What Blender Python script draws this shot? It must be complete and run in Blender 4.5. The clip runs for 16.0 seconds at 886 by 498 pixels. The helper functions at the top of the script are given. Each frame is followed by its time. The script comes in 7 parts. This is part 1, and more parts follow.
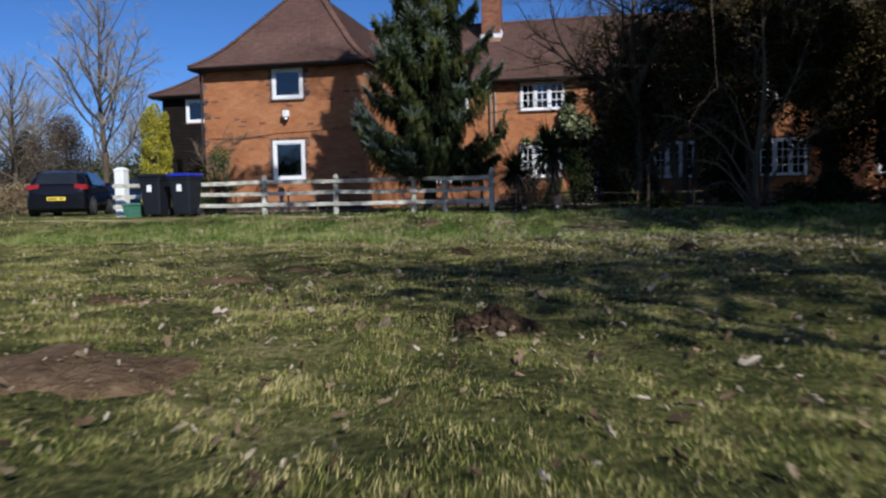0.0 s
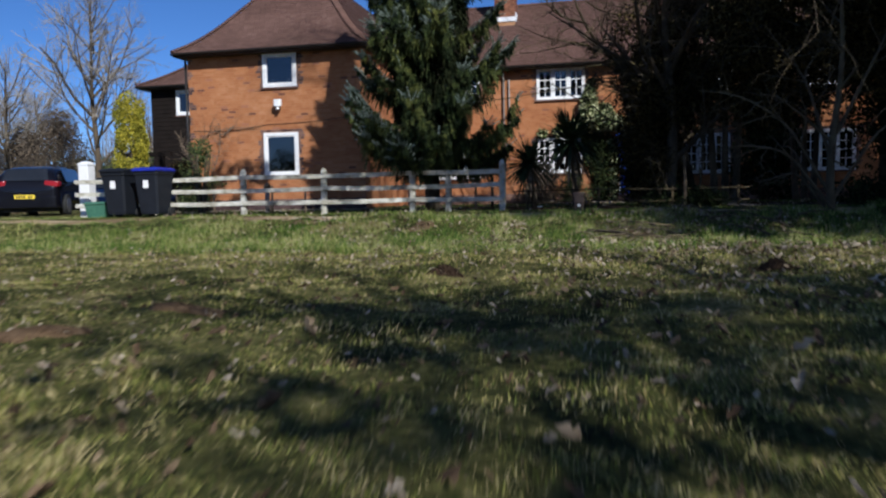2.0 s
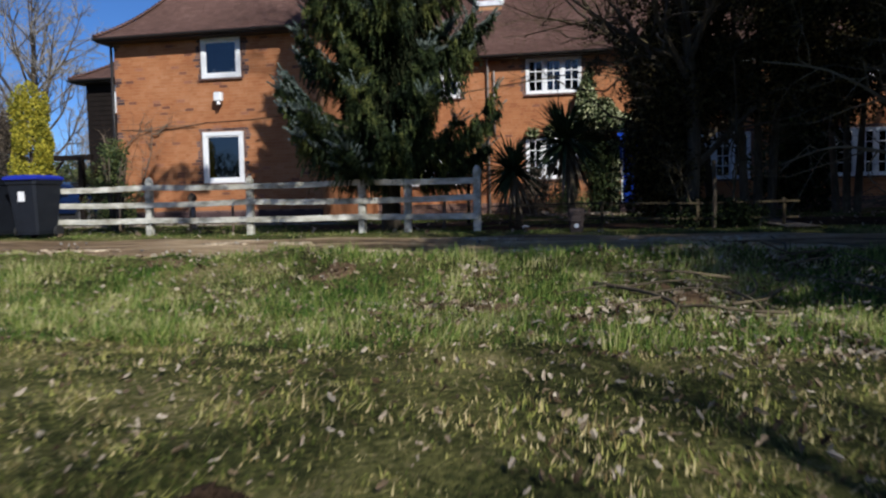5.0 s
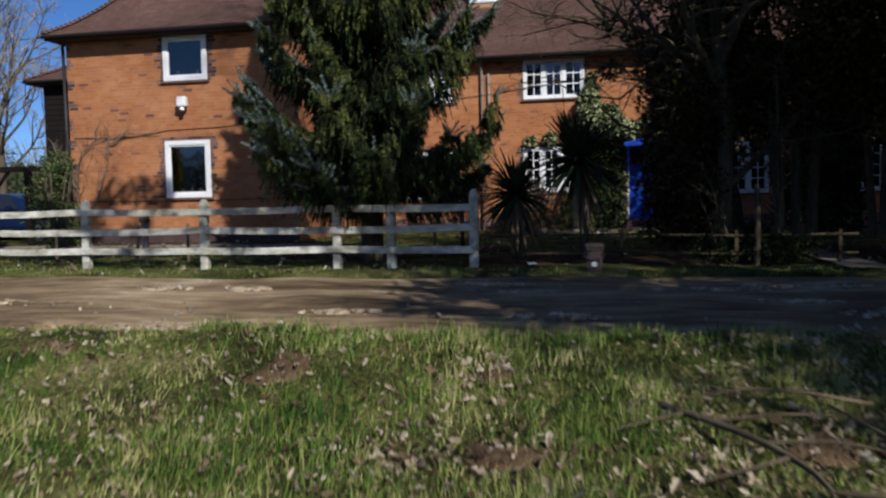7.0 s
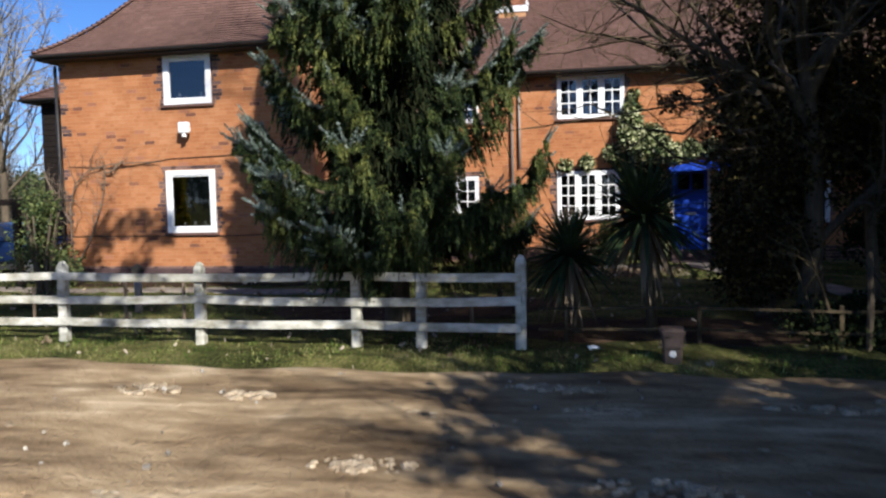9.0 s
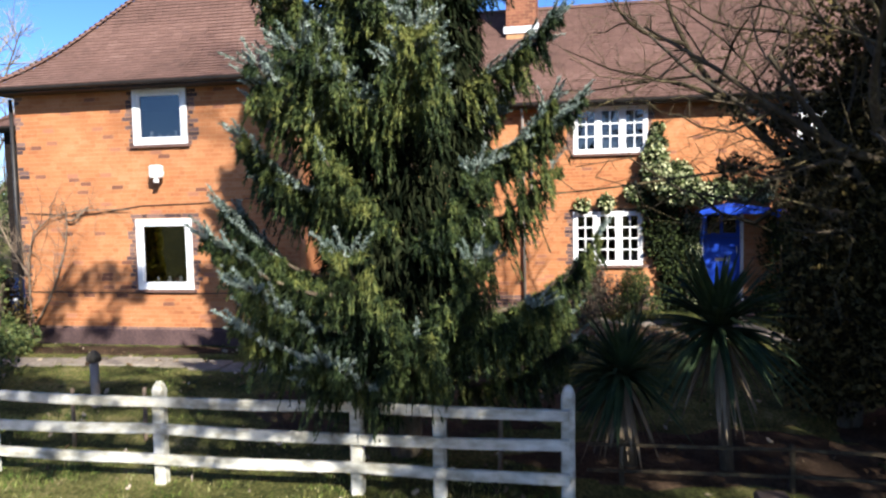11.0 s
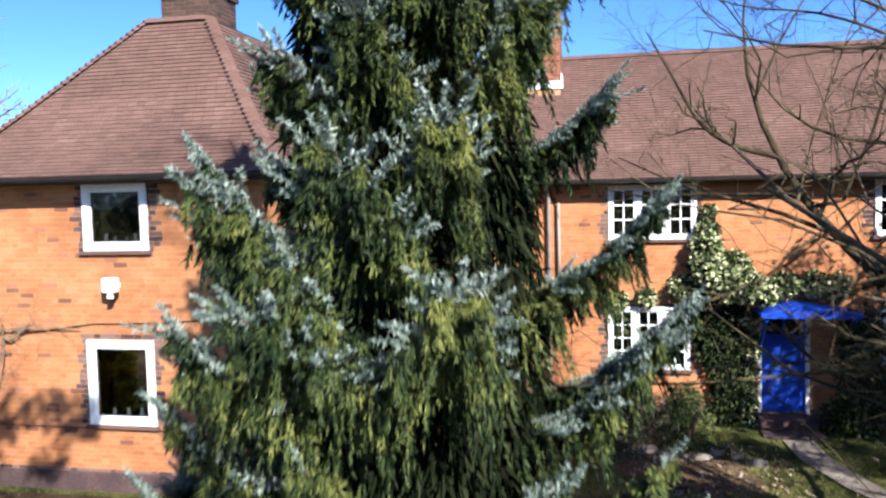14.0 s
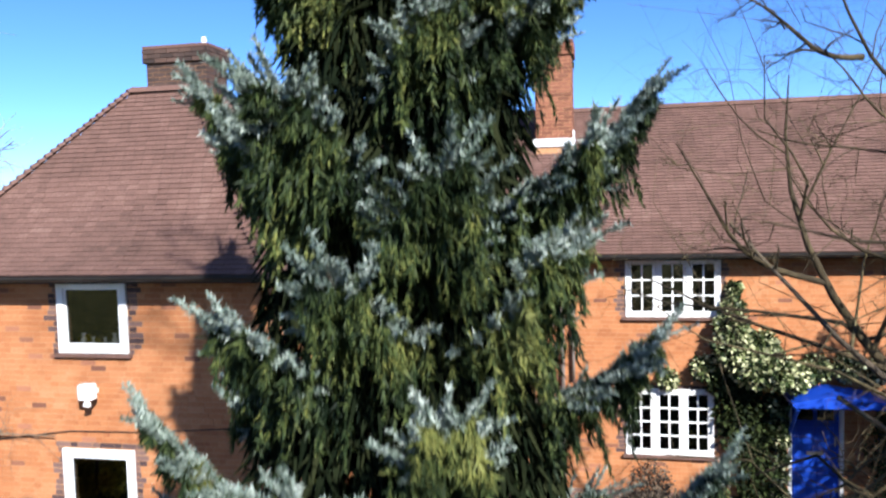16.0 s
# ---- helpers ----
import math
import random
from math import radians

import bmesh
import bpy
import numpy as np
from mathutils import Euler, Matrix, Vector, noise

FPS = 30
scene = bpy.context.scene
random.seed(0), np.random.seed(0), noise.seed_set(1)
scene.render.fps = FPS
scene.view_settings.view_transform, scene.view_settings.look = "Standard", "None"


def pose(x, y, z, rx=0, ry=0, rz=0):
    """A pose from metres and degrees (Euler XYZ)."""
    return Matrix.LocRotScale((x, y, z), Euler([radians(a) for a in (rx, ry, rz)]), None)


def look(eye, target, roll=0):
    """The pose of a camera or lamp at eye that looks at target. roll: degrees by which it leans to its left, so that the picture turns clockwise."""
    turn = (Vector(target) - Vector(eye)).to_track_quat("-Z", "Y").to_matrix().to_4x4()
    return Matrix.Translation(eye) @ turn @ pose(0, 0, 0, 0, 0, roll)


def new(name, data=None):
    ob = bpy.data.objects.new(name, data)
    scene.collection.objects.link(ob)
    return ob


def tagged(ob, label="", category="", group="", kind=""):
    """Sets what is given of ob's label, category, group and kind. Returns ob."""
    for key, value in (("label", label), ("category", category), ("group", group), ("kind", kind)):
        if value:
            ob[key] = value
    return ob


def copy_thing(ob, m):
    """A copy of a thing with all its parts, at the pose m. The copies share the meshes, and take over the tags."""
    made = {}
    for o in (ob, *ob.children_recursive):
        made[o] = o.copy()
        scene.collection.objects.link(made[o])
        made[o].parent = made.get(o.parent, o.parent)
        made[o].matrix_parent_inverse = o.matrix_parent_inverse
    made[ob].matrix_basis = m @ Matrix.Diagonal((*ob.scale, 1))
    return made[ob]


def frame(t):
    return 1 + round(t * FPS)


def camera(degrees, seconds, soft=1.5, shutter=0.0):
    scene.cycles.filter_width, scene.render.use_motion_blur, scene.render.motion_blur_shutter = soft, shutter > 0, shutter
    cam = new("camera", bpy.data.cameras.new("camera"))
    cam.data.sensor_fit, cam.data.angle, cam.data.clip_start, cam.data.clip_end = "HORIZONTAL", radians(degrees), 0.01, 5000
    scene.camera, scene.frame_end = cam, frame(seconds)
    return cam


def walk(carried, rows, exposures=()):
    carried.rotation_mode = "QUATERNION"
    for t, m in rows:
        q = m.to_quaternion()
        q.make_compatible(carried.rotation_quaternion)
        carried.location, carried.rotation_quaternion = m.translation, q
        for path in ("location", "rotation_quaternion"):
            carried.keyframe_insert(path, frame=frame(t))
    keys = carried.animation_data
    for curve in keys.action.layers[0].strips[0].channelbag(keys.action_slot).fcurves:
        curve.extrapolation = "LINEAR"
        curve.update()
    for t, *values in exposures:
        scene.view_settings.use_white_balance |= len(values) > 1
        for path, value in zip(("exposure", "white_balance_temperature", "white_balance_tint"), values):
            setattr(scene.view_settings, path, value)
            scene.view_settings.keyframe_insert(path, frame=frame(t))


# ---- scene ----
cam = camera(58.6, 16.0, soft=2.25, shutter=0.7)
METRES, EYE, TILT, LEAN, TURN = 16.8, 0.57, 0.0, 0.0, 11.1
ROWS = [
    (0.0, 0.0, 0.0, 0.0, -0.08, -3.77, 1.15),
    (0.5, 0.003, 0.0339, -0.0023, 0.86, -3.76, 1.14),
    (1.0, 0.0073, 0.0716, -0.0062, 0.12, -3.76, 1.12),
    (1.5, 0.0122, 0.1065, -0.0079, 0.5, -3.81, 1.1),
    (2.0, 0.0171, 0.143, -0.0014, 1.18, -3.88, 1.22),
    (2.5, 0.0213, 0.1769, 0.0044, 0.23, -3.92, 1.14),
    (3.0, 0.0261, 0.2139, 0.0054, 0.07, -3.9, 1.16),
    (3.5, 0.0308, 0.2495, 0.0052, 0.83, -3.89, 1.23),
    (4.0, 0.0362, 0.2884, 0.0071, 1.22, -3.76, 1.33),
    (6.5, 0.049, 0.4414, 0.0244, -0.02, -3.84, 1.15),
    (7.0, 0.0445, 0.4717, 0.0337, -0.01, -3.82, 1.15),
    (7.5, 0.0407, 0.4994, 0.0433, 0.01, -3.78, 1.18),
    (8.0, 0.0377, 0.526, 0.0547, 0.38, -3.89, 1.21),
    (8.5, 0.034, 0.5494, 0.0654, 1.17, -3.9, 1.29),
    (11.0, 0.0117, 0.6866, 0.1325, 0.44, -3.93, 1.27),
    (11.5, 0.0084, 0.7101, 0.1479, 0.62, -3.94, 1.29),
    (12.0, 0.0031, 0.7382, 0.1643, 0.4, -3.85, 1.31),
    (12.5, 0.0001, 0.7645, 0.1797, 0.36, -3.81, 1.25),
    (13.0, -0.001, 0.7917, 0.197, 0.5, -3.81, 1.25),
    (13.5, -0.0021, 0.8155, 0.214, 0.58, -3.87, 1.26),
    (14.0, -0.0031, 0.8408, 0.2325, 0.33, -3.84, 1.29),
    (14.5, -0.0037, 0.8618, 0.2499, 0.13, -3.71, 1.33),
    (15.0, -0.0022, 0.8763, 0.2686, 0.43, -3.77, 1.43),
    (15.5, -0.0009, 0.888, 0.2872, 0.83, -3.76, 1.46),
    (16.0, -0.0011, 0.9014, 0.307, 0.75, -3.7, 1.57),
]
walk(cam, [(t, pose(0, 0, EYE, TILT, LEAN, TURN) @ pose(METRES * x, METRES * y, METRES * z, 90 + pitch, roll, yaw)) for t, x, y, z, yaw, pitch, roll in ROWS],
     exposures=[(0.0, 0.1, 5750, 10), (4.0, 0.16, 5850, 10), (6.5, 0.03, 5950, 10), (7.0, 0.0, 5950, 10), (8.0, 0.37, 6050, 10), (8.7, 0.66, 6100, 10), (11.0, 1.47, 6200, 10), (13.0, 1.75, 6000, 10), (14.5, 1.42, 5900, 10), (16.0, 1.34, 5900, 10)])

# ---- light: a clear spring day, the sun behind the camera to the right ----
SUN_SIDE, SUN_UP = 36.0, 32.5
world = bpy.data.worlds.new("sky")
scene.world = world
world.use_nodes = True
sky = world.node_tree.nodes.new("ShaderNodeTexSky")
sky.sky_type, sky.sun_disc = "NISHITA", False
sky.sun_elevation, sky.sun_rotation = radians(SUN_UP), radians(180 - SUN_SIDE)
sky.air_density, sky.dust_density, sky.ozone_density = 0.5, 0.5, 2.0
back = world.node_tree.nodes["Background"]
back.inputs["Strength"].default_value = 0.09
deep = world.node_tree.nodes.new("ShaderNodeHueSaturation")
deep.inputs["Saturation"].default_value = 1.15
world.node_tree.links.new(sky.outputs[0], deep.inputs["Color"])
tint = world.node_tree.nodes.new("ShaderNodeMix")
tint.data_type, tint.blend_type = "RGBA", "MULTIPLY"
tint.inputs[0].default_value = 1.0
world.node_tree.links.new(deep.outputs[0], tint.inputs[6])
tint.inputs[7].default_value = (0.9, 1.0, 1.15, 1)
world.node_tree.links.new(tint.outputs[2], back.inputs["Color"])
sun = new("sun", bpy.data.lights.new("sun", "SUN"))
sun.data.energy, sun.data.angle, sun.data.color = 5.0, radians(0.53), (1.0, 0.94, 0.84)
SUN_WAY = Vector((math.sin(radians(SUN_SIDE)) * math.cos(radians(SUN_UP)), -math.cos(radians(SUN_SIDE)) * math.cos(radians(SUN_UP)), math.sin(radians(SUN_UP))))
sun.matrix_world = look(SUN_WAY * 60, (0, 0, 0))

# ---- materials ----


def material(name, stops, rough=0.8, fine=30.0, coarse=1.5, bump=0.3, bump_scale=None, per="", metal=0.0, mix=0.5, sheen=0.0, spec=0.3, stretch=(1, 1, 1), depth=0.01, trans=0.0, vary=0.7, span=(0.28, 0.44)):
    """A noisy surface: stops are colours from dark to light. per: 'object' or 'island' adds a shift for each piece."""
    m = bpy.data.materials.new(name)
    m.use_nodes = True
    nt = m.node_tree
    bsdf = nt.nodes["Principled BSDF"]
    link = nt.links.new
    geo = nt.nodes.new("ShaderNodeNewGeometry")
    mapping = nt.nodes.new("ShaderNodeMapping")
    mapping.inputs["Scale"].default_value = stretch
    link(geo.outputs["Position"], mapping.inputs["Vector"])
    n1, n2 = nt.nodes.new("ShaderNodeTexNoise"), nt.nodes.new("ShaderNodeTexNoise")
    n1.inputs["Scale"].default_value, n2.inputs["Scale"].default_value = fine, coarse
    n1.inputs["Detail"].default_value, n2.inputs["Detail"].default_value = 5.0, 4.0
    for n in (n1, n2):
        link(mapping.outputs[0], n.inputs["Vector"])
    blend = nt.nodes.new("ShaderNodeMix")
    blend.inputs["Factor"].default_value = mix
    link(n1.outputs[0], blend.inputs["A"])
    link(n2.outputs[0], blend.inputs["B"])
    value = blend.outputs[0]
    if per:
        rnd = geo.outputs["Random Per Island"]
        if per == "object":
            rnd = nt.nodes.new("ShaderNodeObjectInfo").outputs["Random"]
        add = nt.nodes.new("ShaderNodeMath")
        add.operation = "MULTIPLY_ADD"
        link(rnd, add.inputs[0])
        add.inputs[1].default_value, add.inputs[2].default_value = vary, -vary / 2
        total = nt.nodes.new("ShaderNodeMath")
        link(value, total.inputs[0])
        link(add.outputs[0], total.inputs[1])
        value = total.outputs[0]
    ramp = nt.nodes.new("ShaderNodeValToRGB")
    el = ramp.color_ramp.elements
    while len(el) < len(stops):
        el.new(0.5)
    for i, c in enumerate(stops):
        el[i].position = span[0] + span[1] * i / max(1, len(stops) - 1)
        el[i].color = (*c, 1)
    link(value, ramp.inputs[0])
    link(ramp.outputs[0], bsdf.inputs["Base Color"])
    bsdf.inputs["Roughness"].default_value = rough
    bsdf.inputs["Metallic"].default_value = metal
    bsdf.inputs["Specular IOR Level"].default_value = spec
    if bump:
        b = nt.nodes.new("ShaderNodeBump")
        b.inputs["Strength"].default_value, b.inputs["Distance"].default_value = bump, depth
        src = n1
        if bump_scale:
            src = nt.nodes.new("ShaderNodeTexNoise")
            src.inputs["Scale"].default_value, src.inputs["Detail"].default_value = bump_scale, 6.0
            link(mapping.outputs[0], src.inputs["Vector"])
        link(src.outputs[0], b.inputs["Height"])
        link(b.outputs[0], bsdf.inputs["Normal"])
    if trans:
        back_light = nt.nodes.new("ShaderNodeBsdfTranslucent")
        link(ramp.outputs[0], back_light.inputs["Color"])
        both = nt.nodes.new("ShaderNodeMixShader")
        both.inputs[0].default_value = trans
        link(bsdf.outputs[0], both.inputs[1])
        link(back_light.outputs[0], both.inputs[2])
        link(both.outputs[0], nt.nodes["Material Output"].inputs["Surface"])
    return m


def glass_material():
    m = bpy.data.materials.new("window_glass")
    m.use_nodes = True
    nt = m.node_tree
    clear, gloss = nt.nodes.new("ShaderNodeBsdfTransparent"), nt.nodes.new("ShaderNodeBsdfGlossy")
    clear.inputs[0].default_value = (0.07, 0.08, 0.09, 1)
    gloss.inputs["Roughness"].default_value = 0.03
    fres, both = nt.nodes.new("ShaderNodeFresnel"), nt.nodes.new("ShaderNodeMixShader")
    fres.inputs[0].default_value = 2.1
    wave, b = nt.nodes.new("ShaderNodeTexNoise"), nt.nodes.new("ShaderNodeBump")
    wave.inputs["Scale"].default_value = 2.5
    b.inputs["Strength"].default_value, b.inputs["Distance"].default_value = 0.12, 0.02
    nt.links.new(wave.outputs[0], b.inputs["Height"])
    nt.links.new(b.outputs[0], gloss.inputs["Normal"])
    nt.links.new(fres.outputs[0], both.inputs[0])
    nt.links.new(clear.outputs[0], both.inputs[1])
    nt.links.new(gloss.outputs[0], both.inputs[2])
    nt.links.new(both.outputs[0], nt.nodes["Material Output"].inputs["Surface"])
    return m


M = {}
M["lawn"] = material("lawn_soil", [(0.016, 0.018, 0.006), (0.06, 0.066, 0.018), (0.16, 0.15, 0.046), (0.32, 0.265, 0.125)], 0.95, 30, 1.3, 1.0, 70, depth=0.05, spec=0.1, mix=0.55, span=(0.36, 0.3))
M["grass"] = material("grass_blades", [(0.055, 0.072, 0.016), (0.185, 0.218, 0.048), (0.4, 0.37, 0.1), (0.6, 0.5, 0.245)], 0.7, 9, 1.6, 0, per="island", trans=0.3, spec=0.1, vary=0.24, mix=0.5, span=(0.38, 0.25))
M["bank_grass"] = material("bank_grass_blades", [(0.03, 0.072, 0.01), (0.11, 0.185, 0.03), (0.26, 0.3, 0.068), (0.5, 0.45, 0.21)], 0.7, 4, 1.1, 0, per="island", trans=0.3, spec=0.2, vary=0.25, span=(0.36, 0.28))
# garden grass is darkened in colour for the shade over the front lawn
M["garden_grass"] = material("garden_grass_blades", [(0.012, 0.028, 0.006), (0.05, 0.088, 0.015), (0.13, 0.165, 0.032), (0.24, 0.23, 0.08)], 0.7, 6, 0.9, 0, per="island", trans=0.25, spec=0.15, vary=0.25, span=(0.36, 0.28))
M["road"] = material("dirt_road", [(0.075, 0.045, 0.022), (0.24, 0.16, 0.088), (0.46, 0.33, 0.19), (0.8, 0.63, 0.42)], 0.95, 5, 0.8, 1.0, 40, depth=0.08, stretch=(0.35, 1, 1), spec=0.15, mix=0.6, span=(0.34, 0.34))
M["pale_gravel"] = material("stony_patch", [(0.18, 0.13, 0.08), (0.36, 0.27, 0.175), (0.55, 0.44, 0.3), (0.72, 0.6, 0.44)], 0.95, 16, 4, 1.0, 35, depth=0.05, spec=0.15)
M["chimney_brick"] = material("weathered_chimney_brick", [(0.13, 0.055, 0.032), (0.2, 0.08, 0.046), (0.27, 0.115, 0.064)], 0.9, 40, 1.5, 0.4, per="island", vary=0.4)
M["moss_bark"] = material("mossy_bark", [(0.016, 0.012, 0.008), (0.05, 0.037, 0.02), (0.12, 0.092, 0.045)], 0.95, 18, 3, 0.9, stretch=(1, 1, 0.4), depth=0.02)
M["soil"] = material("bare_soil", [(0.013, 0.008, 0.005), (0.045, 0.028, 0.017), (0.12, 0.075, 0.046)], 0.95, 25, 3, 1.0, 60, depth=0.03, spec=0.1)
M["dry_soil"] = material("dry_soil", [(0.05, 0.03, 0.016), (0.105, 0.066, 0.036), (0.17, 0.11, 0.062), (0.25, 0.175, 0.105)], 0.95, 18, 3, 1.0, 50, depth=0.04, spec=0.1)
M["leaf_litter"] = material("dead_leaves", [(0.08, 0.05, 0.026), (0.19, 0.135, 0.08), (0.31, 0.24, 0.16), (0.46, 0.385, 0.29)], 0.85, 12, 2, 0, per="island", trans=0.15)
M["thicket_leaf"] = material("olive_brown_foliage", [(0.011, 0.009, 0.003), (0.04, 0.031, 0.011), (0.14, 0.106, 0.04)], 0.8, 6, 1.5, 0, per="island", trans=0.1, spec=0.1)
M["stone_chip"] = material("stones", [(0.14, 0.12, 0.1), (0.25, 0.22, 0.18), (0.4, 0.36, 0.3)], 0.9, 20, 3, 0.3, per="island")
M["brick"] = material("red_brick", [(0.25, 0.087, 0.034), (0.335, 0.13, 0.051), (0.385, 0.159, 0.066), (0.44, 0.212, 0.105)], 0.9, 40, 1.0, 0.4, per="island", mix=0.5, vary=0.2)
M["brick_piece"] = material("red_brick_piece", [(0.25, 0.087, 0.034), (0.335, 0.13, 0.051), (0.385, 0.159, 0.066), (0.44, 0.212, 0.105)], 0.9, 40, 1.0, 0.4, per="object", mix=0.5, vary=0.2)
M["brick_dark"] = material("burnt_brick", [(0.05, 0.03, 0.03), (0.1, 0.06, 0.055), (0.17, 0.1, 0.08)], 0.85, 40, 2.0, 0.4, per="island")
M["mortar"] = material("mortar", [(0.3, 0.142, 0.063), (0.38, 0.203, 0.1), (0.46, 0.273, 0.15)], 0.95, 60, 2, 0.4)
M["burnt"] = material("burnt_header", [(0.15, 0.062, 0.038), (0.22, 0.092, 0.052), (0.31, 0.13, 0.072)], 0.85, 40, 2.0, 0.4, per="island")
M["tile"] = material("clay_roof_tiles", [(0.068, 0.038, 0.029), (0.102, 0.056, 0.043), (0.132, 0.072, 0.056), (0.175, 0.107, 0.084)], 0.9, 30, 0.9, 0.4, per="island", mix=0.5, vary=0.14)
M["tile_piece"] = material("clay_roof_tile_piece", [(0.068, 0.038, 0.029), (0.102, 0.056, 0.043), (0.132, 0.072, 0.056), (0.175, 0.107, 0.084)], 0.9, 30, 0.9, 0.4, per="object", mix=0.5, vary=0.14)
M["old_brick"] = material("sooty_brick", [(0.03, 0.02, 0.017), (0.055, 0.034, 0.027), (0.085, 0.05, 0.038)], 0.9, 40, 1.5, 0.4, per="island", vary=0.4)
M["roof_under"] = material("roof_underlay", [(0.03, 0.02, 0.018), (0.06, 0.04, 0.03)], 0.95, 20, 2, 0.2)
M["white"] = material("white_paint", [(0.7, 0.7, 0.69), (0.82, 0.82, 0.81)], 0.4, 15, 2, 0.06, spec=0.5)
M["fence_paint"] = material("weathered_white_fence", [(0.13, 0.115, 0.08), (0.34, 0.32, 0.25), (0.58, 0.56, 0.48), (0.74, 0.73, 0.67)], 0.8, 14, 2.6, 0.5, stretch=(0.5, 1, 1), mix=0.45)
M["blue"] = material("blue_door_paint", [(0.008, 0.04, 0.34), (0.012, 0.065, 0.48)], 0.4, 12, 2, 0.08, spec=0.4)
M["lead"] = material("lead_flashing", [(0.55, 0.56, 0.58), (0.75, 0.75, 0.76)], 0.6, 12, 3, 0.2)
M["gutter"] = material("dark_gutter", [(0.012, 0.011, 0.011), (0.03, 0.026, 0.024)], 0.5, 12, 3, 0.1)
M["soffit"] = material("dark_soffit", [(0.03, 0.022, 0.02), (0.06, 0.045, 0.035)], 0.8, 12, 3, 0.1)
M["pipe"] = material("grey_pipe", [(0.2, 0.16, 0.14), (0.3, 0.26, 0.23)], 0.6, 12, 3, 0.1)
# near-black room surfaces: the darkness of unlit rooms is in the colour
M["dark_room"] = material("unlit_room_black", [(0.005, 0.005, 0.005), (0.014, 0.012, 0.011)], 0.95, 3, 1, 0, spec=0.0)
M["curtain"] = material("pale_curtain", [(0.45, 0.44, 0.42), (0.7, 0.69, 0.66)], 0.9, 8, 2, 0.2, stretch=(6, 1, 0.4))
M["bark"] = material("tree_bark", [(0.035, 0.026, 0.018), (0.09, 0.068, 0.045), (0.16, 0.13, 0.085)], 0.95, 25, 3, 0.9, stretch=(1, 1, 0.3), depth=0.02)
M["twig"] = material("bare_twigs", [(0.04, 0.03, 0.02), (0.1, 0.075, 0.045), (0.17, 0.14, 0.075)], 0.9, 8, 1.2, 0)
M["moss_twig"] = material("mossy_twigs", [(0.024, 0.018, 0.01), (0.07, 0.053, 0.026), (0.17, 0.135, 0.06)], 0.9, 8, 1.2, 0)
# darker copy of mossy_twigs, with the thicket's shade in its colour
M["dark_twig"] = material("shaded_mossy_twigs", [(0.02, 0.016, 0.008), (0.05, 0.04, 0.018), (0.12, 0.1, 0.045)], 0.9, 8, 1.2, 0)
# far twigs coloured pale for the sunlight on them; their trunks use tree_bark
M["pale_bark"] = material("pale_far_bark", [(0.17, 0.15, 0.12), (0.3, 0.27, 0.23), (0.4, 0.37, 0.32)], 0.9, 8, 2, 0.2)
M["needle"] = material("spruce_needles", [(0.005, 0.011, 0.005), (0.02, 0.034, 0.012), (0.066, 0.085, 0.024), (0.175, 0.182, 0.05)], 0.6, 5, 1.1, 0, per="island", trans=0.1, spec=0.15, vary=0.16, span=(0.37, 0.28))
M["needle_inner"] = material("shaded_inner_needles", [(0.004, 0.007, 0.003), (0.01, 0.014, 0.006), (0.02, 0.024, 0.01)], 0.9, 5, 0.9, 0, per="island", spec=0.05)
M["needle_blue"] = material("silvery_spruce_needles", [(0.06, 0.09, 0.066), (0.14, 0.185, 0.15), (0.26, 0.31, 0.27), (0.42, 0.47, 0.42)], 0.55, 9, 2.5, 0, per="island", trans=0.15, spec=0.3, vary=0.35)
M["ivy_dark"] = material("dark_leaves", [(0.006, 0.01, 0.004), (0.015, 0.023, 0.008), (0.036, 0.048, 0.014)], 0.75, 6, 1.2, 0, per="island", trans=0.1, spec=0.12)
M["ivy_pale"] = material("variegated_leaves", [(0.025, 0.045, 0.012), (0.18, 0.22, 0.08), (0.58, 0.58, 0.33)], 0.5, 9, 3.0, 0, per="island", trans=0.2, spec=0.35)
M["shrub"] = material("shrub_leaves", [(0.025, 0.045, 0.014), (0.07, 0.1, 0.03), (0.14, 0.16, 0.05)], 0.6, 6, 1.2, 0, per="island", trans=0.2, spec=0.3)
M["gold"] = material("golden_conifer_leaves", [(0.12, 0.13, 0.02), (0.36, 0.33, 0.03), (0.58, 0.5, 0.06)], 0.7, 6, 1.5, 0, per="island", trans=0.25, spec=0.2)
M["sword"] = material("sword_leaves", [(0.008, 0.016, 0.007), (0.02, 0.034, 0.014), (0.055, 0.075, 0.028)], 0.6, 8, 1.5, 0, per="island", trans=0.1, spec=0.2)
M["dry_leaf"] = material("dry_palm_leaves", [(0.07, 0.05, 0.03), (0.2, 0.15, 0.095)], 0.9, 8, 1.5, 0, per="island")
M["bin"] = material("black_bin_plastic", [(0.008, 0.01, 0.014), (0.016, 0.019, 0.026)], 0.55, 20, 3, 0.08, spec=0.2)
M["blue_plastic"] = material("blue_plastic", [(0.012, 0.02, 0.25), (0.02, 0.035, 0.4)], 0.4, 15, 3, 0.06, spec=0.5)
M["green_plastic"] = material("green_plastic", [(0.03, 0.1, 0.07), (0.08, 0.2, 0.13)], 0.45, 15, 3, 0.06)
M["car"] = material("black_car_paint", [(0.003, 0.003, 0.005), (0.006, 0.006, 0.009)], 0.18, 3, 1, 0, spec=0.35)
M["blue_car"] = material("blue_car_paint", [(0.005, 0.012, 0.04), (0.008, 0.018, 0.06)], 0.2, 3, 1, 0, spec=0.5)
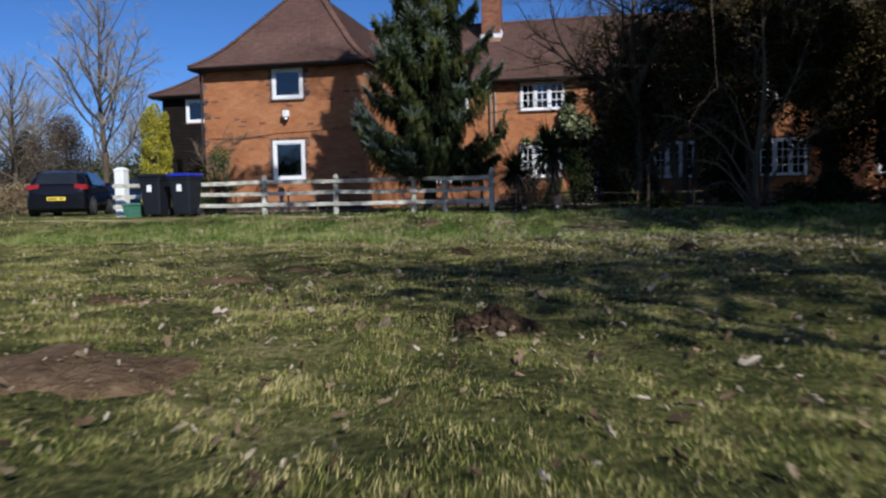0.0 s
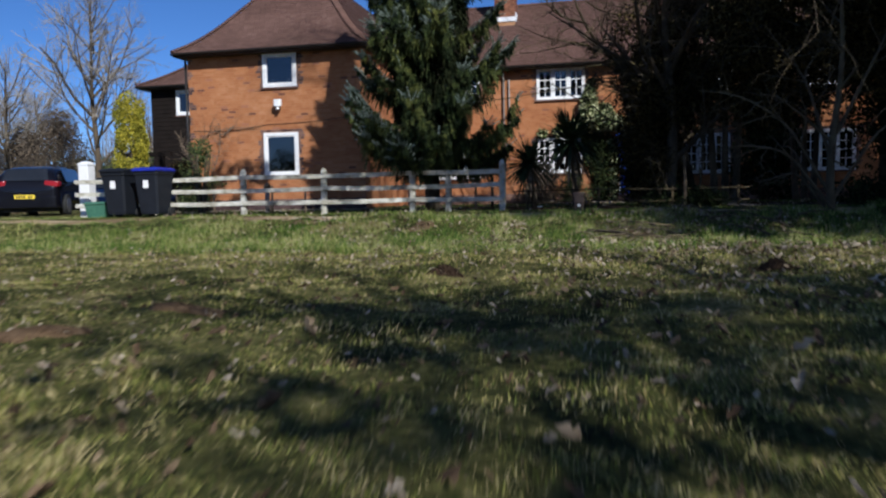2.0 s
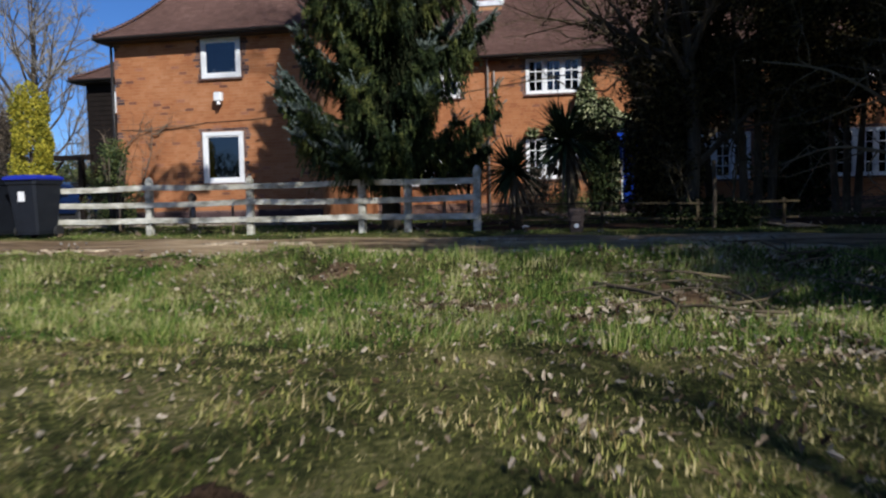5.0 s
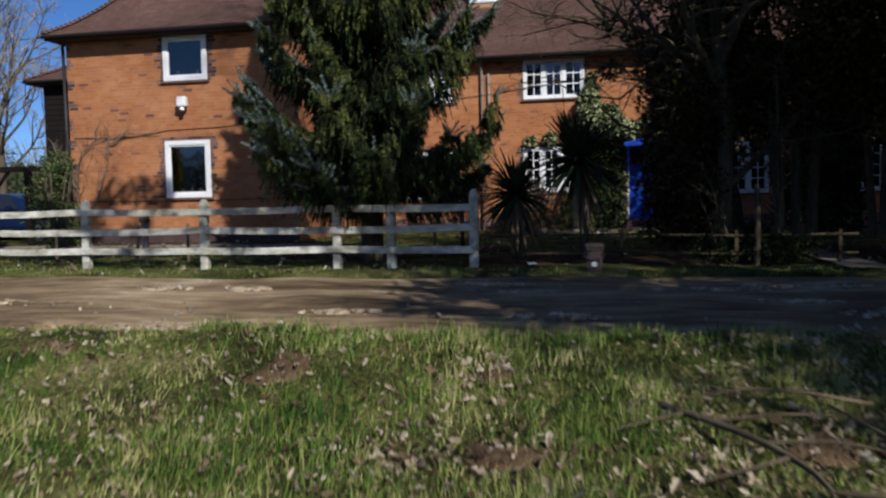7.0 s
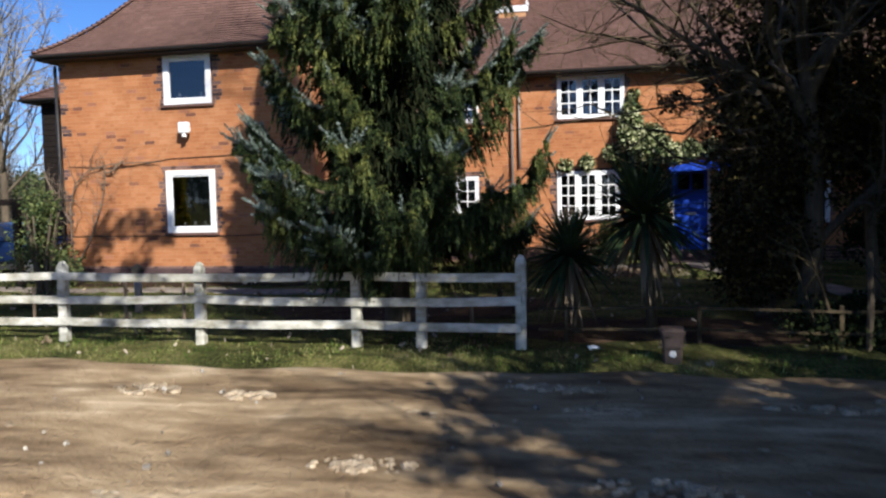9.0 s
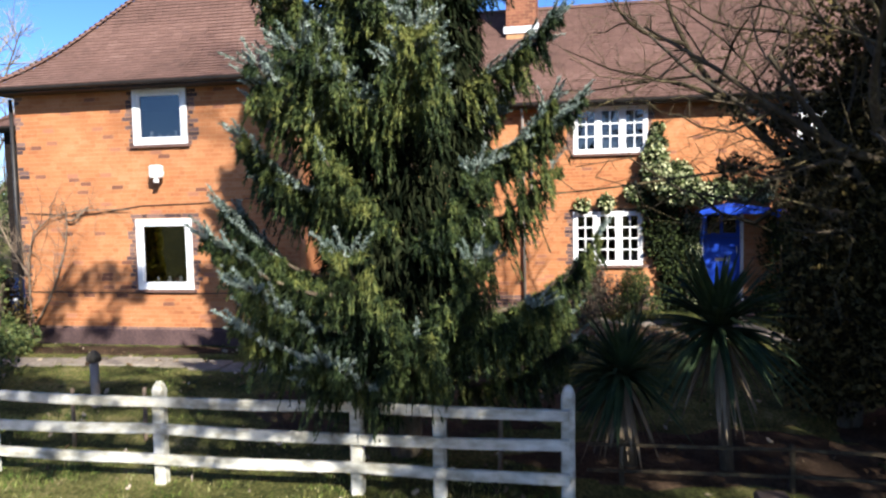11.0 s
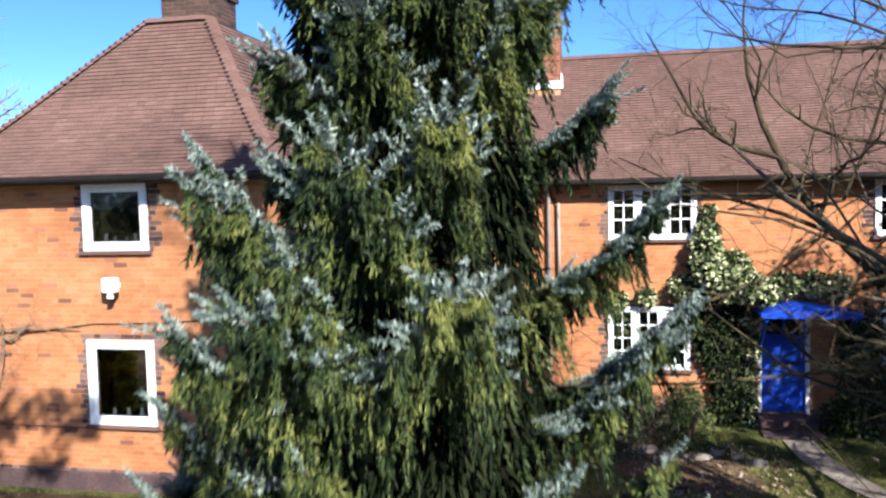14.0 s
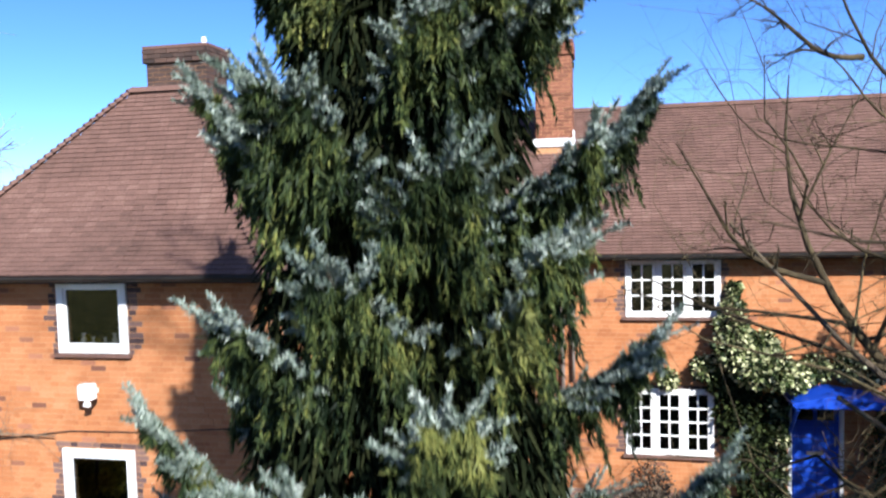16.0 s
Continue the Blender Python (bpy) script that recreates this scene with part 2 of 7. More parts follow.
M["car_glass"] = material("tinted_car_glass", [(0.012, 0.014, 0.016), (0.02, 0.022, 0.026)], 0.05, 3, 1, 0, spec=0.9)
M["rubber"] = material("tyre_rubber", [(0.015, 0.015, 0.015), (0.03, 0.03, 0.03)], 0.85, 20, 3, 0.2)
M["alloy"] = material("alloy_wheel", [(0.5, 0.5, 0.52), (0.65, 0.65, 0.67)], 0.3, 10, 3, 0, metal=0.9)
M["red_lamp"] = material("red_lamp_lens", [(0.2, 0.008, 0.012), (0.3, 0.012, 0.018)], 0.15, 10, 3, 0, spec=0.7)
M["plate"] = material("yellow_plate", [(0.7, 0.5, 0.03), (0.8, 0.6, 0.05)], 0.5, 10, 3, 0)
M["timber"] = material("weathered_timber", [(0.08, 0.055, 0.035), (0.18, 0.13, 0.09), (0.28, 0.22, 0.15)], 0.85, 20, 3, 0.4, stretch=(1, 1, 0.3))
# dark garden timber; the set-back wall's boards use it as painted shade
M["timber_and_shade"] = material("dark_timber_and_wall_shade", [(0.006, 0.005, 0.004), (0.018, 0.013, 0.011)], 0.85, 20, 3, 0.3, spec=0.1)
M["paving"] = material("stone_paving", [(0.09, 0.075, 0.055), (0.2, 0.165, 0.13), (0.3, 0.26, 0.21)], 0.9, 14, 2.5, 0.8)
M["caddy"] = material("brown_caddy_plastic", [(0.04, 0.028, 0.024), (0.07, 0.05, 0.042), (0.1, 0.075, 0.062)], 0.6, 20, 3, 0.1, spec=0.3)
M["terracotta"] = material("terracotta", [(0.3, 0.11, 0.05), (0.45, 0.19, 0.1)], 0.85, 15, 3, 0.2)
M["far_wood"] = material("far_bare_woods", [(0.09, 0.075, 0.06), (0.17, 0.14, 0.11), (0.25, 0.21, 0.17)], 0.95, 3, 0.3, 0, per="island")
M["far_hedge"] = material("far_hedge_leaves", [(0.02, 0.03, 0.012), (0.045, 0.06, 0.02), (0.08, 0.09, 0.03)], 0.9, 3, 0.3, 0, per="island")
M["scrub"] = material("brown_scrub_twigs", [(0.045, 0.034, 0.024), (0.09, 0.068, 0.048), (0.15, 0.115, 0.08)], 0.95, 3, 0.3, 0, per="island")
M["dry_grass"] = material("straw_grass", [(0.16, 0.115, 0.045), (0.33, 0.25, 0.11), (0.5, 0.4, 0.21)], 0.8, 6, 1.0, 0, per="island", trans=0.2, spec=0.1)
M["brown_leaf"] = material("brown_dead_leaves", [(0.05, 0.03, 0.016), (0.12, 0.075, 0.04), (0.21, 0.145, 0.085)], 0.85, 12, 2, 0, per="island", trans=0.1)
M["beech"] = material("dry_beech_leaves", [(0.09, 0.06, 0.03), (0.2, 0.14, 0.075), (0.33, 0.25, 0.14)], 0.85, 8, 1.5, 0, per="island", trans=0.15)
GLASS = glass_material()

# ---- building blocks ----
WORLD = {}


class Geo:
    """Collects vertices and faces in world metres."""

    def __init__(self):
        self.v, self.f = [], []

    def quad(self, a, b, c, d):
        n = len(self.v)
        self.v += [a, b, c, d]
        self.f.append((n, n + 1, n + 2, n + 3))
        return self

    def box(self, x0, x1, y0, y1, z0, z1, m=None):
        n = len(self.v)
        pts = [(x, y, z) for z in (z0, z1) for y in (y0, y1) for x in (x0, x1)]
        if m is not None:
            pts = [tuple(m @ Vector(p)) for p in pts]
        self.v += pts
        self.f += [tuple(n + i for i in q) for q in ((0, 2, 3, 1), (4, 5, 7, 6), (0, 1, 5, 4), (1, 3, 7, 5), (3, 2, 6, 7), (2, 0, 4, 6))]
        return self

    def loft(self, rings, closed=True, caps=True):
        """rings: lists of points, all of one length."""
        n, k = len(self.v), len(rings[0])
        for r in rings:
            self.v += [tuple(p) for p in r]
        for i in range(len(rings) - 1):
            for j in range(k if closed else k - 1):
                a, b = n + i * k + j, n + i * k + (j + 1) % k
                self.f.append((a, b, b + k, a + k))
        if caps and closed:
            self.f.append(tuple(n + j for j in reversed(range(k))))
            self.f.append(tuple(n + (len(rings) - 1) * k + j for j in range(k)))
        return self

    def tube(self, pts, radii, k=6, caps=True):
        pts = [Vector(p) for p in pts]
        rings = []
        for i, p in enumerate(pts):
            d = (pts[min(i + 1, len(pts) - 1)] - pts[max(i - 1, 0)]).normalized()
            side = d.cross(Vector((0.13, 0.27, 1)) if abs(d.z) < 0.95 else Vector((1, 0.2, 0))).normalized()
            up = d.cross(side)
            rings.append([p + radii[i] * (math.cos(6.2832 * j / k) * side + math.sin(6.2832 * j / k) * up) for j in range(k)])
        return self.loft(rings, True, caps)

    def disc_y(self, cx, y0, y1, cz, r, k=20, m=None):
        rings = [[Vector((cx + r * math.cos(6.2832 * j / k), y, cz + r * math.sin(6.2832 * j / k))) for j in range(k)] for y in (y0, y1)]
        if m is not None:
            rings = [[m @ p for p in r_] for r_ in rings]
        return self.loft(rings)

    def move(self, m):
        self.v = [tuple(m @ Vector(p)) for p in self.v]
        return self

    def mesh(self, name, mat, smooth=False):
        me = bpy.data.meshes.new(name)
        me.from_pydata(self.v, [], self.f)
        me.materials.append(mat)
        if smooth:
            me.polygons.foreach_set("use_smooth", [True] * len(me.polygons))
        me.update()
        return me


def soup(name, verts, mat, corners=3):
    """A mesh of loose triangles or quads from an array of their corners."""
    verts = np.asarray(verts, dtype=np.float32).reshape(-1, 3)
    count = len(verts) // corners
    me = bpy.data.meshes.new(name)
    me.vertices.add(len(verts))
    me.vertices.foreach_set("co", verts.ravel())
    me.loops.add(len(verts))
    me.loops.foreach_set("vertex_index", np.arange(len(verts), dtype=np.int32))
    me.polygons.add(count)
    me.polygons.foreach_set("loop_start", np.arange(0, len(verts), corners, dtype=np.int32))
    me.polygons.foreach_set("use_smooth", np.zeros(count, dtype=bool))
    me.materials.append(mat)
    me.update(calc_edges=True)
    return me


def indexed(name, verts, faces, mat, smooth=False):
    """A mesh from an array of vertices and an array of faces of one size."""
    verts, faces = np.asarray(verts, dtype=np.float32), np.asarray(faces, dtype=np.int32)
    k = faces.shape[1]
    me = bpy.data.meshes.new(name)
    me.vertices.add(len(verts))
    me.vertices.foreach_set("co", verts.ravel())
    me.loops.add(faces.size)
    me.loops.foreach_set("vertex_index", faces.ravel())
    me.polygons.add(len(faces))
    me.polygons.foreach_set("loop_start", np.arange(0, faces.size, k, dtype=np.int32))
    me.polygons.foreach_set("use_smooth", np.full(len(faces), smooth, dtype=bool))
    me.materials.append(mat)
    me.update(calc_edges=True)
    return me


def thing(name, loc, label, category, group="", kind=""):
    ob = new(name)
    ob.location = loc
    ob.empty_display_size = 0.2
    WORLD[ob.name] = Matrix.Translation(loc)
    return tagged(ob, label, category, group, kind)


def part(name, shape, mat, parent, label="", smooth=False, bevel=0.0, kind=""):
    """Links a Geo or a mesh, built in world metres, as one mesh object under its parent."""
    me = shape.mesh(name, mat, smooth) if isinstance(shape, Geo) else shape
    ob = new(name, me)
    ob.parent = parent
    ob.matrix_parent_inverse = WORLD.get(parent.name, Matrix()).inverted()
    if bevel:
        b = ob.modifiers.new("bevel", "BEVEL")
        b.width, b.segments, b.limit_method = bevel, 2, "ANGLE"
    return tagged(ob, label, kind=kind)


def single(name, shape, mat, label, category, group="", kind="", smooth=False, bevel=0.0):
    me = shape.mesh(name, mat, smooth) if isinstance(shape, Geo) else shape
    ob = new(name, me)
    if bevel:
        b = ob.modifiers.new("bevel", "BEVEL")
        b.width, b.segments, b.limit_method = bevel, 2, "ANGLE"
    return tagged(ob, label, category, group, kind)


# ---- the ground ----
def smooth_step(a, b, v):
    t = np.clip((v - a) / (b - a), 0, 1)
    return t * t * (3 - 2 * t)


def wobble(x, y):
    return (0.022 * np.sin(1.7 * x + 0.6 * np.sin(1.1 * y)) * np.sin(1.3 * y + 0.8 * x) + 0.016 * np.sin(3.9 * x + 1.1 * y) * np.sin(3.3 * y - 0.7 * x)
            + 0.02 * np.sin(9.1 * x + 2.0 * np.sin(3 * y)) * np.sin(8.3 * y + 1.7 * x))


ROAD_NEAR, ROAD_FAR = 13.15, 16.95


def ground_z(x, y):
    x, y = np.asarray(x, dtype=float), np.asarray(y, dtype=float)
    z = 0.22 * smooth_step(11.0, 12.9, y + 0.25 * np.sin(0.9 * x)) + wobble(x, y) * (0.35 + 0.65 * smooth_step(13.2, 12.0, y))
    z += np.exp(-((y - 12.55) / 0.36) ** 2) * (0.07 * (0.5 + 0.5 * np.sin(1.9 * x + 1.0)) + 0.045 * (0.5 + 0.5 * np.sin(5.1 * x + 2.0 * np.sin(2.3 * y))) + 0.02 * np.sin(11.3 * x + 5 * y))
    road = smooth_step(12.95, 13.35, y) * smooth_step(17.3, 16.9, y)
    z = z * (1 - road) + 0.12 * road
    return z


def gz(x, y):
    return float(ground_z(x, y))


def ground_sheet():
    xs = np.concatenate([[-900, -400, -150, -80, -50], np.arange(-36, -9, 0.6), np.arange(-9, 6, 0.12), np.arange(6, 24, 0.6), [30, 50, 90, 200, 500, 900]])
    ys = np.concatenate([[-500, -200, -80, -40, -20, -10, -6, -3], np.arange(-1.5, 19, 0.12), np.arange(19, 42, 0.5), [50, 70, 110, 200, 400, 900, 1500]])
    gx, gy = np.meshgrid(xs, ys)
    v = np.stack([gx, gy, ground_z(gx, gy)], -1).reshape(-1, 3)
    nx = len(xs)
    i, j = np.meshgrid(np.arange(len(ys) - 1), np.arange(nx - 1), indexing="ij")
    a = (i * nx + j).ravel()
    return indexed("ground", v, np.stack([a, a + 1, a + nx + 1, a + nx], 1), M["lawn"], True)


single("ground", ground_sheet(), M["lawn"], "mossy rough lawn rising to a low bank by the track", "ground", kind="structure")


def road_sheet():
    xs, ys = np.arange(-60, 40, 0.2), np.linspace(0, 1, 26)
    v = []
    for yy in ys:
        near = ROAD_NEAR + 0.12 * np.sin(1.1 * xs) + 0.07 * np.sin(3.7 * xs + 1) + 0.05 * np.sin(9 * xs)
        far = ROAD_FAR + 0.1 * np.sin(0.8 * xs + 2) + 0.06 * np.sin(4.1 * xs)
        y = near + (far - near) * yy
        z = 0.2 + 0.012 * np.sin(2.3 * xs + 5 * yy) - 0.03 * np.exp(-((yy - 0.3) / 0.1) ** 2) - 0.03 * np.exp(-((yy - 0.75) / 0.1) ** 2)
        if yy in (ys[0], ys[-1]):
            z = ground_z(xs, y) - 0.02
        v.append(np.stack([xs, y, z], -1))
    v = np.concatenate(v)
    nx = len(xs)
    i, j = np.meshgrid(np.arange(len(ys) - 1), np.arange(nx - 1), indexing="ij")
    a = (i * nx + j).ravel()
    return indexed("road", v, np.stack([a, a + 1, a + nx + 1, a + nx], 1), M["road"], True)


single("road", road_sheet(), M["road"], "rutted pale dirt and gravel track past the gardens", "road", kind="structure")

# ---- the house ----
WING_X0, WING_X1, WING_Y = -12.6, -7.15, 24.1
MAIN_X0, MAIN_X1, MAIN_Y, MAIN_BACK = -16.75, 13.0, 28.7, 35.9
WING_WINDOWS = [(-10.2, -9.16, 3.79, 4.77), (-10.24, -9.16, 1.22, 2.48)]
CASEMENTS = [(-2.68, -1.12, 3.6, 4.6), (-2.7, -1.24, 1.2, 2.36), (-6.1, -4.58, 3.6, 4.48), (-6.22, -4.6, 1.08, 2.3), (1.83, 3.4, 3.62, 4.6),
             (1.93, 3.35, 1.07, 2.33), (5.42, 6.98, 1.07, 2.33), (5.45, 6.95, 3.64, 4.56), (9.2, 10.7, 1.07, 2.33), (9.2, 10.7, 3.64, 4.56)]
BACK_WINDOW = (-15.75, -14.7, 3.65, 4.55)
DOOR = (-0.06, 0.8, 0.45, 2.4)

house = thing("house", (-4.0, 30.0, 0.1), "two-storey orange-red brick house with brown tiled hipped roofs", "house")


def wall_with_holes(g, x0, x1, z0, z1, y0, y1, holes):
    """One connected slab with rectangular openings right through it."""
    xs = sorted({x0, x1, *[min(max(h[k], x0), x1) for h in holes for k in (0, 1)]})
    zs = sorted({z0, z1, *[min(max(h[k], z0), z1) for h in holes for k in (2, 3)]})
    solid = {}
    for i in range(len(xs) - 1):
        for k in range(len(zs) - 1):
            cx, cz = (xs[i] + xs[i + 1]) / 2, (zs[k] + zs[k + 1]) / 2
            solid[i, k] = not any(h[0] < cx < h[1] and h[2] < cz < h[3] for h in holes)
    at = {}

    def vert(i, k, s):
        if (i, k, s) not in at:
            at[i, k, s] = len(g.v)
            g.v.append((xs[i], (y0, y1)[s], zs[k]))
        return at[i, k, s]

    for (i, k), full in solid.items():
        if not full:
            continue
        p = {(a, c, s): vert(i + a, k + c, s) for a in (0, 1) for c in (0, 1) for s in (0, 1)}
        g.f.append((p[0, 0, 0], p[1, 0, 0], p[1, 1, 0], p[0, 1, 0]))
        g.f.append((p[1, 0, 1], p[0, 0, 1], p[0, 1, 1], p[1, 1, 1]))
        if not solid.get((i - 1, k)):
            g.f.append((p[0, 0, 1], p[0, 0, 0], p[0, 1, 0], p[0, 1, 1]))
        if not solid.get((i + 1, k)):
            g.f.append((p[1, 0, 0], p[1, 0, 1], p[1, 1, 1], p[1, 1, 0]))
        if not solid.get((i, k - 1)):
            g.f.append((p[0, 0, 1], p[1, 0, 1], p[1, 0, 0], p[0, 0, 0]))
        if not solid.get((i, k + 1)):
            g.f.append((p[0, 1, 0], p[1, 1, 0], p[1, 1, 1], p[0, 1, 1]))
    return g


part("wing_wall", wall_with_holes(Geo(), WING_X0, WING_X1, 0.0, 4.85, WING_Y, WING_Y + 0.25, WING_WINDOWS), M["mortar"], house)
for x in (WING_X0, WING_X1 - 0.25):
    part("wing_side_wall", Geo().box(x, x + 0.25, WING_Y + 0.25, MAIN_Y, 0.0, 4.85), M["brick"], house)
main_holes = CASEMENTS + [DOOR, BACK_WINDOW]
part("main_wall", wall_with_holes(Geo(), MAIN_X0, MAIN_X1, 0.0, 4.75, MAIN_Y, MAIN_Y + 0.25, main_holes), M["mortar"], house)
for x in (MAIN_X0, MAIN_X1 - 0.25):
    part("end_wall", Geo().box(x, x + 0.25, MAIN_Y + 0.25, MAIN_BACK, 0.0, 4.75), M["brick"], house)
part("back_wall", Geo().box(MAIN_X0, MAIN_X1, MAIN_BACK, MAIN_BACK + 0.25, 0.0, 4.75), M["brick"], house)
# floors and partition added behind the panes, coloured as dark as unlit rooms
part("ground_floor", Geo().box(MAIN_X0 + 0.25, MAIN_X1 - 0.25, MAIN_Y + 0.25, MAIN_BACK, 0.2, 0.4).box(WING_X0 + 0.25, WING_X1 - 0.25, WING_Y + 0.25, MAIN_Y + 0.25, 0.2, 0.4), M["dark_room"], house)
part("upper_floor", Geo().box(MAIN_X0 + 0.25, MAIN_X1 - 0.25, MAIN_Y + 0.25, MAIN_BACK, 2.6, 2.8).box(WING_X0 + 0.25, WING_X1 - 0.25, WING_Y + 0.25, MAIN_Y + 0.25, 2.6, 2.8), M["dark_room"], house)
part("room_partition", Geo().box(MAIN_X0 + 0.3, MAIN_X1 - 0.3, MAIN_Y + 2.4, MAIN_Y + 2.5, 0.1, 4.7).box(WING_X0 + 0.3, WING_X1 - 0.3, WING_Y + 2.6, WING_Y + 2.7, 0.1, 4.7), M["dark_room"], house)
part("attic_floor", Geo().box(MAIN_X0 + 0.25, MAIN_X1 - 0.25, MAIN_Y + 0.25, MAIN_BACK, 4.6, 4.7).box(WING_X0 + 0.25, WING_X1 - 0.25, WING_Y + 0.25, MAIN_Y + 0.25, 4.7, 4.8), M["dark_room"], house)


# roofs: a flared foot over the eaves, then a steady pitch
def sweep(d, a, b):
    """Height gained over a run d: slope a at the eaves, easing into slope b."""
    t = min(max(d - 0.15, 0.0), 1.1)
    return a * d + (b - a) * (t * t / 2.2 + max(0.0, d - 1.25))


def wing_profile(d):
    return 4.86 + sweep(d, 0.6, 1.106)


def wing_side_profile(d):
    return wing_profile(d / HIP)


def main_profile(d):
    return 4.7 + sweep(d, 0.5, 0.75)


WE = (WING_X0 - 0.27, WING_X1 + 0.27, WING_Y - 0.42)      # wing eaves: x0, x1, front y
ME = (MAIN_X0 - 0.35, MAIN_X1 + 0.35, MAIN_Y - 0.4)       # main eaves
WHALF = (WE[1] - WE[0]) / 2
WTOP, HIP = 2.78, 0.877    # depth of the front slope; sideways run of its hips
MHALF = 32.3 - ME[2]
WX = (WE[0] + WE[1]) / 2
roof = Geo()


def under(origin, along, inward, length, dmax, profile, hip0, hip1, drop=0.03):
    """The boards below the tiles of one slope."""
    o, a, n = Vector(origin), Vector(along), Vector(inward)
    steps = [0, 0.25, 0.5, 0.75, 1.0, 1.25] + [1.25 + (dmax - 1.25) * k / 3 for k in (1, 2, 3)]
    rings = []
    for d in steps:
        u0, u1 = hip0 * d, length - hip1 * d
        rings.append([(o + a * u + n * d) + Vector((0, 0, profile(d) - drop)) for u in (u0, u1)])
    roof.loft(rings, closed=False)


under((WE[0], WE[2], 0), (1, 0, 0), (0, 1, 0), 2 * WHALF, WTOP - 0.02, wing_profile, HIP, HIP)
under((WE[1], WE[2], 0), (0, 1, 0), (-1, 0, 0), 9.0, WTOP * HIP - 0.02, wing_side_profile, 1 / HIP, 0)
under((WE[0], WE[2] + 9.0, 0), (0, -1, 0), (1, 0, 0), 9.0, WTOP * HIP - 0.02, wing_side_profile, 0, 1 / HIP)
roof.box(WE[0] + WTOP * HIP - 0.05, WE[1] - WTOP * HIP + 0.05, WE[2] + WTOP - 0.02, WE[2] + 9.0, wing_profile(WTOP) - 0.1, wing_profile(WTOP) - 0.01)
under((ME[0], ME[2], 0), (1, 0, 0), (0, 1, 0), ME[1] - ME[0], MHALF - 0.02, main_profile, 1, 1)
under((ME[1], ME[2] + 2 * MHALF, 0), (-1, 0, 0), (0, -1, 0), ME[1] - ME[0], MHALF - 0.02, main_profile, 1, 1)
under((ME[0], ME[2] + 2 * MHALF, 0), (0, -1, 0), (1, 0, 0), 2 * MHALF, MHALF - 0.02, main_profile, 1, 1)
under((ME[1], ME[2], 0), (0, 1, 0), (-1, 0, 0), 2 * MHALF, MHALF - 0.02, main_profile, 1, 1)
roof_ob = part("roof", roof, M["roof_under"], house, "brown clay plain tiles, flared at the eaves")

TILE_W, GAUGE = 0.165, 0.1


def slope_tiles(origin, along, inward, length, dmax, profile, hip0, hip1, rng, u_from=None, u_to=None):
    """Poses (as corner arrays) of the tiles on one slope: lists of 8 points a tile."""
    o, a, n = Vector(origin), Vector(along), Vector(inward)
    d, row, out = 0.0, 0, []
    while d < dmax - 0.04:
        slope = (profile(d + 0.02) - profile(d)) / 0.02
        ln = math.hypot(1, slope)
        step = GAUGE / ln
        u0, u1 = hip0 * d, length - hip1 * d
        if u_from is not None:
            u0, u1 = max(u0, u_from), min(u1, u_to)
        u = u0 - (TILE_W / 2 if row % 2 else 0)
        fall = Vector((n.x / ln, n.y / ln, slope / ln))
        up = Vector((-n.x * slope / ln, -n.y * slope / ln, 1 / ln))
        while u < u1:
            ua, ub = max(u, u0), min(u + TILE_W - 0.004, u1)
            if ub - ua > 0.03:
                base = o + n * d + Vector((0, 0, profile(d)))
                lift = 0.018 + 0.005 * rng.random()
                slip = 0.006 * (rng.random() - 0.5)
                p = []
                for t_, h_ in ((slip, 0.0), (slip, lift), (0.115, 0.004)):
                    for uu in (ua, ub):
                        p.append(base + a * uu + fall * t_ + up * (h_ + 0.008))
                out.append(p)
            u += TILE_W
        d += step
        row += 1
    return out


def tiles_mesh(name, tiles, mat):
    v = np.array([[tuple(q) for q in p] for p in tiles], dtype=np.float32).reshape(-1, 3)
    k = np.arange(len(tiles))[:, None] * 6
    faces = np.concatenate([k + np.array([[0, 1, 3, 2]]), k + np.array([[2, 3, 5, 4]])])
    return indexed(name, v, faces, mat)


rng = random.Random(4)
wing_front = slope_tiles((WE[0], WE[2], 0), (1, 0, 0), (0, 1, 0), 2 * WHALF, WTOP, wing_profile, HIP, HIP, rng)
wing_right = slope_tiles((WE[1], WE[2], 0), (0, 1, 0), (-1, 0, 0), 7.5, WTOP * HIP, wing_side_profile, 1 / HIP, 0, rng)
main_front = slope_tiles((ME[0], ME[2], 0), (1, 0, 0), (0, 1, 0), ME[1] - ME[0], MHALF, main_profile, 1, 1, rng, 0, 30)
main_left_end = slope_tiles((ME[0], ME[2] + 2 * MHALF, 0), (0, -1, 0), (1, 0, 0), 2 * MHALF, MHALF, main_profile, 1, 1, rng)
picked = [p for p in wing_front if -12.0 < p[0].x < -9.2 and 4.9 < p[0].z < 6.2][:300]
kept = [p for p in wing_front if not any(p is q for q in picked)]
part("tiles", tiles_mesh("tiles", kept + wing_right + main_front + main_left_end, M["tile"]), M["tile"], roof_ob, kind="stuff")

# bonnet and ridge tiles
hips = Geo()


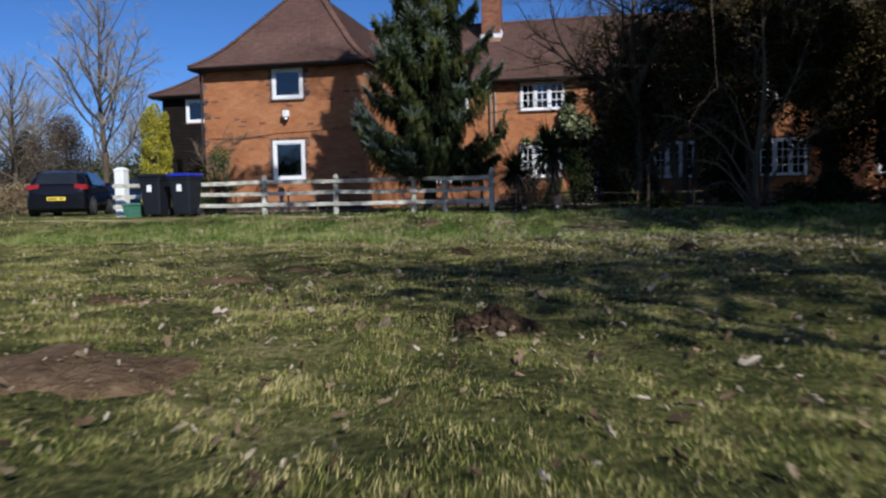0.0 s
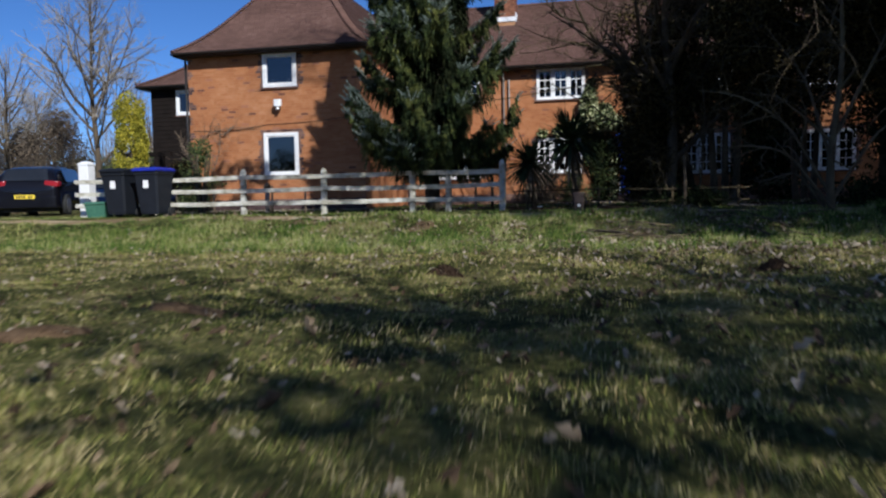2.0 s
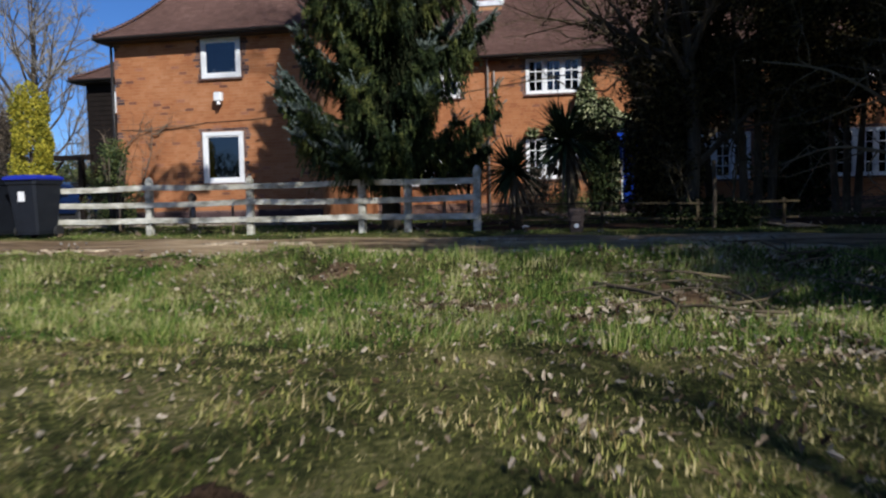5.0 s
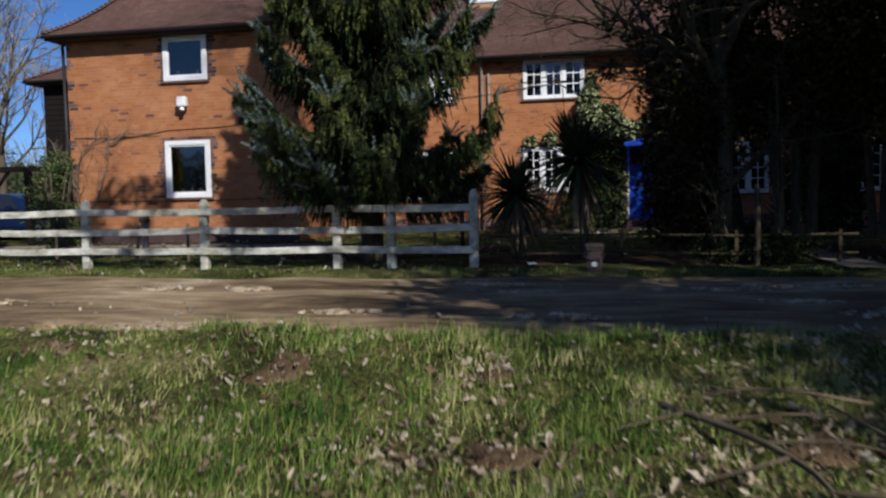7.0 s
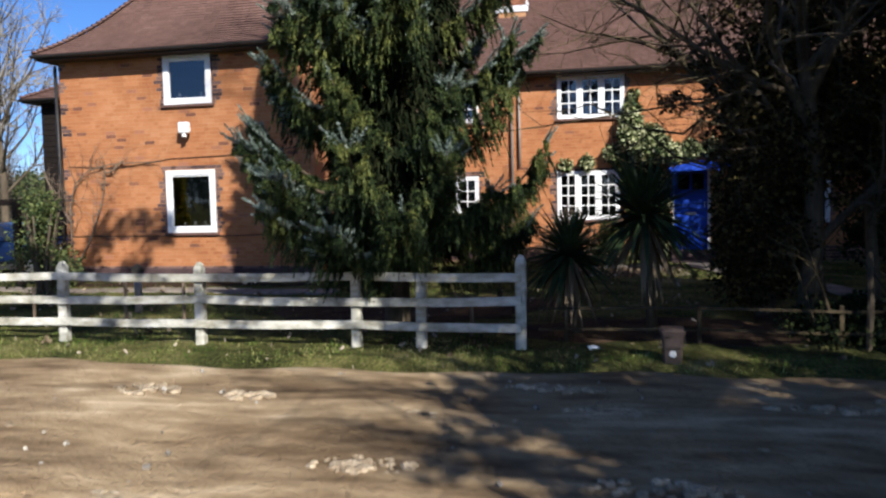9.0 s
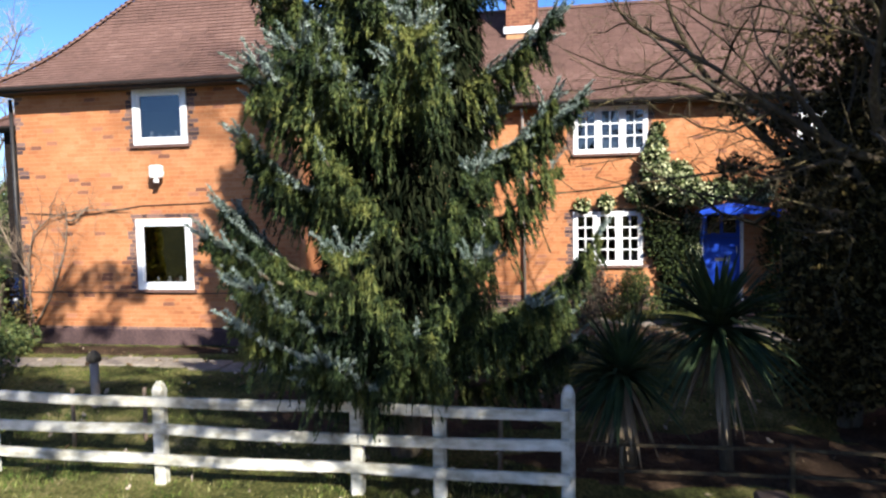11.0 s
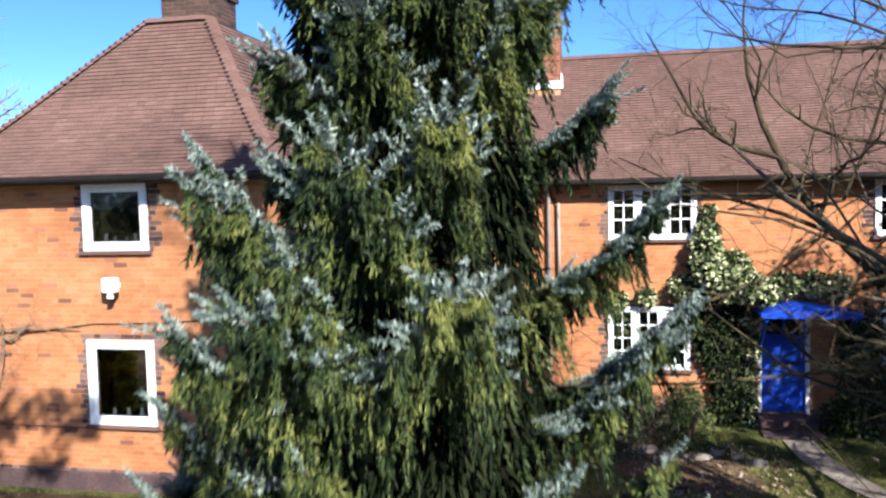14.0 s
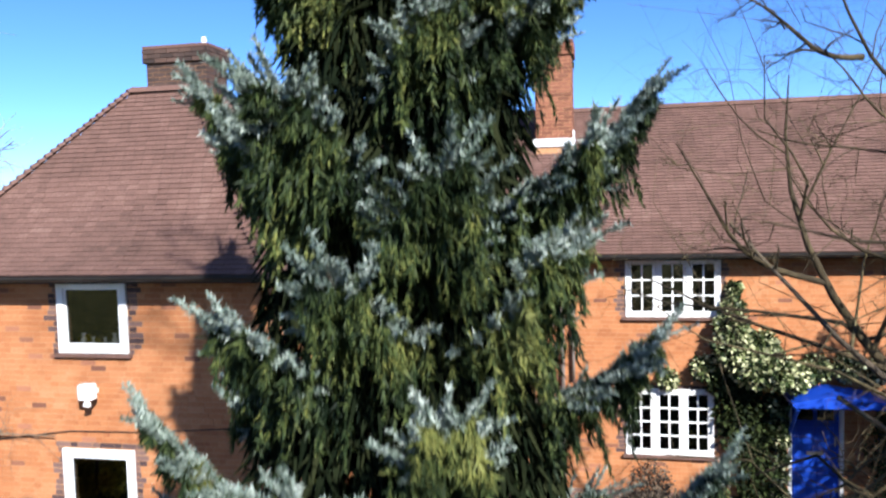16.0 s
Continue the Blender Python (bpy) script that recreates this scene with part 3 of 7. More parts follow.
def hip_line(start, end, profile_a, count):
    for i in range(count):
        d0, d1 = i / count, (i + 1.35) / count
        pts = []
        for f in (d0, min(1, d1)):
            p = Vector(start).lerp(Vector(end), f)
            p.z = profile_a(f)
            pts.append(p)
        dirn = (pts[1] - pts[0]).normalized()
        sidev = dirn.cross(Vector((0, 0, 1))).normalized()
        ring = []
        for p, r, lift in ((pts[0], 0.12, 0.035), (pts[1], 0.075, 0.0)):
            ring.append([p + sidev * (r * math.cos(q)) + Vector((0, 0, lift + 0.55 * r * math.sin(q) + 0.01)) for q in (0.0, 0.8, 1.57, 2.34, 3.14)])
        hips.loft(ring, closed=False)
        hips.f.append(tuple(len(hips.v) - 10 + j for j in range(5)))


hip_line((WE[0], WE[2], 0), (WE[0] + WTOP * HIP, WE[2] + WTOP, 0), lambda f: wing_profile(f * WTOP), 38)
hip_line((WE[1], WE[2], 0), (WE[1] - WTOP * HIP, WE[2] + WTOP, 0), lambda f: wing_profile(f * WTOP), 38)
hip_line((ME[0], ME[2], 0), (ME[0] + MHALF, 32.3, 0), lambda f: main_profile(f * MHALF), 46)
part("bonnet_tiles", hips, M["tile"], roof_ob, kind="stuff")
ridge = Geo()
for i in range(74):
    x = ME[0] + MHALF + i * 0.3
    z = main_profile(MHALF)
    rings = [[(xx, 32.3 + r * math.cos(q), z - 0.04 + 0.75 * r * math.sin(q)) for q in (0, 0.6, 1.2, 1.9, 2.5, 3.14)] for xx, r in ((x, 0.135), (x + 0.31, 0.125))]
    ridge.loft(rings, closed=False)
for i in range(4):
    x, y, z = WE[0] + WTOP * HIP + i * 0.285, WE[2] + WTOP, wing_profile(WTOP)
    ridge.loft([[(xx, y + r * math.cos(q), z - 0.03 + 0.75 * r * math.sin(q)) for q in (0, 0.6, 1.2, 1.9, 2.5, 3.14)] for xx, r in ((x, 0.13), (x + 0.29, 0.12))], closed=False)
part("ridge_tiles", ridge, M["tile"], roof_ob, kind="stuff")

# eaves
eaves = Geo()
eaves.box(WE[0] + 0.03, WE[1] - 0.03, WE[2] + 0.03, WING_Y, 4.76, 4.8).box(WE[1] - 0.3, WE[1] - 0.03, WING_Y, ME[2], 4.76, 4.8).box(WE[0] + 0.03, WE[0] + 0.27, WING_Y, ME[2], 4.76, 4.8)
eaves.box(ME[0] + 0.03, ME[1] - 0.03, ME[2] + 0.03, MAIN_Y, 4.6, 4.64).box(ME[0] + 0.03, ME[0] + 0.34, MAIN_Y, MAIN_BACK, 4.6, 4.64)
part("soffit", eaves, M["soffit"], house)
for x0, x1, y, z in ((WE[0], WE[1], WE[2], 4.8), (ME[0], WE[0] - 0.02, ME[2], 4.64), (WE[1] + 0.02, ME[1], ME[2], 4.64)):
    g = Geo()
    k = 10
    ring = lambda x: [(x, y - 0.03 + 0.055 * math.cos(math.pi + math.pi * j / k), z + 0.05 + 0.06 * math.sin(math.pi + math.pi * j / k)) for j in range(k + 1)]
    g.loft([ring(x0), ring(x1)], closed=False).box(x0 + 0.02, x1 - 0.02, y + 0.02, y + 0.04, z - 0.03, z + 0.075)
    part("gutter", g, M["gutter"], house)
part("downpipe", Geo().tube([(-3.76, MAIN_Y - 0.09, 0.2), (-3.76, MAIN_Y - 0.09, 4.35), (-3.76, MAIN_Y - 0.32, 4.62)], [0.035] * 3, 10).tube([(-3.58, MAIN_Y - 0.08, 2.5), (-3.58, MAIN_Y - 0.08, 4.3)], [0.03] * 2, 10), M["pipe"], house, "grey drainpipe", smooth=True)
part("downpipe", Geo().tube([(WING_X0 - 0.06, WING_Y - 0.03, 0.2), (WING_X0 - 0.06, WING_Y - 0.03, 4.7)], [0.035] * 2, 10), M["gutter"], house, "dark drainpipe", smooth=True)

# chimneys
def chimney(x, y, w, d, z0, z1, label, pots, mat, flashed=True):
    body = part("chimney", Geo().box(x - w / 2, x + w / 2, y - d / 2, y + d / 2, z0 - 1.0, z1), M["mortar"], house, label)
    red = Geo()
    z, row = z0, 0
    while z < z1 - 0.02:
        wide = 0.045 if z > z1 - 0.24 else 0.0
        for face in range(4):
            span = (w if face % 2 == 0 else d) + 2 * wide
            u = -span / 2 - (0.1125 if row % 2 else 0)
            while u < span / 2 - 0.02:
                a, b = max(u, -span / 2), min(u + 0.215, span / 2)
                if b - a > 0.03:
                    e = 0.008 + wide
                    if face == 0:
                        red.box(x + a, x + b, y - d / 2 - e, y - d / 2 + 0.02, z, z + 0.065)
                    elif face == 1:
                        red.box(x + w / 2 - 0.02, x + w / 2 + e, y + a, y + b, z, z + 0.065)
                    elif face == 2:
                        red.box(x + a, x + b, y + d / 2 - 0.02, y + d / 2 + e, z, z + 0.065)
                    else:
                        red.box(x - w / 2 - e, x - w / 2 + 0.02, y + a, y + b, z, z + 0.065)
                u += 0.225
        z += 0.075
        row += 1
    part("bricks", red, mat, body, kind="stuff")
    part("cap", Geo().box(x - w / 2 - 0.05, x + w / 2 + 0.05, y - d / 2 - 0.05, y + d / 2 + 0.05, z1, z1 + 0.06), M["tile"], body, bevel=0.01)
    if flashed:
        part("flashing", Geo().box(x - w / 2 - 0.06, x + w / 2 + 0.06, y - d / 2 - 0.035, y - d / 2 - 0.012, z0 - 0.02, z0 + 0.14)
         .box(x + w / 2 + 0.012, x + w / 2 + 0.035, y - d / 2, y + d / 2, z0, z0 + 0.3), M["lead"], body, "pale lead flashing")
    for dx in pots:
        part("chimney_pot", Geo().tube([(x + dx, y, z1 + 0.06), (x + dx, y, z1 + 0.1), (x + dx, y, z1 + 0.28), (x + dx, y, z1 + 0.3)], [0.11, 0.09, 0.08, 0.1], 12), M["terracotta"], body)


chimney(-9.93, 27.3, 1.08, 0.7, 7.5, 8.32, "broad sooty brick chimney", (), M["old_brick"], False)
chimney(-4.0, 31.35, 0.72, 0.72, 6.72, 8.75, "tall brick chimney", (), M["chimney_brick"])
chimney(4.9, 31.35, 0.8, 0.72, 6.72, 8.75, "tall brick chimney", (), M["chimney_brick"])
part("flue", Geo().tube([(-9.6, 27.3, 8.37), (-9.6, 27.3, 8.55)], [0.05, 0.04], 10), M["lead"], house)


# bricks on the two fronts, laid in Flemish bond
def lay_bricks(x0, x1, z0, z1, y, holes, rng, clump):
    red, dark, fired = [], [], []
    z, row = z0, 0
    while z < z1 - 0.03:
        top = min(z + 0.065, z1)
        u, k = x0 - 0.325 * rng.random(), row % 2
        while u < x1:
            w = 0.215 if k % 2 == 0 else 0.1025
            a, b = max(u, x0), min(u + w, x1)
            u += w + 0.008
            k += 1
            for h in holes:
                if h[2] - 0.002 < (z + top) / 2 < h[3] + 0.002:
                    if a < h[0] < b:
                        b = h[0] - 0.002
                    if a < h[1] < b:
                        a = h[1] + 0.002
            if b - a < 0.03:
                continue
            cx, cz = (a + b) / 2, (z + top) / 2
            if any(h[0] < cx < h[1] and h[2] < cz < h[3] for h in holes):
                continue
            jamb = any(h[2] - 0.02 < cz < h[3] + 0.09 and h[0] - 0.13 < cx < h[1] + 0.13 for h in holes if h != DOOR)
            corner = cx < x0 + 0.14 and (row // 3) % 2 == 0
            proud = 0.003 + 0.003 * rng.random()
            burnt = k % 2 == 1 and rng.random() < 0.8 * clump * (0.6 + 0.9 * math.sin(1.3 * cx + 2.1 * cz) ** 2)
            plinth = cz < 0.52
            (dark if (jamb or corner or plinth) else fired if burnt else red).append((a, b, y - proud, z, top))
        z += 0.075
        row += 1
    return red, dark, fired


def bricks_mesh(name, bricks, mat):
    v, n = np.zeros((len(bricks), 8, 3), dtype=np.float32), len(bricks)
    for i, (a, b, y, z0, z1) in enumerate(bricks):
        v[i] = [(a, y, z0), (b, y, z0), (b, y, z1), (a, y, z1), (a, y + 0.02, z0), (b, y + 0.02, z0), (b, y + 0.02, z1), (a, y + 0.02, z1)]
    k = np.arange(n)[:, None] * 8
    faces = np.concatenate([k + np.array([q]) for q in ((0, 1, 2, 3), (4, 5, 1, 0), (3, 2, 6, 7), (1, 5, 6, 2), (4, 0, 3, 7))])
    return indexed(name, v.reshape(-1, 3), faces, mat)


rng = random.Random(9)
red_w, dark_w, fired_w = lay_bricks(WING_X0, WING_X1, 0.1, 4.76, WING_Y, WING_WINDOWS, rng, 0.09)
red_m, dark_m, fired_m = lay_bricks(WING_X1, MAIN_X1, 0.1, 4.62, MAIN_Y, main_holes, rng, 0.06)
red_l, dark_l, fired_l = lay_bricks(MAIN_X0, WING_X0, 0.1, 4.62, MAIN_Y, main_holes, rng, 0.06)
single_bricks = [b for b in red_w if -9.0 < b[0] and b[1] < -7.6 and 2.7 < b[3] < 4.2 and b[1] - b[0] > 0.2][:150]
chosen = set(single_bricks)
front_bricks = part("bricks", bricks_mesh("bricks", [b for b in red_w if b not in chosen] + red_m + red_l, M["brick"]), M["brick"], house, "orange-red bricks", kind="stuff")
part("dark_bricks", bricks_mesh("dark_bricks", dark_w + dark_m + dark_l, M["brick_dark"]), M["brick_dark"], house, "dark blue-grey jamb and corner bricks", kind="stuff")
part("burnt_bricks", bricks_mesh("burnt_bricks", fired_w + fired_m + fired_l, M["burnt"]), M["burnt"], house, "brown over-fired bricks", kind="stuff")
for x, y, z, lx in ((WING_X0, WING_Y - 0.06, 0.42, WING_X1 - WING_X0),):
    part("plinth", Geo().box(x, x + lx, y, y + 0.05, 0.1, 0.5), M["brick_dark"], house, "dark brick plinth", bevel=0.01)


# windows
def plain_window(x0, x1, z0, z1, y):
    f = 0.1
    win = part("window", wall_with_holes(Geo(), x0, x1, z0, z1, y - 0.035, y + 0.05, [(x0 + f, x1 - f, z0 + f, z1 - f)]), M["white"], house, "thick white frame round one pane", bevel=0.006)
    bead = wall_with_holes(Geo(), x0 + f + 0.002, x1 - f - 0.002, z0 + f + 0.002, z1 - f - 0.002, y - 0.012, y + 0.03, [(x0 + f + 0.03, x1 - f - 0.03, z0 + f + 0.03, z1 - f - 0.03)])
    part("sash", bead, M["white"], win)
    pane = part("pane", Geo().quad((x0 + f + 0.025, y + 0.008, z0 + f + 0.025), (x1 - f - 0.025, y + 0.008, z0 + f + 0.025), (x1 - f - 0.025, y + 0.008, z1 - f - 0.025), (x0 + f + 0.025, y + 0.008, z1 - f - 0.025)), GLASS, win)
    pane.visible_shadow = False
    part("sill", Geo().box(x0 - 0.05, x1 + 0.05, y - 0.07, y - 0.002, z0 - 0.05, z0 - 0.004), M["tile"], win, "dark tile sill")


def casement_window(x0, x1, z0, z1, y, lights, rows, curtain):
    f, holes = 0.05, []
    lw = (x1 - x0 - f) / lights
    for i in range(lights):
        holes.append((x0 + f + i * lw, x0 + (i + 1) * lw, z0 + f, z1 - f))
    win = part("window", wall_with_holes(Geo(), x0, x1, z0, z1, y - 0.03, y + 0.06, holes), M["white"], house, "white casement with small panes", bevel=0.004)
    for h in holes:
        s = 0.05
        part("sash", wall_with_holes(Geo(), h[0] + 0.003, h[1] - 0.003, h[2] + 0.003, h[3] - 0.003, y - 0.016, y + 0.03, [(h[0] + s, h[1] - s, h[2] + s, h[3] - s)]), M["white"], win)
        a, b, c, d = h[0] + s, h[1] - s, h[2] + s, h[3] - s
        part("glazing_bar", Geo().box((a + b) / 2 - 0.013, (a + b) / 2 + 0.013, y - 0.008, y + 0.022, c, d), M["white"], win)
        for r in range(1, rows):
            zc = c + (d - c) * r / rows
            part("glazing_bar", Geo().box(a, b, y - 0.006, y + 0.02, zc - 0.013, zc + 0.013), M["white"], win)
        pane = part("pane", Geo().quad((a, y + 0.006, c), (b, y + 0.006, c), (b, y + 0.006, d), (a, y + 0.006, d)), GLASS, win)
        pane.visible_shadow = False
    part("sill", Geo().box(x0 - 0.05, x1 + 0.05, y - 0.08, y - 0.002, z0 - 0.05, z0 - 0.004), M["tile"], win, "dark tile sill")
    if curtain:
        for xa, xb in ((x0 + 0.08, x0 + 0.3), (x1 - 0.3, x1 - 0.08)):
            g = Geo()
            n = 16
            g.loft([[(xa + (xb - xa) * i / n, y + 0.2 + 0.025 * math.sin(i * 2.1), zz) for i in range(n + 1)] for zz in (z0 + 0.05, z1 - 0.05)], closed=False)
            part("curtain", g, M["curtain"], win, "pale hanging curtain")


for w in WING_WINDOWS:
    plain_window(*w, WING_Y)
plain_window(*BACK_WINDOW, MAIN_Y)
for i, w in enumerate(CASEMENTS):
    casement_window(*w, MAIN_Y, 3, 3 if i in (0, 2, 4, 7, 9) else 4, i == 3)

# blue door, porch, steps
dx0, dx1, dz0, dz1 = DOOR
door = part("door", Geo().box(dx0 + 0.06, dx1 - 0.06, MAIN_Y + 0.06, MAIN_Y + 0.11, dz0 + 0.02, dz1 - 0.06), M["blue"], house, "bright blue panelled front door", bevel=0.004)
for px in (dx0 + 0.14, (dx0 + dx1) / 2 + 0.03):
    for za, zb in ((dz0 + 0.2, dz0 + 0.8), (dz0 + 0.92, dz0 + 1.3)):
        part("panel", Geo().box(px, px + 0.26, MAIN_Y + 0.045, MAIN_Y + 0.061, za, zb), M["blue"], door, bevel=0.01)
    pn = part("pane", Geo().box(px, px + 0.26, MAIN_Y + 0.05, MAIN_Y + 0.058, dz0 + 1.42, dz0 + 1.78), GLASS, door)
part("door_handle", Geo().tube([(dx1 - 0.13, MAIN_Y + 0.02, dz0 + 1.0), (dx1 - 0.13, MAIN_Y + 0.02, dz0 + 1.14)], [0.012] * 2, 8), M["alloy"], door)
part("letter_box", Geo().box(dx0 + 0.3, dx0 + 0.55, MAIN_Y + 0.04, MAIN_Y + 0.058, dz0 + 0.83, dz0 + 0.89), M["alloy"], door)
part("door_frame", wall_with_holes(Geo(), dx0 - 0.0, dx1 + 0.0, dz0, dz1, MAIN_Y - 0.01, MAIN_Y + 0.14, [(dx0 + 0.055, dx1 - 0.055, dz0 - 0.01, dz1 - 0.055)]), M["white"], house)
porch = Geo()
pz, py0 = 2.36, MAIN_Y - 0.8
rings = [[(-0.16, yy, pz), (0.5, yy, pz + 0.14), (1.45, yy, pz), (1.45, yy, pz - 0.05), (0.5, yy, pz + 0.09), (-0.16, yy, pz - 0.05)] for yy in (py0, MAIN_Y)]
porch.loft(rings)
porch_ob = part("porch_roof", porch, M["blue"], house, "small blue pitched porch roof")
part("gable_board", Geo().loft([[(-0.12, yy, pz - 0.04), (0.5, yy, pz + 0.09), (1.41, yy, pz - 0.04), (1.41, yy, pz - 0.08), (-0.12, yy, pz - 0.08)] for yy in (py0 + 0.02, py0 + 0.05)]), M["blue"], porch_ob)
for x in (-0.06, 1.34):
    part("bracket", Geo().box(x - 0.03, x + 0.03, py0 + 0.08, MAIN_Y, pz - 0.14, pz - 0.07), M["blue"], porch_ob)
    part("brace", Geo().tube([(x, MAIN_Y - 0.02, pz - 0.75), (x, py0 + 0.12, pz - 0.12)], [0.03] * 2, 6), M["blue"], porch_ob)
part("step", Geo().box(-0.1, 0.86, MAIN_Y - 0.45, MAIN_Y, 0.05, 0.44), M["brick_dark"], house, "dark brick doorstep", bevel=0.02)
part("step", Geo().box(-0.12, 0.9, MAIN_Y - 0.8, MAIN_Y - 0.45, 0.05, 0.27), M["brick_dark"], house, "dark brick doorstep", bevel=0.02)
lamp = part("security_light", Geo().box(-9.79, -9.58, WING_Y - 0.27, WING_Y - 0.12, 3.2, 3.42), M["white"], house, "white security light box on the wall", bevel=0.03)
part("bracket", Geo().box(-9.72, -9.65, WING_Y - 0.12, WING_Y, 3.26, 3.32), M["white"], lamp)
part("sensor", Geo().tube([(-9.68, WING_Y - 0.2, 3.2), (-9.68, WING_Y - 0.22, 3.12)], [0.04, 0.05], 12), M["white"], lamp)
bx0, bx1, bz0, bz1 = BACK_WINDOW
# near-black boards added over the brick in place of shade on this wall
for k in range(29):
    z = 0.25 + 0.152 * k
    for xa, xb in ([(MAIN_X0, bx0), (bx1, WING_X0 - 0.01)] if bz0 - 0.1 < z < bz1 else [(MAIN_X0, WING_X0 - 0.01)]):
        part("shade_board", Geo().loft([[(xx, MAIN_Y - 0.035, z), (xx, MAIN_Y - 0.03, z + 0.03), (xx, MAIN_Y - 0.018, z + 0.15), (xx, MAIN_Y - 0.012, z)] for xx in (xa, xb)]), M["timber_and_shade"], house, "near-black board standing in for shade on the set-back wall")
part("cable", Geo().tube([(-12.5, WING_Y - 0.015, 1.17), (-10.8, WING_Y - 0.02, 1.16), (-9.0, WING_Y - 0.015, 1.15), (-7.3, WING_Y - 0.015, 1.17)], [0.009] * 4, 5), M["gutter"], house)
part("cable", Geo().tube([(-12.5, WING_Y - 0.015, 2.62), (-11.3, WING_Y - 0.03, 2.56), (-10.1, WING_Y - 0.02, 2.72), (-9.0, WING_Y - 0.02, 2.74), (-7.3, WING_Y - 0.015, 2.86)], [0.008] * 5, 5), M["gutter"], house)

# ---- the post and rail fence ----
FY = 17.78
fence = thing("fence", (-6.0, FY, 0.18), "weathered white post and rail fence with three rails", "fence")


def fence_post(x, y, top, r=0.055):
    zb = gz(x, y) - 0.15
    g = Geo()
    prof = [(0, 1.0), (0.8, 1.0), (0.93, 1.0), (0.97, 0.75), (1.0, 0.35)]
    rings = []
    for f, s in prof:
        z = zb + (top - zb) * f
        rings.append([(x + sx * r * s + 0.012 * f * math.sin(x * 7), y + sy * r * s, z) for sx, sy in ((-1, -0.7), (-0.7, -1), (0.7, -1), (1, -0.7), (1, 0.7), (0.7, 1), (-0.7, 1), (-1, 0.7))])
    return g.loft(rings)


for x, top in ((-9.62, 1.15), (-7.82, 1.18), (-6.03, 1.16), (-4.15, 1.08), (-3.42, 1.0), (-2.34, 1.22)):
    part("post", fence_post(x, FY, top), M["fence_paint"], fence)
posts_x = [-11.75, -9.62, -7.82, -6.03, -4.15, -2.34]
for a, b in zip(posts_x, posts_x[1:]):
    for z in (1.0, 0.735, 0.47):
        sag = 0.012 * math.sin(a * 5 + z * 9)
        g = Geo().loft([[(x, FY - 0.105 + 0.006 * math.sin(x * 4), zz + dz) for x, zz, dz in ((xx, z + s, d) for d in (-0.045, 0.045))] + [(xx, FY - 0.06, z + s + d) for d in (0.045, -0.045)]
                        for xx, s in ((a - 0.03, sag), ((a + b) / 2, -0.01), (b + 0.02, -sag))])
        part("rail", g, M["fence_paint"], fence, bevel=0.006)

# ornaments standing inside on the wing's window ledges
rnd = random.Random(77)
for (x0, x1, z0, z1), xs in zip(WING_WINDOWS, ((-9.95, -9.8, -9.62, -9.47, -9.34), (-9.95, -9.72, -9.5, -9.36))):
    for x in xs:
        s_, y = 0.8 + 0.5 * rnd.random(), WING_Y + 0.15
        rings = [[(x + r_ * s_ * math.cos(0.7854 * j), y + r_ * s_ * math.sin(0.7854 * j), z0 + 0.001 + 0.2 * s_ * f) for j in range(8)] for f, r_ in ((0, 0.03), (0.3, 0.05), (0.6, 0.035), (0.8, 0.018), (1.0, 0.028))]
        single("ornament", Geo().loft(rings), M["curtain"], "small pale vase on the inside window ledge", "ornament", "ornaments on the window ledges", smooth=True)

# ---- growing things ----
def unit(a):
    return a / np.maximum(1e-9, np.linalg.norm(a, axis=-1, keepdims=True))


def tubes(name, P, R, sides, mat):
    """One mesh of tapered tubes: P is (count, points, 3), R (count, points)."""
    T = unit(np.gradient(P, axis=1))
    ref = np.where(np.abs(T[..., 2:3]) < 0.95, np.array([0.13, 0.27, 1.0]), np.array([1.0, 0.2, 0.0]))
    S = unit(np.cross(T, ref))
    U = np.cross(T, S)
    ang = np.arange(sides) * 2 * np.pi / sides
    ring = P[:, :, None, :] + R[:, :, None, None] * (np.cos(ang)[None, None, :, None] * S[:, :, None, :] + np.sin(ang)[None, None, :, None] * U[:, :, None, :])
    B, K = P.shape[:2]
    b, k, j = np.meshgrid(np.arange(B), np.arange(K - 1), np.arange(sides), indexing="ij")
    base = (b * K + k) * sides
    j2 = (j + 1) % sides
    faces = np.stack([base + j, base + j2, base + sides + j2, base + sides + j], -1).reshape(-1, 4)
    return indexed(name, ring.reshape(-1, 3), faces, mat, True)


def resample(pts, k):
    pts = np.asarray(pts, dtype=float)
    d = np.concatenate([[0], np.cumsum(np.linalg.norm(np.diff(pts, axis=0), axis=1))])
    t = np.linspace(0, d[-1], k)
    out = np.stack([np.interp(t, d, pts[:, i]) for i in range(3)], -1)
    for _ in range(2):
        out[1:-1] = 0.25 * out[:-2] + 0.5 * out[1:-1] + 0.25 * out[2:]
    return out


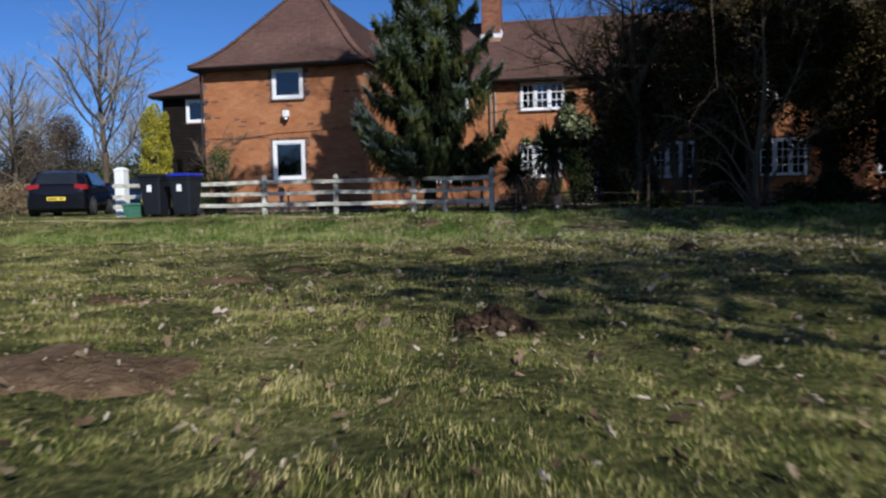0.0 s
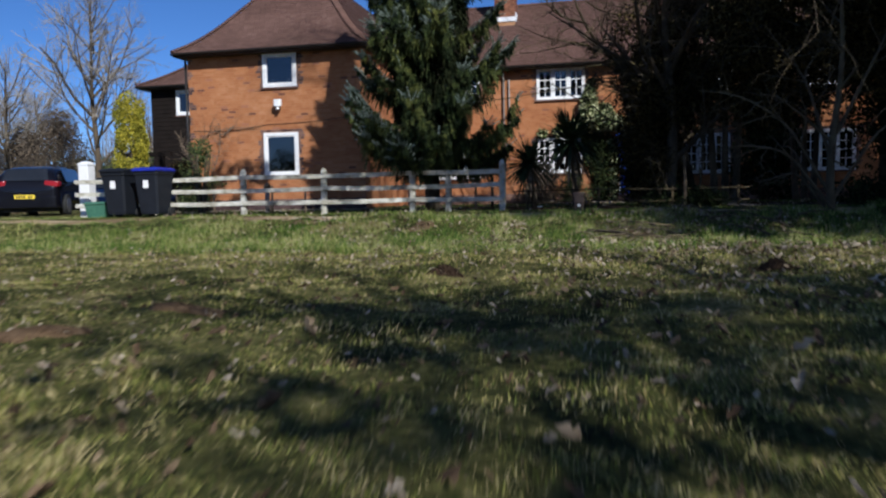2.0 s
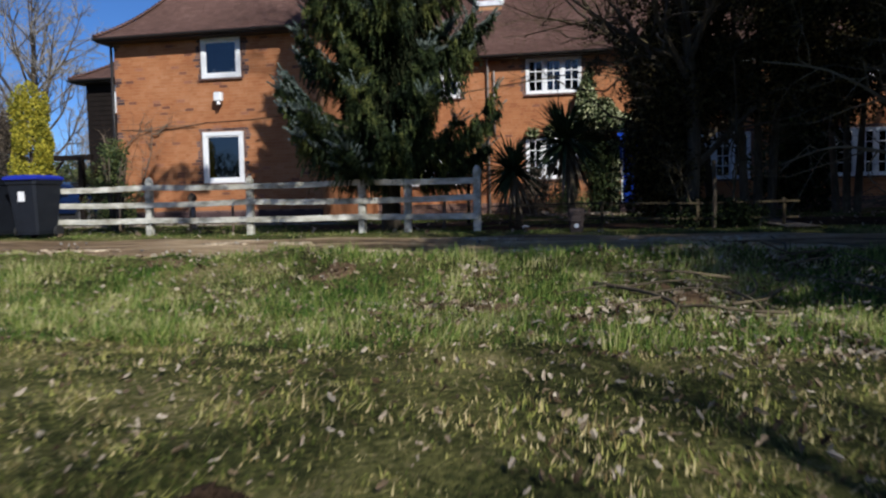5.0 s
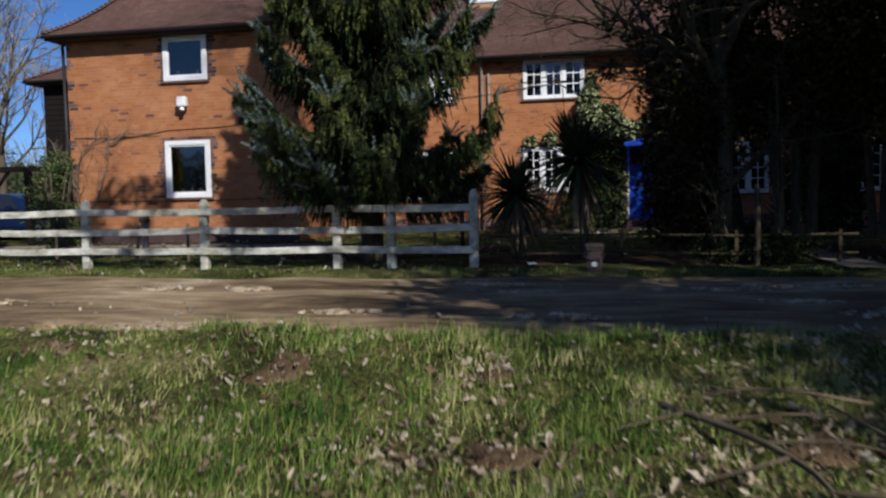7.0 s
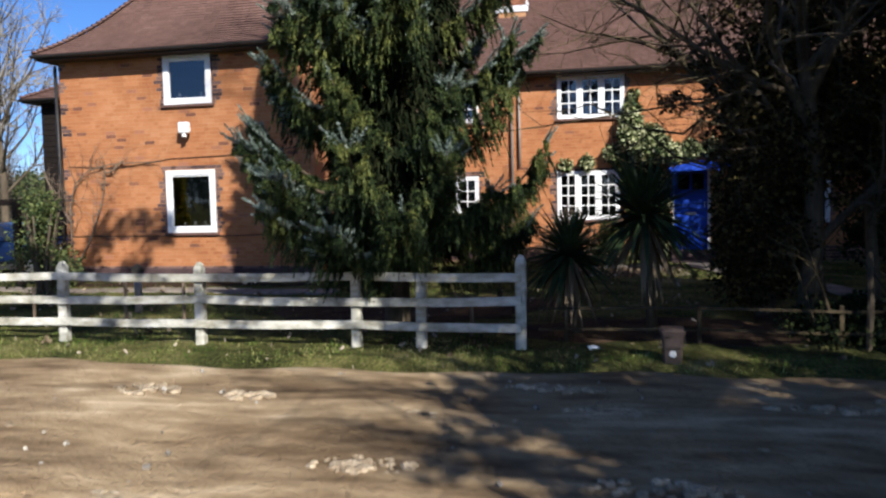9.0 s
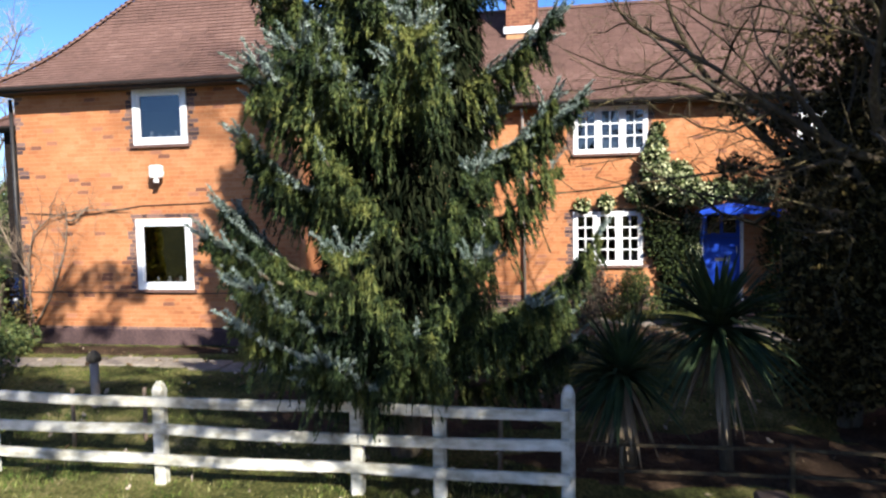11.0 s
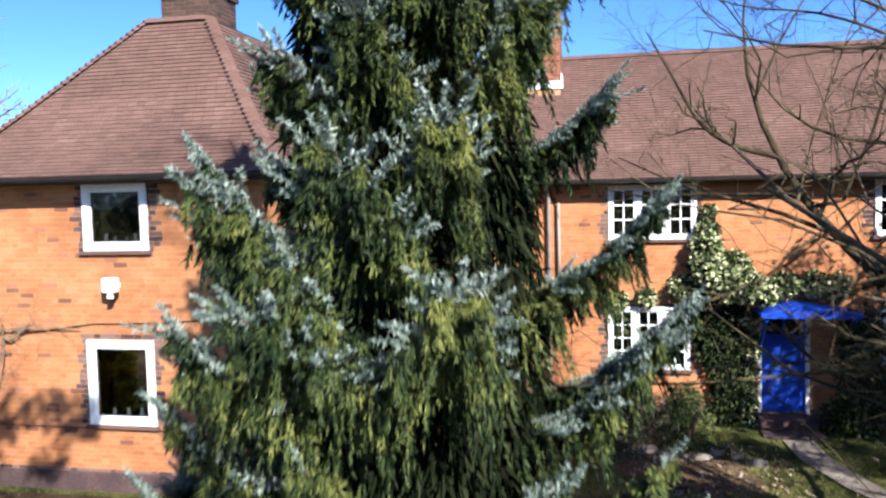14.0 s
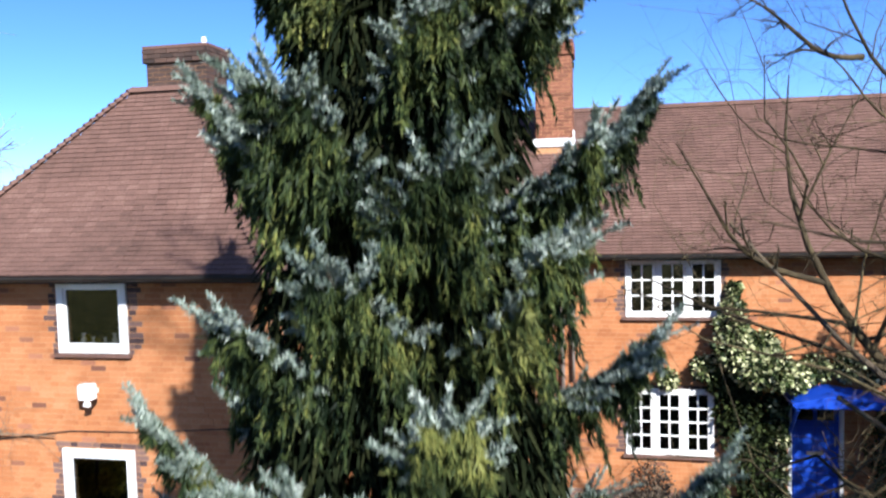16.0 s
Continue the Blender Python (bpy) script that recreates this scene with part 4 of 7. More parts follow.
def sprout(rs, P, R, per, ratio, spread, up, wander, t0=0.2, taper=0.25, shrink=0.6, K=5):
    """Children of the branches P: each parent bears `per` of them."""
    B, Kp = P.shape[:2]
    idx = np.repeat(np.arange(B), per)
    t = t0 + (1 - t0) * rs.rand(len(idx)) ** 0.8
    f = t * (Kp - 1)
    i = np.minimum(f.astype(int), Kp - 2)
    w = (f - i)[:, None]
    start = P[idx, i] * (1 - w) + P[idx, i + 1] * w
    rad = R[idx, i] * (1 - w[:, 0]) + R[idx, i + 1] * w[:, 0]
    tan = unit(P[idx, i + 1] - P[idx, i])
    length = np.linalg.norm(P[idx, -1] - P[idx, 0], axis=1) * ratio * (1.15 - 0.6 * t) * (0.6 + 0.8 * rs.rand(len(idx)))
    perp = rs.randn(len(idx), 3)
    perp = unit(perp - (perp * tan).sum(1, keepdims=True) * tan)
    s = np.radians(spread) * (0.6 + 0.8 * rs.rand(len(idx)))[:, None]
    D = unit(tan * np.cos(s) + perp * np.sin(s) + np.array([0, 0, up]) * 0.5)
    k = np.linspace(0, 1, K)[None, :, None]
    bend = rs.randn(len(idx), 1, 3) * wander
    bend2 = rs.randn(len(idx), 1, 3) * wander * 0.6
    L = length[:, None, None]
    C = start[:, None, :] + L * (D[:, None, :] * k + bend * k ** 2 + bend2 * np.sin(k * 5.5) * 0.5 + np.array([0, 0, up * 0.5]) * k ** 2)
    r0 = np.minimum(rad * shrink, length * 0.05 + 0.003)
    return C, r0[:, None] * (1 - (1 - taper) * k[0, :, 0][None, :])


def bare_tree(name, label, base, mains, levels, seed, bark, twig, main_r, group="", floor=None):
    """A leafless tree. mains: polylines of the trunk and large limbs; levels: arguments of sprout for each further order."""
    rs = np.random.RandomState(seed)
    tree = thing(name, base, label, "tree", group)
    P = np.stack([resample(m, 15) for m in mains])
    R = np.stack([np.linspace(a, b, 15) for a, b in main_r])
    R[0, 0] *= 1.5
    part("trunk", tubes("trunk", P[:1], R[:1], 9, bark), bark, tree)
    for k in range(1, len(P)):
        part("limb", tubes("limb", P[k:k + 1], R[k:k + 1], 7, bark), bark, tree)
    for n, lv in enumerate(levels):
        P, R = sprout(rs, P, R, *lv)
        if floor is not None:
            P[..., 2] = np.maximum(P[..., 2], floor)
        part("branchwork", tubes("branchwork", P, R, 5 if n == 0 else 3, twig if n else bark), twig if n else bark, tree, kind="stuff")
    return tree


def leaf_cloud(rs, centres, radii, count, size, fill=0.35, droop=0.2):
    """Corner array of small pointed leaves spread over lobes."""
    centres, radii = np.asarray(centres, dtype=float), np.asarray(radii, dtype=float)
    vol = np.prod(radii, 1) ** (2 / 3)
    i = rs.choice(len(centres), count, p=vol / vol.sum())
    d = unit(rs.randn(count, 3))
    r = np.where(rs.rand(count) < fill, rs.rand(count) ** 0.5, 0.82 + 0.25 * rs.rand(count))
    c = centres[i] + d * radii[i] * r[:, None]
    a = unit(d * 0.6 + rs.randn(count, 3) * 0.7 + np.array([0, 0, -droop]))
    b = unit(np.cross(a, rs.randn(count, 3)))
    s = size * (0.6 + 0.8 * rs.rand(count))[:, None]
    return np.stack([c, c + a * s * 0.5 + b * s * 0.35, c + a * s, c + a * s * 0.45 - b * s * 0.35], 1)


def lobes(rs, centre, radius, height, n, size):
    """Lobe centres and radii of an uneven shrub or crown."""
    c, r = [], []
    for _ in range(n):
        a, f, h = rs.rand() * 6.283, rs.rand() ** 0.5, rs.rand()
        keep = math.sin(min(1, h * 1.15 + 0.15) * math.pi) ** 0.5
        c.append((centre[0] + radius * f * keep * math.cos(a), centre[1] + radius * f * keep * math.sin(a), centre[2] + height * (0.1 + 0.85 * h)))
        s = size * (0.6 + 0.8 * rs.rand())
        r.append((s, s, s * (0.7 + 0.5 * rs.rand())))
    return c, r


def shrub(name, label, base, radius, height, n, size, leaves, leaf, mat, seed, category="shrub", stems=5, group="", droop=0.2):
    rs = np.random.RandomState(seed)
    ob = thing(name, base, label, category, group)
    c, r = lobes(rs, base, radius, height, n, size)
    pts = []
    for k in range(stems):
        a = 6.283 * k / stems + rs.rand()
        pts.append(resample([(base[0] + 0.05 * math.cos(a), base[1] + 0.05 * math.sin(a), base[2] - 0.05), (base[0] + 0.3 * radius * math.cos(a), base[1] + 0.3 * radius * math.sin(a), base[2] + 0.4 * height),
                             (base[0] + 0.55 * radius * math.cos(a + 0.4), base[1] + 0.55 * radius * math.sin(a + 0.4), base[2] + 0.8 * height)], 7))
    P = np.stack(pts)
    for k in range(len(P)):
        part("stem", tubes("stem", P[k:k + 1], np.linspace(0.03 + 0.012 * height, 0.012, 7)[None], 6, M["bark"]), M["bark"], ob)
    part("crown", soup("crown", leaf_cloud(rs, c, r, leaves, leaf, 0.4, droop), mat, 4), mat, ob)
    return ob


# the weeping spruce
LONG_LIMBS = [(243, 1.85, 3.85), (255, 1.85, 4.5), (272, 1.8, 3.95), (286, 1.85, 4.05), (267, 1.35, 3.1), (346, 1.55, 4.4), (192, 1.2, 4.1), (273, 1.6, 4.7), (297, 1.2, 4.85),
              (276, 1.15, 5.45), (243, 1.15, 5.2), (194, 0.8, 6.0), (4, 1.25, 6.2), (205, 1.75, 2.3), (228, 1.8, 1.75), (262, 1.75, 1.5), (300, 1.8, 2.3), (330, 1.7, 3.0), (10, 1.85, 2.2), (178, 1.5, 3.2), (350, 1.55, 3.6), (214, 1.3, 4.7),
              (320, 1.2, 5.5), (222, 0.75, 6.1), (290, 0.9, 6.5), (250, 0.7, 7.6), (340, 0.85, 7.2), (196, 0.6, 7.4), (343, 0.9, 6.7), (20, 1.0, 6.9), (262, 0.75, 7.9), (300, 0.7, 8.2), (232, 0.85, 7.2), (205, 0.72, 6.9),
              (234, 1.0, 6.0), (262, 1.25, 6.15), (338, 1.15, 5.95), (290, 1.2, 5.85), (305, 1.0, 6.8), (240, 0.75, 6.9), (212, 0.75, 6.3), (268, 0.95, 7.3),
              (350, 1.3, 5.05), (4, 1.75, 3.7), (318, 1.9, 1.9), (345, 2.0, 2.4), (335, 1.8, 1.5), (215, 1.7, 2.75), (238, 1.9, 2.5), (250, 1.9, 2.1), (195, 1.5, 2.6), (222, 1.6, 3.3), (278, 1.9, 2.4), (288, 1.7, 1.7)]


def spruce(base, height, seed):
    rs = np.random.RandomState(seed)
    bx, by, bz = base
    ob = thing("spruce_tree", base, "tall weeping spruce with hanging olive-green branchlets and silvery blue tips", "tree")
    trunk = resample([(bx, by, bz - 0.1), (bx + 0.04, by, bz + height * 0.4), (bx - 0.05, by, bz + height * 0.75), (bx, by, bz + height)], 14)
    part("trunk", tubes("trunk", trunk[None], np.linspace(0.17, 0.015, 14)[None], 9, M["bark"]), M["bark"], ob)
    # limbs: the long ones by bearing, reach and height of the tip, shorter ones all round between them
    m = len(LONG_LIMBS)
    n = m + 12
    az = np.concatenate([np.radians([q[0] for q in LONG_LIMBS]), np.arange(n - m) * 2.39996 + rs.randn(n - m) * 0.25])
    rise = np.concatenate([[q[2] for q in LONG_LIMBS], np.round((bz + 1.15 + (height - 1.4) * (np.arange(n - m) + 0.5) / (n - m)) / 0.76) * 0.76 + 0.08 + 0.06 * rs.randn(n - m)])
    full = np.interp(rise - bz, [0.8, 2.0, 3.8, 4.8, 5.8, 6.8, 7.8, height], [1.8, 1.95, 1.75, 1.4, 1.15, 0.9, 0.6, 0.1])
    reach = np.concatenate([[q[1] for q in LONG_LIMBS], (full * (0.6 + 0.3 * rs.rand(n)))[m:]])
    K = 9
    s = np.linspace(0, 1, K)[None, :]
    out = np.stack([np.cos(az), np.sin(az), np.zeros(n)], 1)
    lat = np.stack([-np.sin(az), np.cos(az), np.zeros(n)], 1)
    sway = rs.randn(n, 1) * 0.08
    a_, b_ = 0.7 + 0.15 * rs.rand(n, 1), 0.85 + 0.25 * rs.rand(n, 1)
    low = np.minimum(1.0, (rise[:, None] - bz) / 2.0)
    drop = reach[:, None] * low * (-a_ * s + b_ * s ** 2.0)
    start = np.minimum(rise - drop[:, -1], bz + height - 0.1)
    along_x, along_y = reach[:, None] * s, sway * s ** 2 * reach[:, None]
    P = np.stack([bx + along_x * out[:, :1] + along_y * lat[:, :1], by + along_x * out[:, 1:2] + along_y * lat[:, 1:2], start[:, None] + drop], -1)
    R = (0.012 + 0.012 * reach[:, None]) * (1 - 0.75 * s)

    def along(k, t):
        fi = t * (K - 1)
        i = np.minimum(fi.astype(int), K - 2)
        w = (fi - i)[:, None]
        return P[k, i] * (1 - w) + P[k, i + 1] * w, unit(P[k, i + 1] - P[k, i])

    def bristles(start, way, count, length, width, stiff):
        """Needles set along straight or hanging twigs: start (m, 3), way (m, 3) the whole twig."""
        m_ = len(start)
        u = (np.arange(count)[None, :] + rs.rand(m_, count)) / count
        bend = np.array([0, 0, -1.0]) * (0.12 * np.linalg.norm(way, axis=1)[:, None] * u ** 2)[..., None]
        pos = start[:, None, :] + u[..., None] * way[:, None, :] + bend
        dirn = unit(rs.randn(m_, count, 3) * 0.7 + unit(way)[:, None, :] * stiff)
        nl = length * (0.6 + 0.7 * rs.rand(m_, count))[..., None] * (1.15 - 0.5 * u)[..., None]
        wide = unit(np.cross(dirn, rs.randn(m_, count, 3))) * width
        tri = np.stack([pos - wide, pos + wide, pos + dirn * nl], 2)
        return tri[tri[..., 2].min(2) > bz + 0.5]

    # inner needles near black: shade between the limbs is put into their colour
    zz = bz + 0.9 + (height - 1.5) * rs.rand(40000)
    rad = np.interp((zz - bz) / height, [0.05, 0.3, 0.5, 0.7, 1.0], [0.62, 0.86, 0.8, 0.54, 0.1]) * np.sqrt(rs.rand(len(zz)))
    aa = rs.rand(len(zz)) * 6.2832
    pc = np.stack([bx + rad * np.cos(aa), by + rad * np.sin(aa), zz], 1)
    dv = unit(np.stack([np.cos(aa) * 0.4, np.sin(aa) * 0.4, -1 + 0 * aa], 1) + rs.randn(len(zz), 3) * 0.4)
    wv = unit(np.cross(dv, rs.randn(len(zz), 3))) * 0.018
    part("inner_foliage", soup("inner_foliage", np.stack([pc - wv, pc + wv, pc + dv * 0.17], 1), M["needle_inner"]), M["needle_inner"], ob, "inner needles coloured near black for shade inside the crown")
    for k in range(n):
        limb = part("limb", tubes("limb", P[k:k + 1], R[k:k + 1], 5, M["bark"]), M["bark"], ob)
        # side sprays along the limb, alternately to both sides
        nb = int(10 + 13 * reach[k])
        t = np.clip(np.linspace(0.36, 0.98, nb) + rs.randn(nb) * 0.02, 0.34, 0.99)
        p0, tan = along(k, t)
        sgn = np.where(np.arange(nb) % 2 == 0, 1.0, -1.0)[:, None]
        spray = np.minimum(reach[k], 1.6) * np.interp(t, [0.2, 0.45, 0.75, 1.0], [0.1, 0.23, 0.21, 0.09]) * (0.7 + 0.5 * rs.rand(nb))
        way = unit(lat[k] * sgn * (0.7 + 0.5 * rs.rand(nb, 1)) + tan * 0.7 + np.array([0, 0, -0.12]) + rs.randn(nb, 3) * 0.08) * spray[:, None]
        # tails hanging from each spray, in bunches
        per = 7
        idx = np.repeat(np.arange(nb), per)
        w = np.tile((np.arange(per) + 0.5) / per, nb) + 0.05 * rs.randn(nb * per)
        q0 = p0[idx] + way[idx] * w[:, None] - np.array([0, 0, 1]) * (0.25 * spray[idx] * w ** 2)[:, None]
        bunch = (0.5 + 1.0 * rs.rand(nb) ** 1.4)[idx]
        ln = (0.1 + 0.24 * rs.rand(len(w)) ** 1.5) * bunch * np.interp(t[idx], [0, 0.4, 0.75, 1], [0.6, 1.0, 0.9, 0.3]) * np.interp(reach[k], [0.2, 1.2], [0.45, 1.0])
        lean = (out[k] * 0.25 + way[idx] * 0.6 + rs.randn(len(w), 3) * 0.08) * np.array([1, 1, 0])
        hang = (lean + np.array([0, 0, -1])) * ln[:, None]
        tri = [bristles(q0, hang, 34, 0.06, 0.0075, 1.5), bristles(p0, way, 70, 0.06, 0.009, 0.8)]
        part("foliage", soup("foliage", np.concatenate(tri), M["needle"]), M["needle"], limb, "hanging olive-green branchlets")
        # stout silvery shoots, close together over the outer half of the limb and at its tip
        shaded_side = rise[k] < 3.4 and (out[k] @ np.array([0.8, -0.6, 0.0])) > 0.55
        old = np.nonzero(t > (0.93 if shaded_side else 0.6 if rise[k] < 3.2 else 0.42) + 0.25 * rs.rand())[0]
        up = np.array([0, 0, 1.0])
        e0 = np.concatenate([p0[old] + way[old] * f for f in (0.25, 0.75)] + [P[k, -1:], p0[old]])
        ew = np.concatenate([unit(way[old] + tan[old] * spray[old, None] * g + up * 0.05 + rs.randn(len(old), 3) * 0.04) * (0.13 + 0.15 * rs.rand(len(old), 1)) for g in (1.2, 0.7)]
                            + [unit(P[k, -1:] - P[k, -2:-1] + up * 0.1) * 0.24, unit(tan[old] + up * 0.3 + rs.randn(len(old), 3) * 0.25) * (0.08 + 0.1 * rs.rand(len(old), 1))])
        part("young_growth", soup("young_growth", bristles(e0, ew, 90, 0.042, 0.0065, 0.8), M["needle_blue"]), M["needle_blue"], limb, "silvery blue upturned tips")


spruce((-4.0, 18.9, 0.2), 9.4, 5)

# leafless garden tree whose limb reaches over towards the front window
bare_tree("garden_tree", "mossy leafless garden tree leaning over the lawn by the door", (1.7, 22.6, 0.1),
          [[(1.7, 22.6, 0.0), (1.55, 22.6, 1.4), (1.1, 22.75, 2.5), (0.16, 22.95, 3.42), (-0.2, 22.95, 3.85), (-0.6, 22.95, 4.12), (-0.85, 22.95, 4.65), (-1.01, 22.95, 4.99), (-1.26, 22.95, 5.43), (-1.36, 22.95, 6.1), (-1.25, 22.95, 6.8)],
           [(-0.93, 22.95, 4.82), (-1.42, 22.95, 4.95), (-1.76, 22.9, 5.2), (-1.93, 22.9, 5.56), (-2.3, 22.8, 6.2)],
           [(1.1, 22.75, 2.5), (1.35, 22.8, 3.8), (0.95, 22.9, 4.8), (0.32, 22.95, 4.98), (-0.05, 22.95, 4.87), (-0.36, 22.95, 4.97), (-0.68, 22.95, 5.12), (-1.05, 22.9, 5.4), (-1.3, 22.8, 5.9)],
           [(1.5, 22.6, 1.8), (1.7, 21.5, 4.2), (0.9, 20.4, 5.2), (-0.3, 19.8, 5.45), (-1.2, 19.5, 5.38), (-1.66, 19.5, 5.3), (-2.1, 19.5, 5.55)],
           [(1.7, 21.6, 4.0), (1.5, 21.0, 5.6), (0.4, 20.6, 6.4), (-0.6, 20.3, 6.9)],
           [(0.9, 22.9, 4.85), (0.5, 22.9, 5.6), (0.6, 22.8, 6.4), (0.3, 22.8, 7.2)],
           [(1.68, 21.7, 3.7), (1.1, 21.3, 4.9), (0.0, 21.0, 5.7), (-1.02, 21.0, 6.38), (-1.16, 21.0, 6.64), (-1.23, 21.0, 6.83), (-1.31, 21.0, 7.05), (-1.38, 21.0, 7.29)],
           [(-1.16, 21.0, 6.64), (-1.27, 21.0, 6.63), (-1.45, 21.0, 6.68), (-1.66, 21.0, 6.89), (-1.83, 21.0, 7.05), (-2.02, 21.0, 7.16)],
           [(1.1, 21.3, 4.9), (0.2, 21.3, 5.5), (-0.92, 21.3, 6.01), (-1.18, 21.3, 6.02), (-1.42, 21.3, 6.05), (-1.66, 21.3, 6.05), (-1.82, 21.3, 6.18)],
           [(0.0, 21.0, 5.65), (-1.01, 21.0, 6.18), (-1.15, 21.0, 6.33), (-1.23, 21.0, 6.49), (-1.3, 21.0, 6.61), (-1.49, 21.0, 6.76)]],
          [(11, 0.3, 60, 0.12, 0.3, 0.2), (7, 0.5, 55, 0.05, 0.4, 0.2), (6, 0.55, 55, 0.0, 0.4, 0.15)], 11, M["moss_bark"], M["moss_twig"],
          [(0.12, 0.006), (0.036, 0.005), (0.055, 0.006), (0.05, 0.006), (0.04, 0.006), (0.03, 0.005), (0.05, 0.007), (0.024, 0.005), (0.026, 0.005), (0.02, 0.004)])

# old unseen tree on the bank, its limbs high over the track for shade
bank_tree = bare_tree("bank_tree", "tall unseen leafless tree on the grass bank, spread to shade the track", (5.4, 10.6, 0.1),
          [[(5.4, 10.6, -0.1), (5.45, 10.6, 3.5), (5.2, 10.7, 7.0), (5.0, 10.9, 11.0), (4.7, 11.0, 16.0)],
           [(5.3, 10.6, 6.0), (4.0, 11.6, 8.6), (2.2, 12.6, 10.6), (0.2, 13.6, 12.2), (-1.4, 14.2, 12.9)],
           [(5.2, 10.7, 7.2), (4.4, 12.4, 9.0), (3.2, 14.2, 10.6), (2.2, 15.6, 11.8)],
           [(5.3, 10.6, 5.2), (6.2, 12.0, 7.4), (6.8, 13.4, 9.2), (7.0, 14.4, 10.8)],
           [(5.1, 10.8, 9.0), (3.6, 11.2, 11.4), (2.0, 11.6, 13.6), (0.6, 11.9, 15.4)],
           [(5.0, 10.9, 10.5), (4.6, 12.3, 12.8), (3.6, 13.6, 14.8), (2.6, 14.6, 16.2)],
           [(5.3, 10.6, 3.6), (3.5, 11.6, 4.9), (1.6, 12.8, 5.6), (0.2, 13.8, 6.0)],
           [(5.4, 10.6, 3.4), (6.4, 9.5, 5.2), (7.2, 8.6, 7.2)],
           [(5.4, 10.6, 3.8), (4.8, 9.4, 5.6), (4.5, 8.4, 7.6)],
           [(5.4, 10.6, 4.2), (6.5, 11.1, 5.6), (7.5, 11.4, 7.4)],
           [(5.35, 10.6, 3.0), (3.6, 10.3, 4.5), (1.9, 10.4, 5.6), (0.0, 11.0, 6.2), (-2.6, 11.1, 6.4)],
           [(5.4, 10.6, 3.0), (7.0, 10.0, 4.4), (8.6, 9.4, 5.2)],
           [(5.4, 10.5, 3.4), (4.6, 9.2, 4.8), (3.4, 8.7, 5.8)],
           [(5.4, 10.7, 3.6), (5.6, 12.4, 5.2), (5.0, 14.0, 5.9), (4.0, 15.2, 6.3)],
           [(5.2, 10.7, 6.2), (3.0, 10.4, 7.6), (0.6, 10.6, 8.3), (-1.4, 11.4, 8.6), (-3.6, 13.0, 8.7), (-6.0, 14.4, 8.8)],
           [(5.4, 10.5, 3.2), (5.8, 8.8, 4.4), (6.2, 7.2, 5.0), (6.4, 6.2, 5.3)],
           [(5.1, 10.8, 6.8), (3.0, 9.9, 8.0), (0.6, 9.4, 8.6), (-3.0, 9.3, 8.9)]],
          [(10, 0.42, 42, 0.05, 0.15, 0.25), (8, 0.5, 45, 0.0, 0.2, 0.2), (7, 0.5, 45, 0.0, 0.25, 0.2)], 23, M["bark"], M["twig"],
          [(0.2, 0.03)] + [(0.055, 0.015)] * 16)

bare_tree("bank_sapling", "many-stemmed leafless sapling with arching brown twigs on the bank", (2.45, 13.0, 0.05),
          [[(2.45, 13.0, -0.1), (2.4, 13.0, 0.9), (2.55, 13.0, 2.0), (2.5, 13.0, 3.4)], [(2.42, 13.0, 0.45), (1.9, 12.9, 1.35), (1.35, 12.9, 1.72), (0.85, 12.95, 1.8)],
           [(2.45, 13.0, 0.4), (2.9, 12.9, 1.2), (3.5, 12.9, 1.6)], [(2.4, 13.0, 0.25), (2.0, 12.85, 0.75), (1.55, 12.85, 0.62)], [(2.43, 13.0, 0.85), (2.15, 13.1, 1.9), (1.65, 13.1, 2.6)],
           [(2.48, 13.0, 1.2), (3.0, 13.0, 2.3), (3.3, 13.1, 3.2)], [(2.42, 12.95, 0.3), (1.85, 12.7, 1.0), (1.3, 12.65, 1.1), (0.95, 12.7, 0.95)]],
          [(9, 0.45, 50, 0.0, 0.35, 0.25), (5, 0.5, 50, -0.05, 0.4, 0.2)], 29, M["twig"], M["twig"], [(0.06, 0.012)] + [(0.026, 0.006)] * 6)

rs = np.random.RandomState(24)
# leaf clumps added out of view, boxed along the sun's way to cast shade
shade_boxes = [(2.2, 8.8, 8.5, 10.9, 4.4, 5.9, 40, 0.32), (5.5, 7.5, 5.8, 7.4, 4.6, 5.8, 18, 0.42), (4.4, 6.6, 7.9, 9.8, 4.4, 5.6, 24, 0.36), (-6.3, -3.6, 13.4, 15.0, 8.3, 9.0, 14, 0.28), (-2.8, 2.4, 10.6, 11.5, 6.0, 6.6, 24, 0.2), (3.5, 6.5, 12.0, 14.0, 7.5, 10.5, 10, 0.45), (2.2, 5.0, 11.5, 13.5, 5.0, 7.0, 10, 0.4), (2.8, 6.8, 13.0, 15.6, 4.9, 7.0, 46, 0.5), (0.8, 3.0, 11.0, 12.6, 4.8, 6.5, 16, 0.36), (-4.4, -0.6, 8.7, 10.1, 8.5, 9.2, 34, 0.34)]
c, r = [], []
for x0, x1, y0, y1, z0, z1, count, size in shade_boxes:
    for _ in range(count):
        c.append((x0 + (x1 - x0) * rs.rand(), y0 + (y1 - y0) * rs.rand(), z0 + (z1 - z0) * rs.rand()))
        r.append((size, size, 0.75 * size))
part("ivy", soup("ivy", leaf_cloud(rs, c, r, 43000, 0.14, 0.6), M["ivy_dark"], 4), M["ivy_dark"], bank_tree, "unseen leaf clumps added in the limbs to throw shade below")


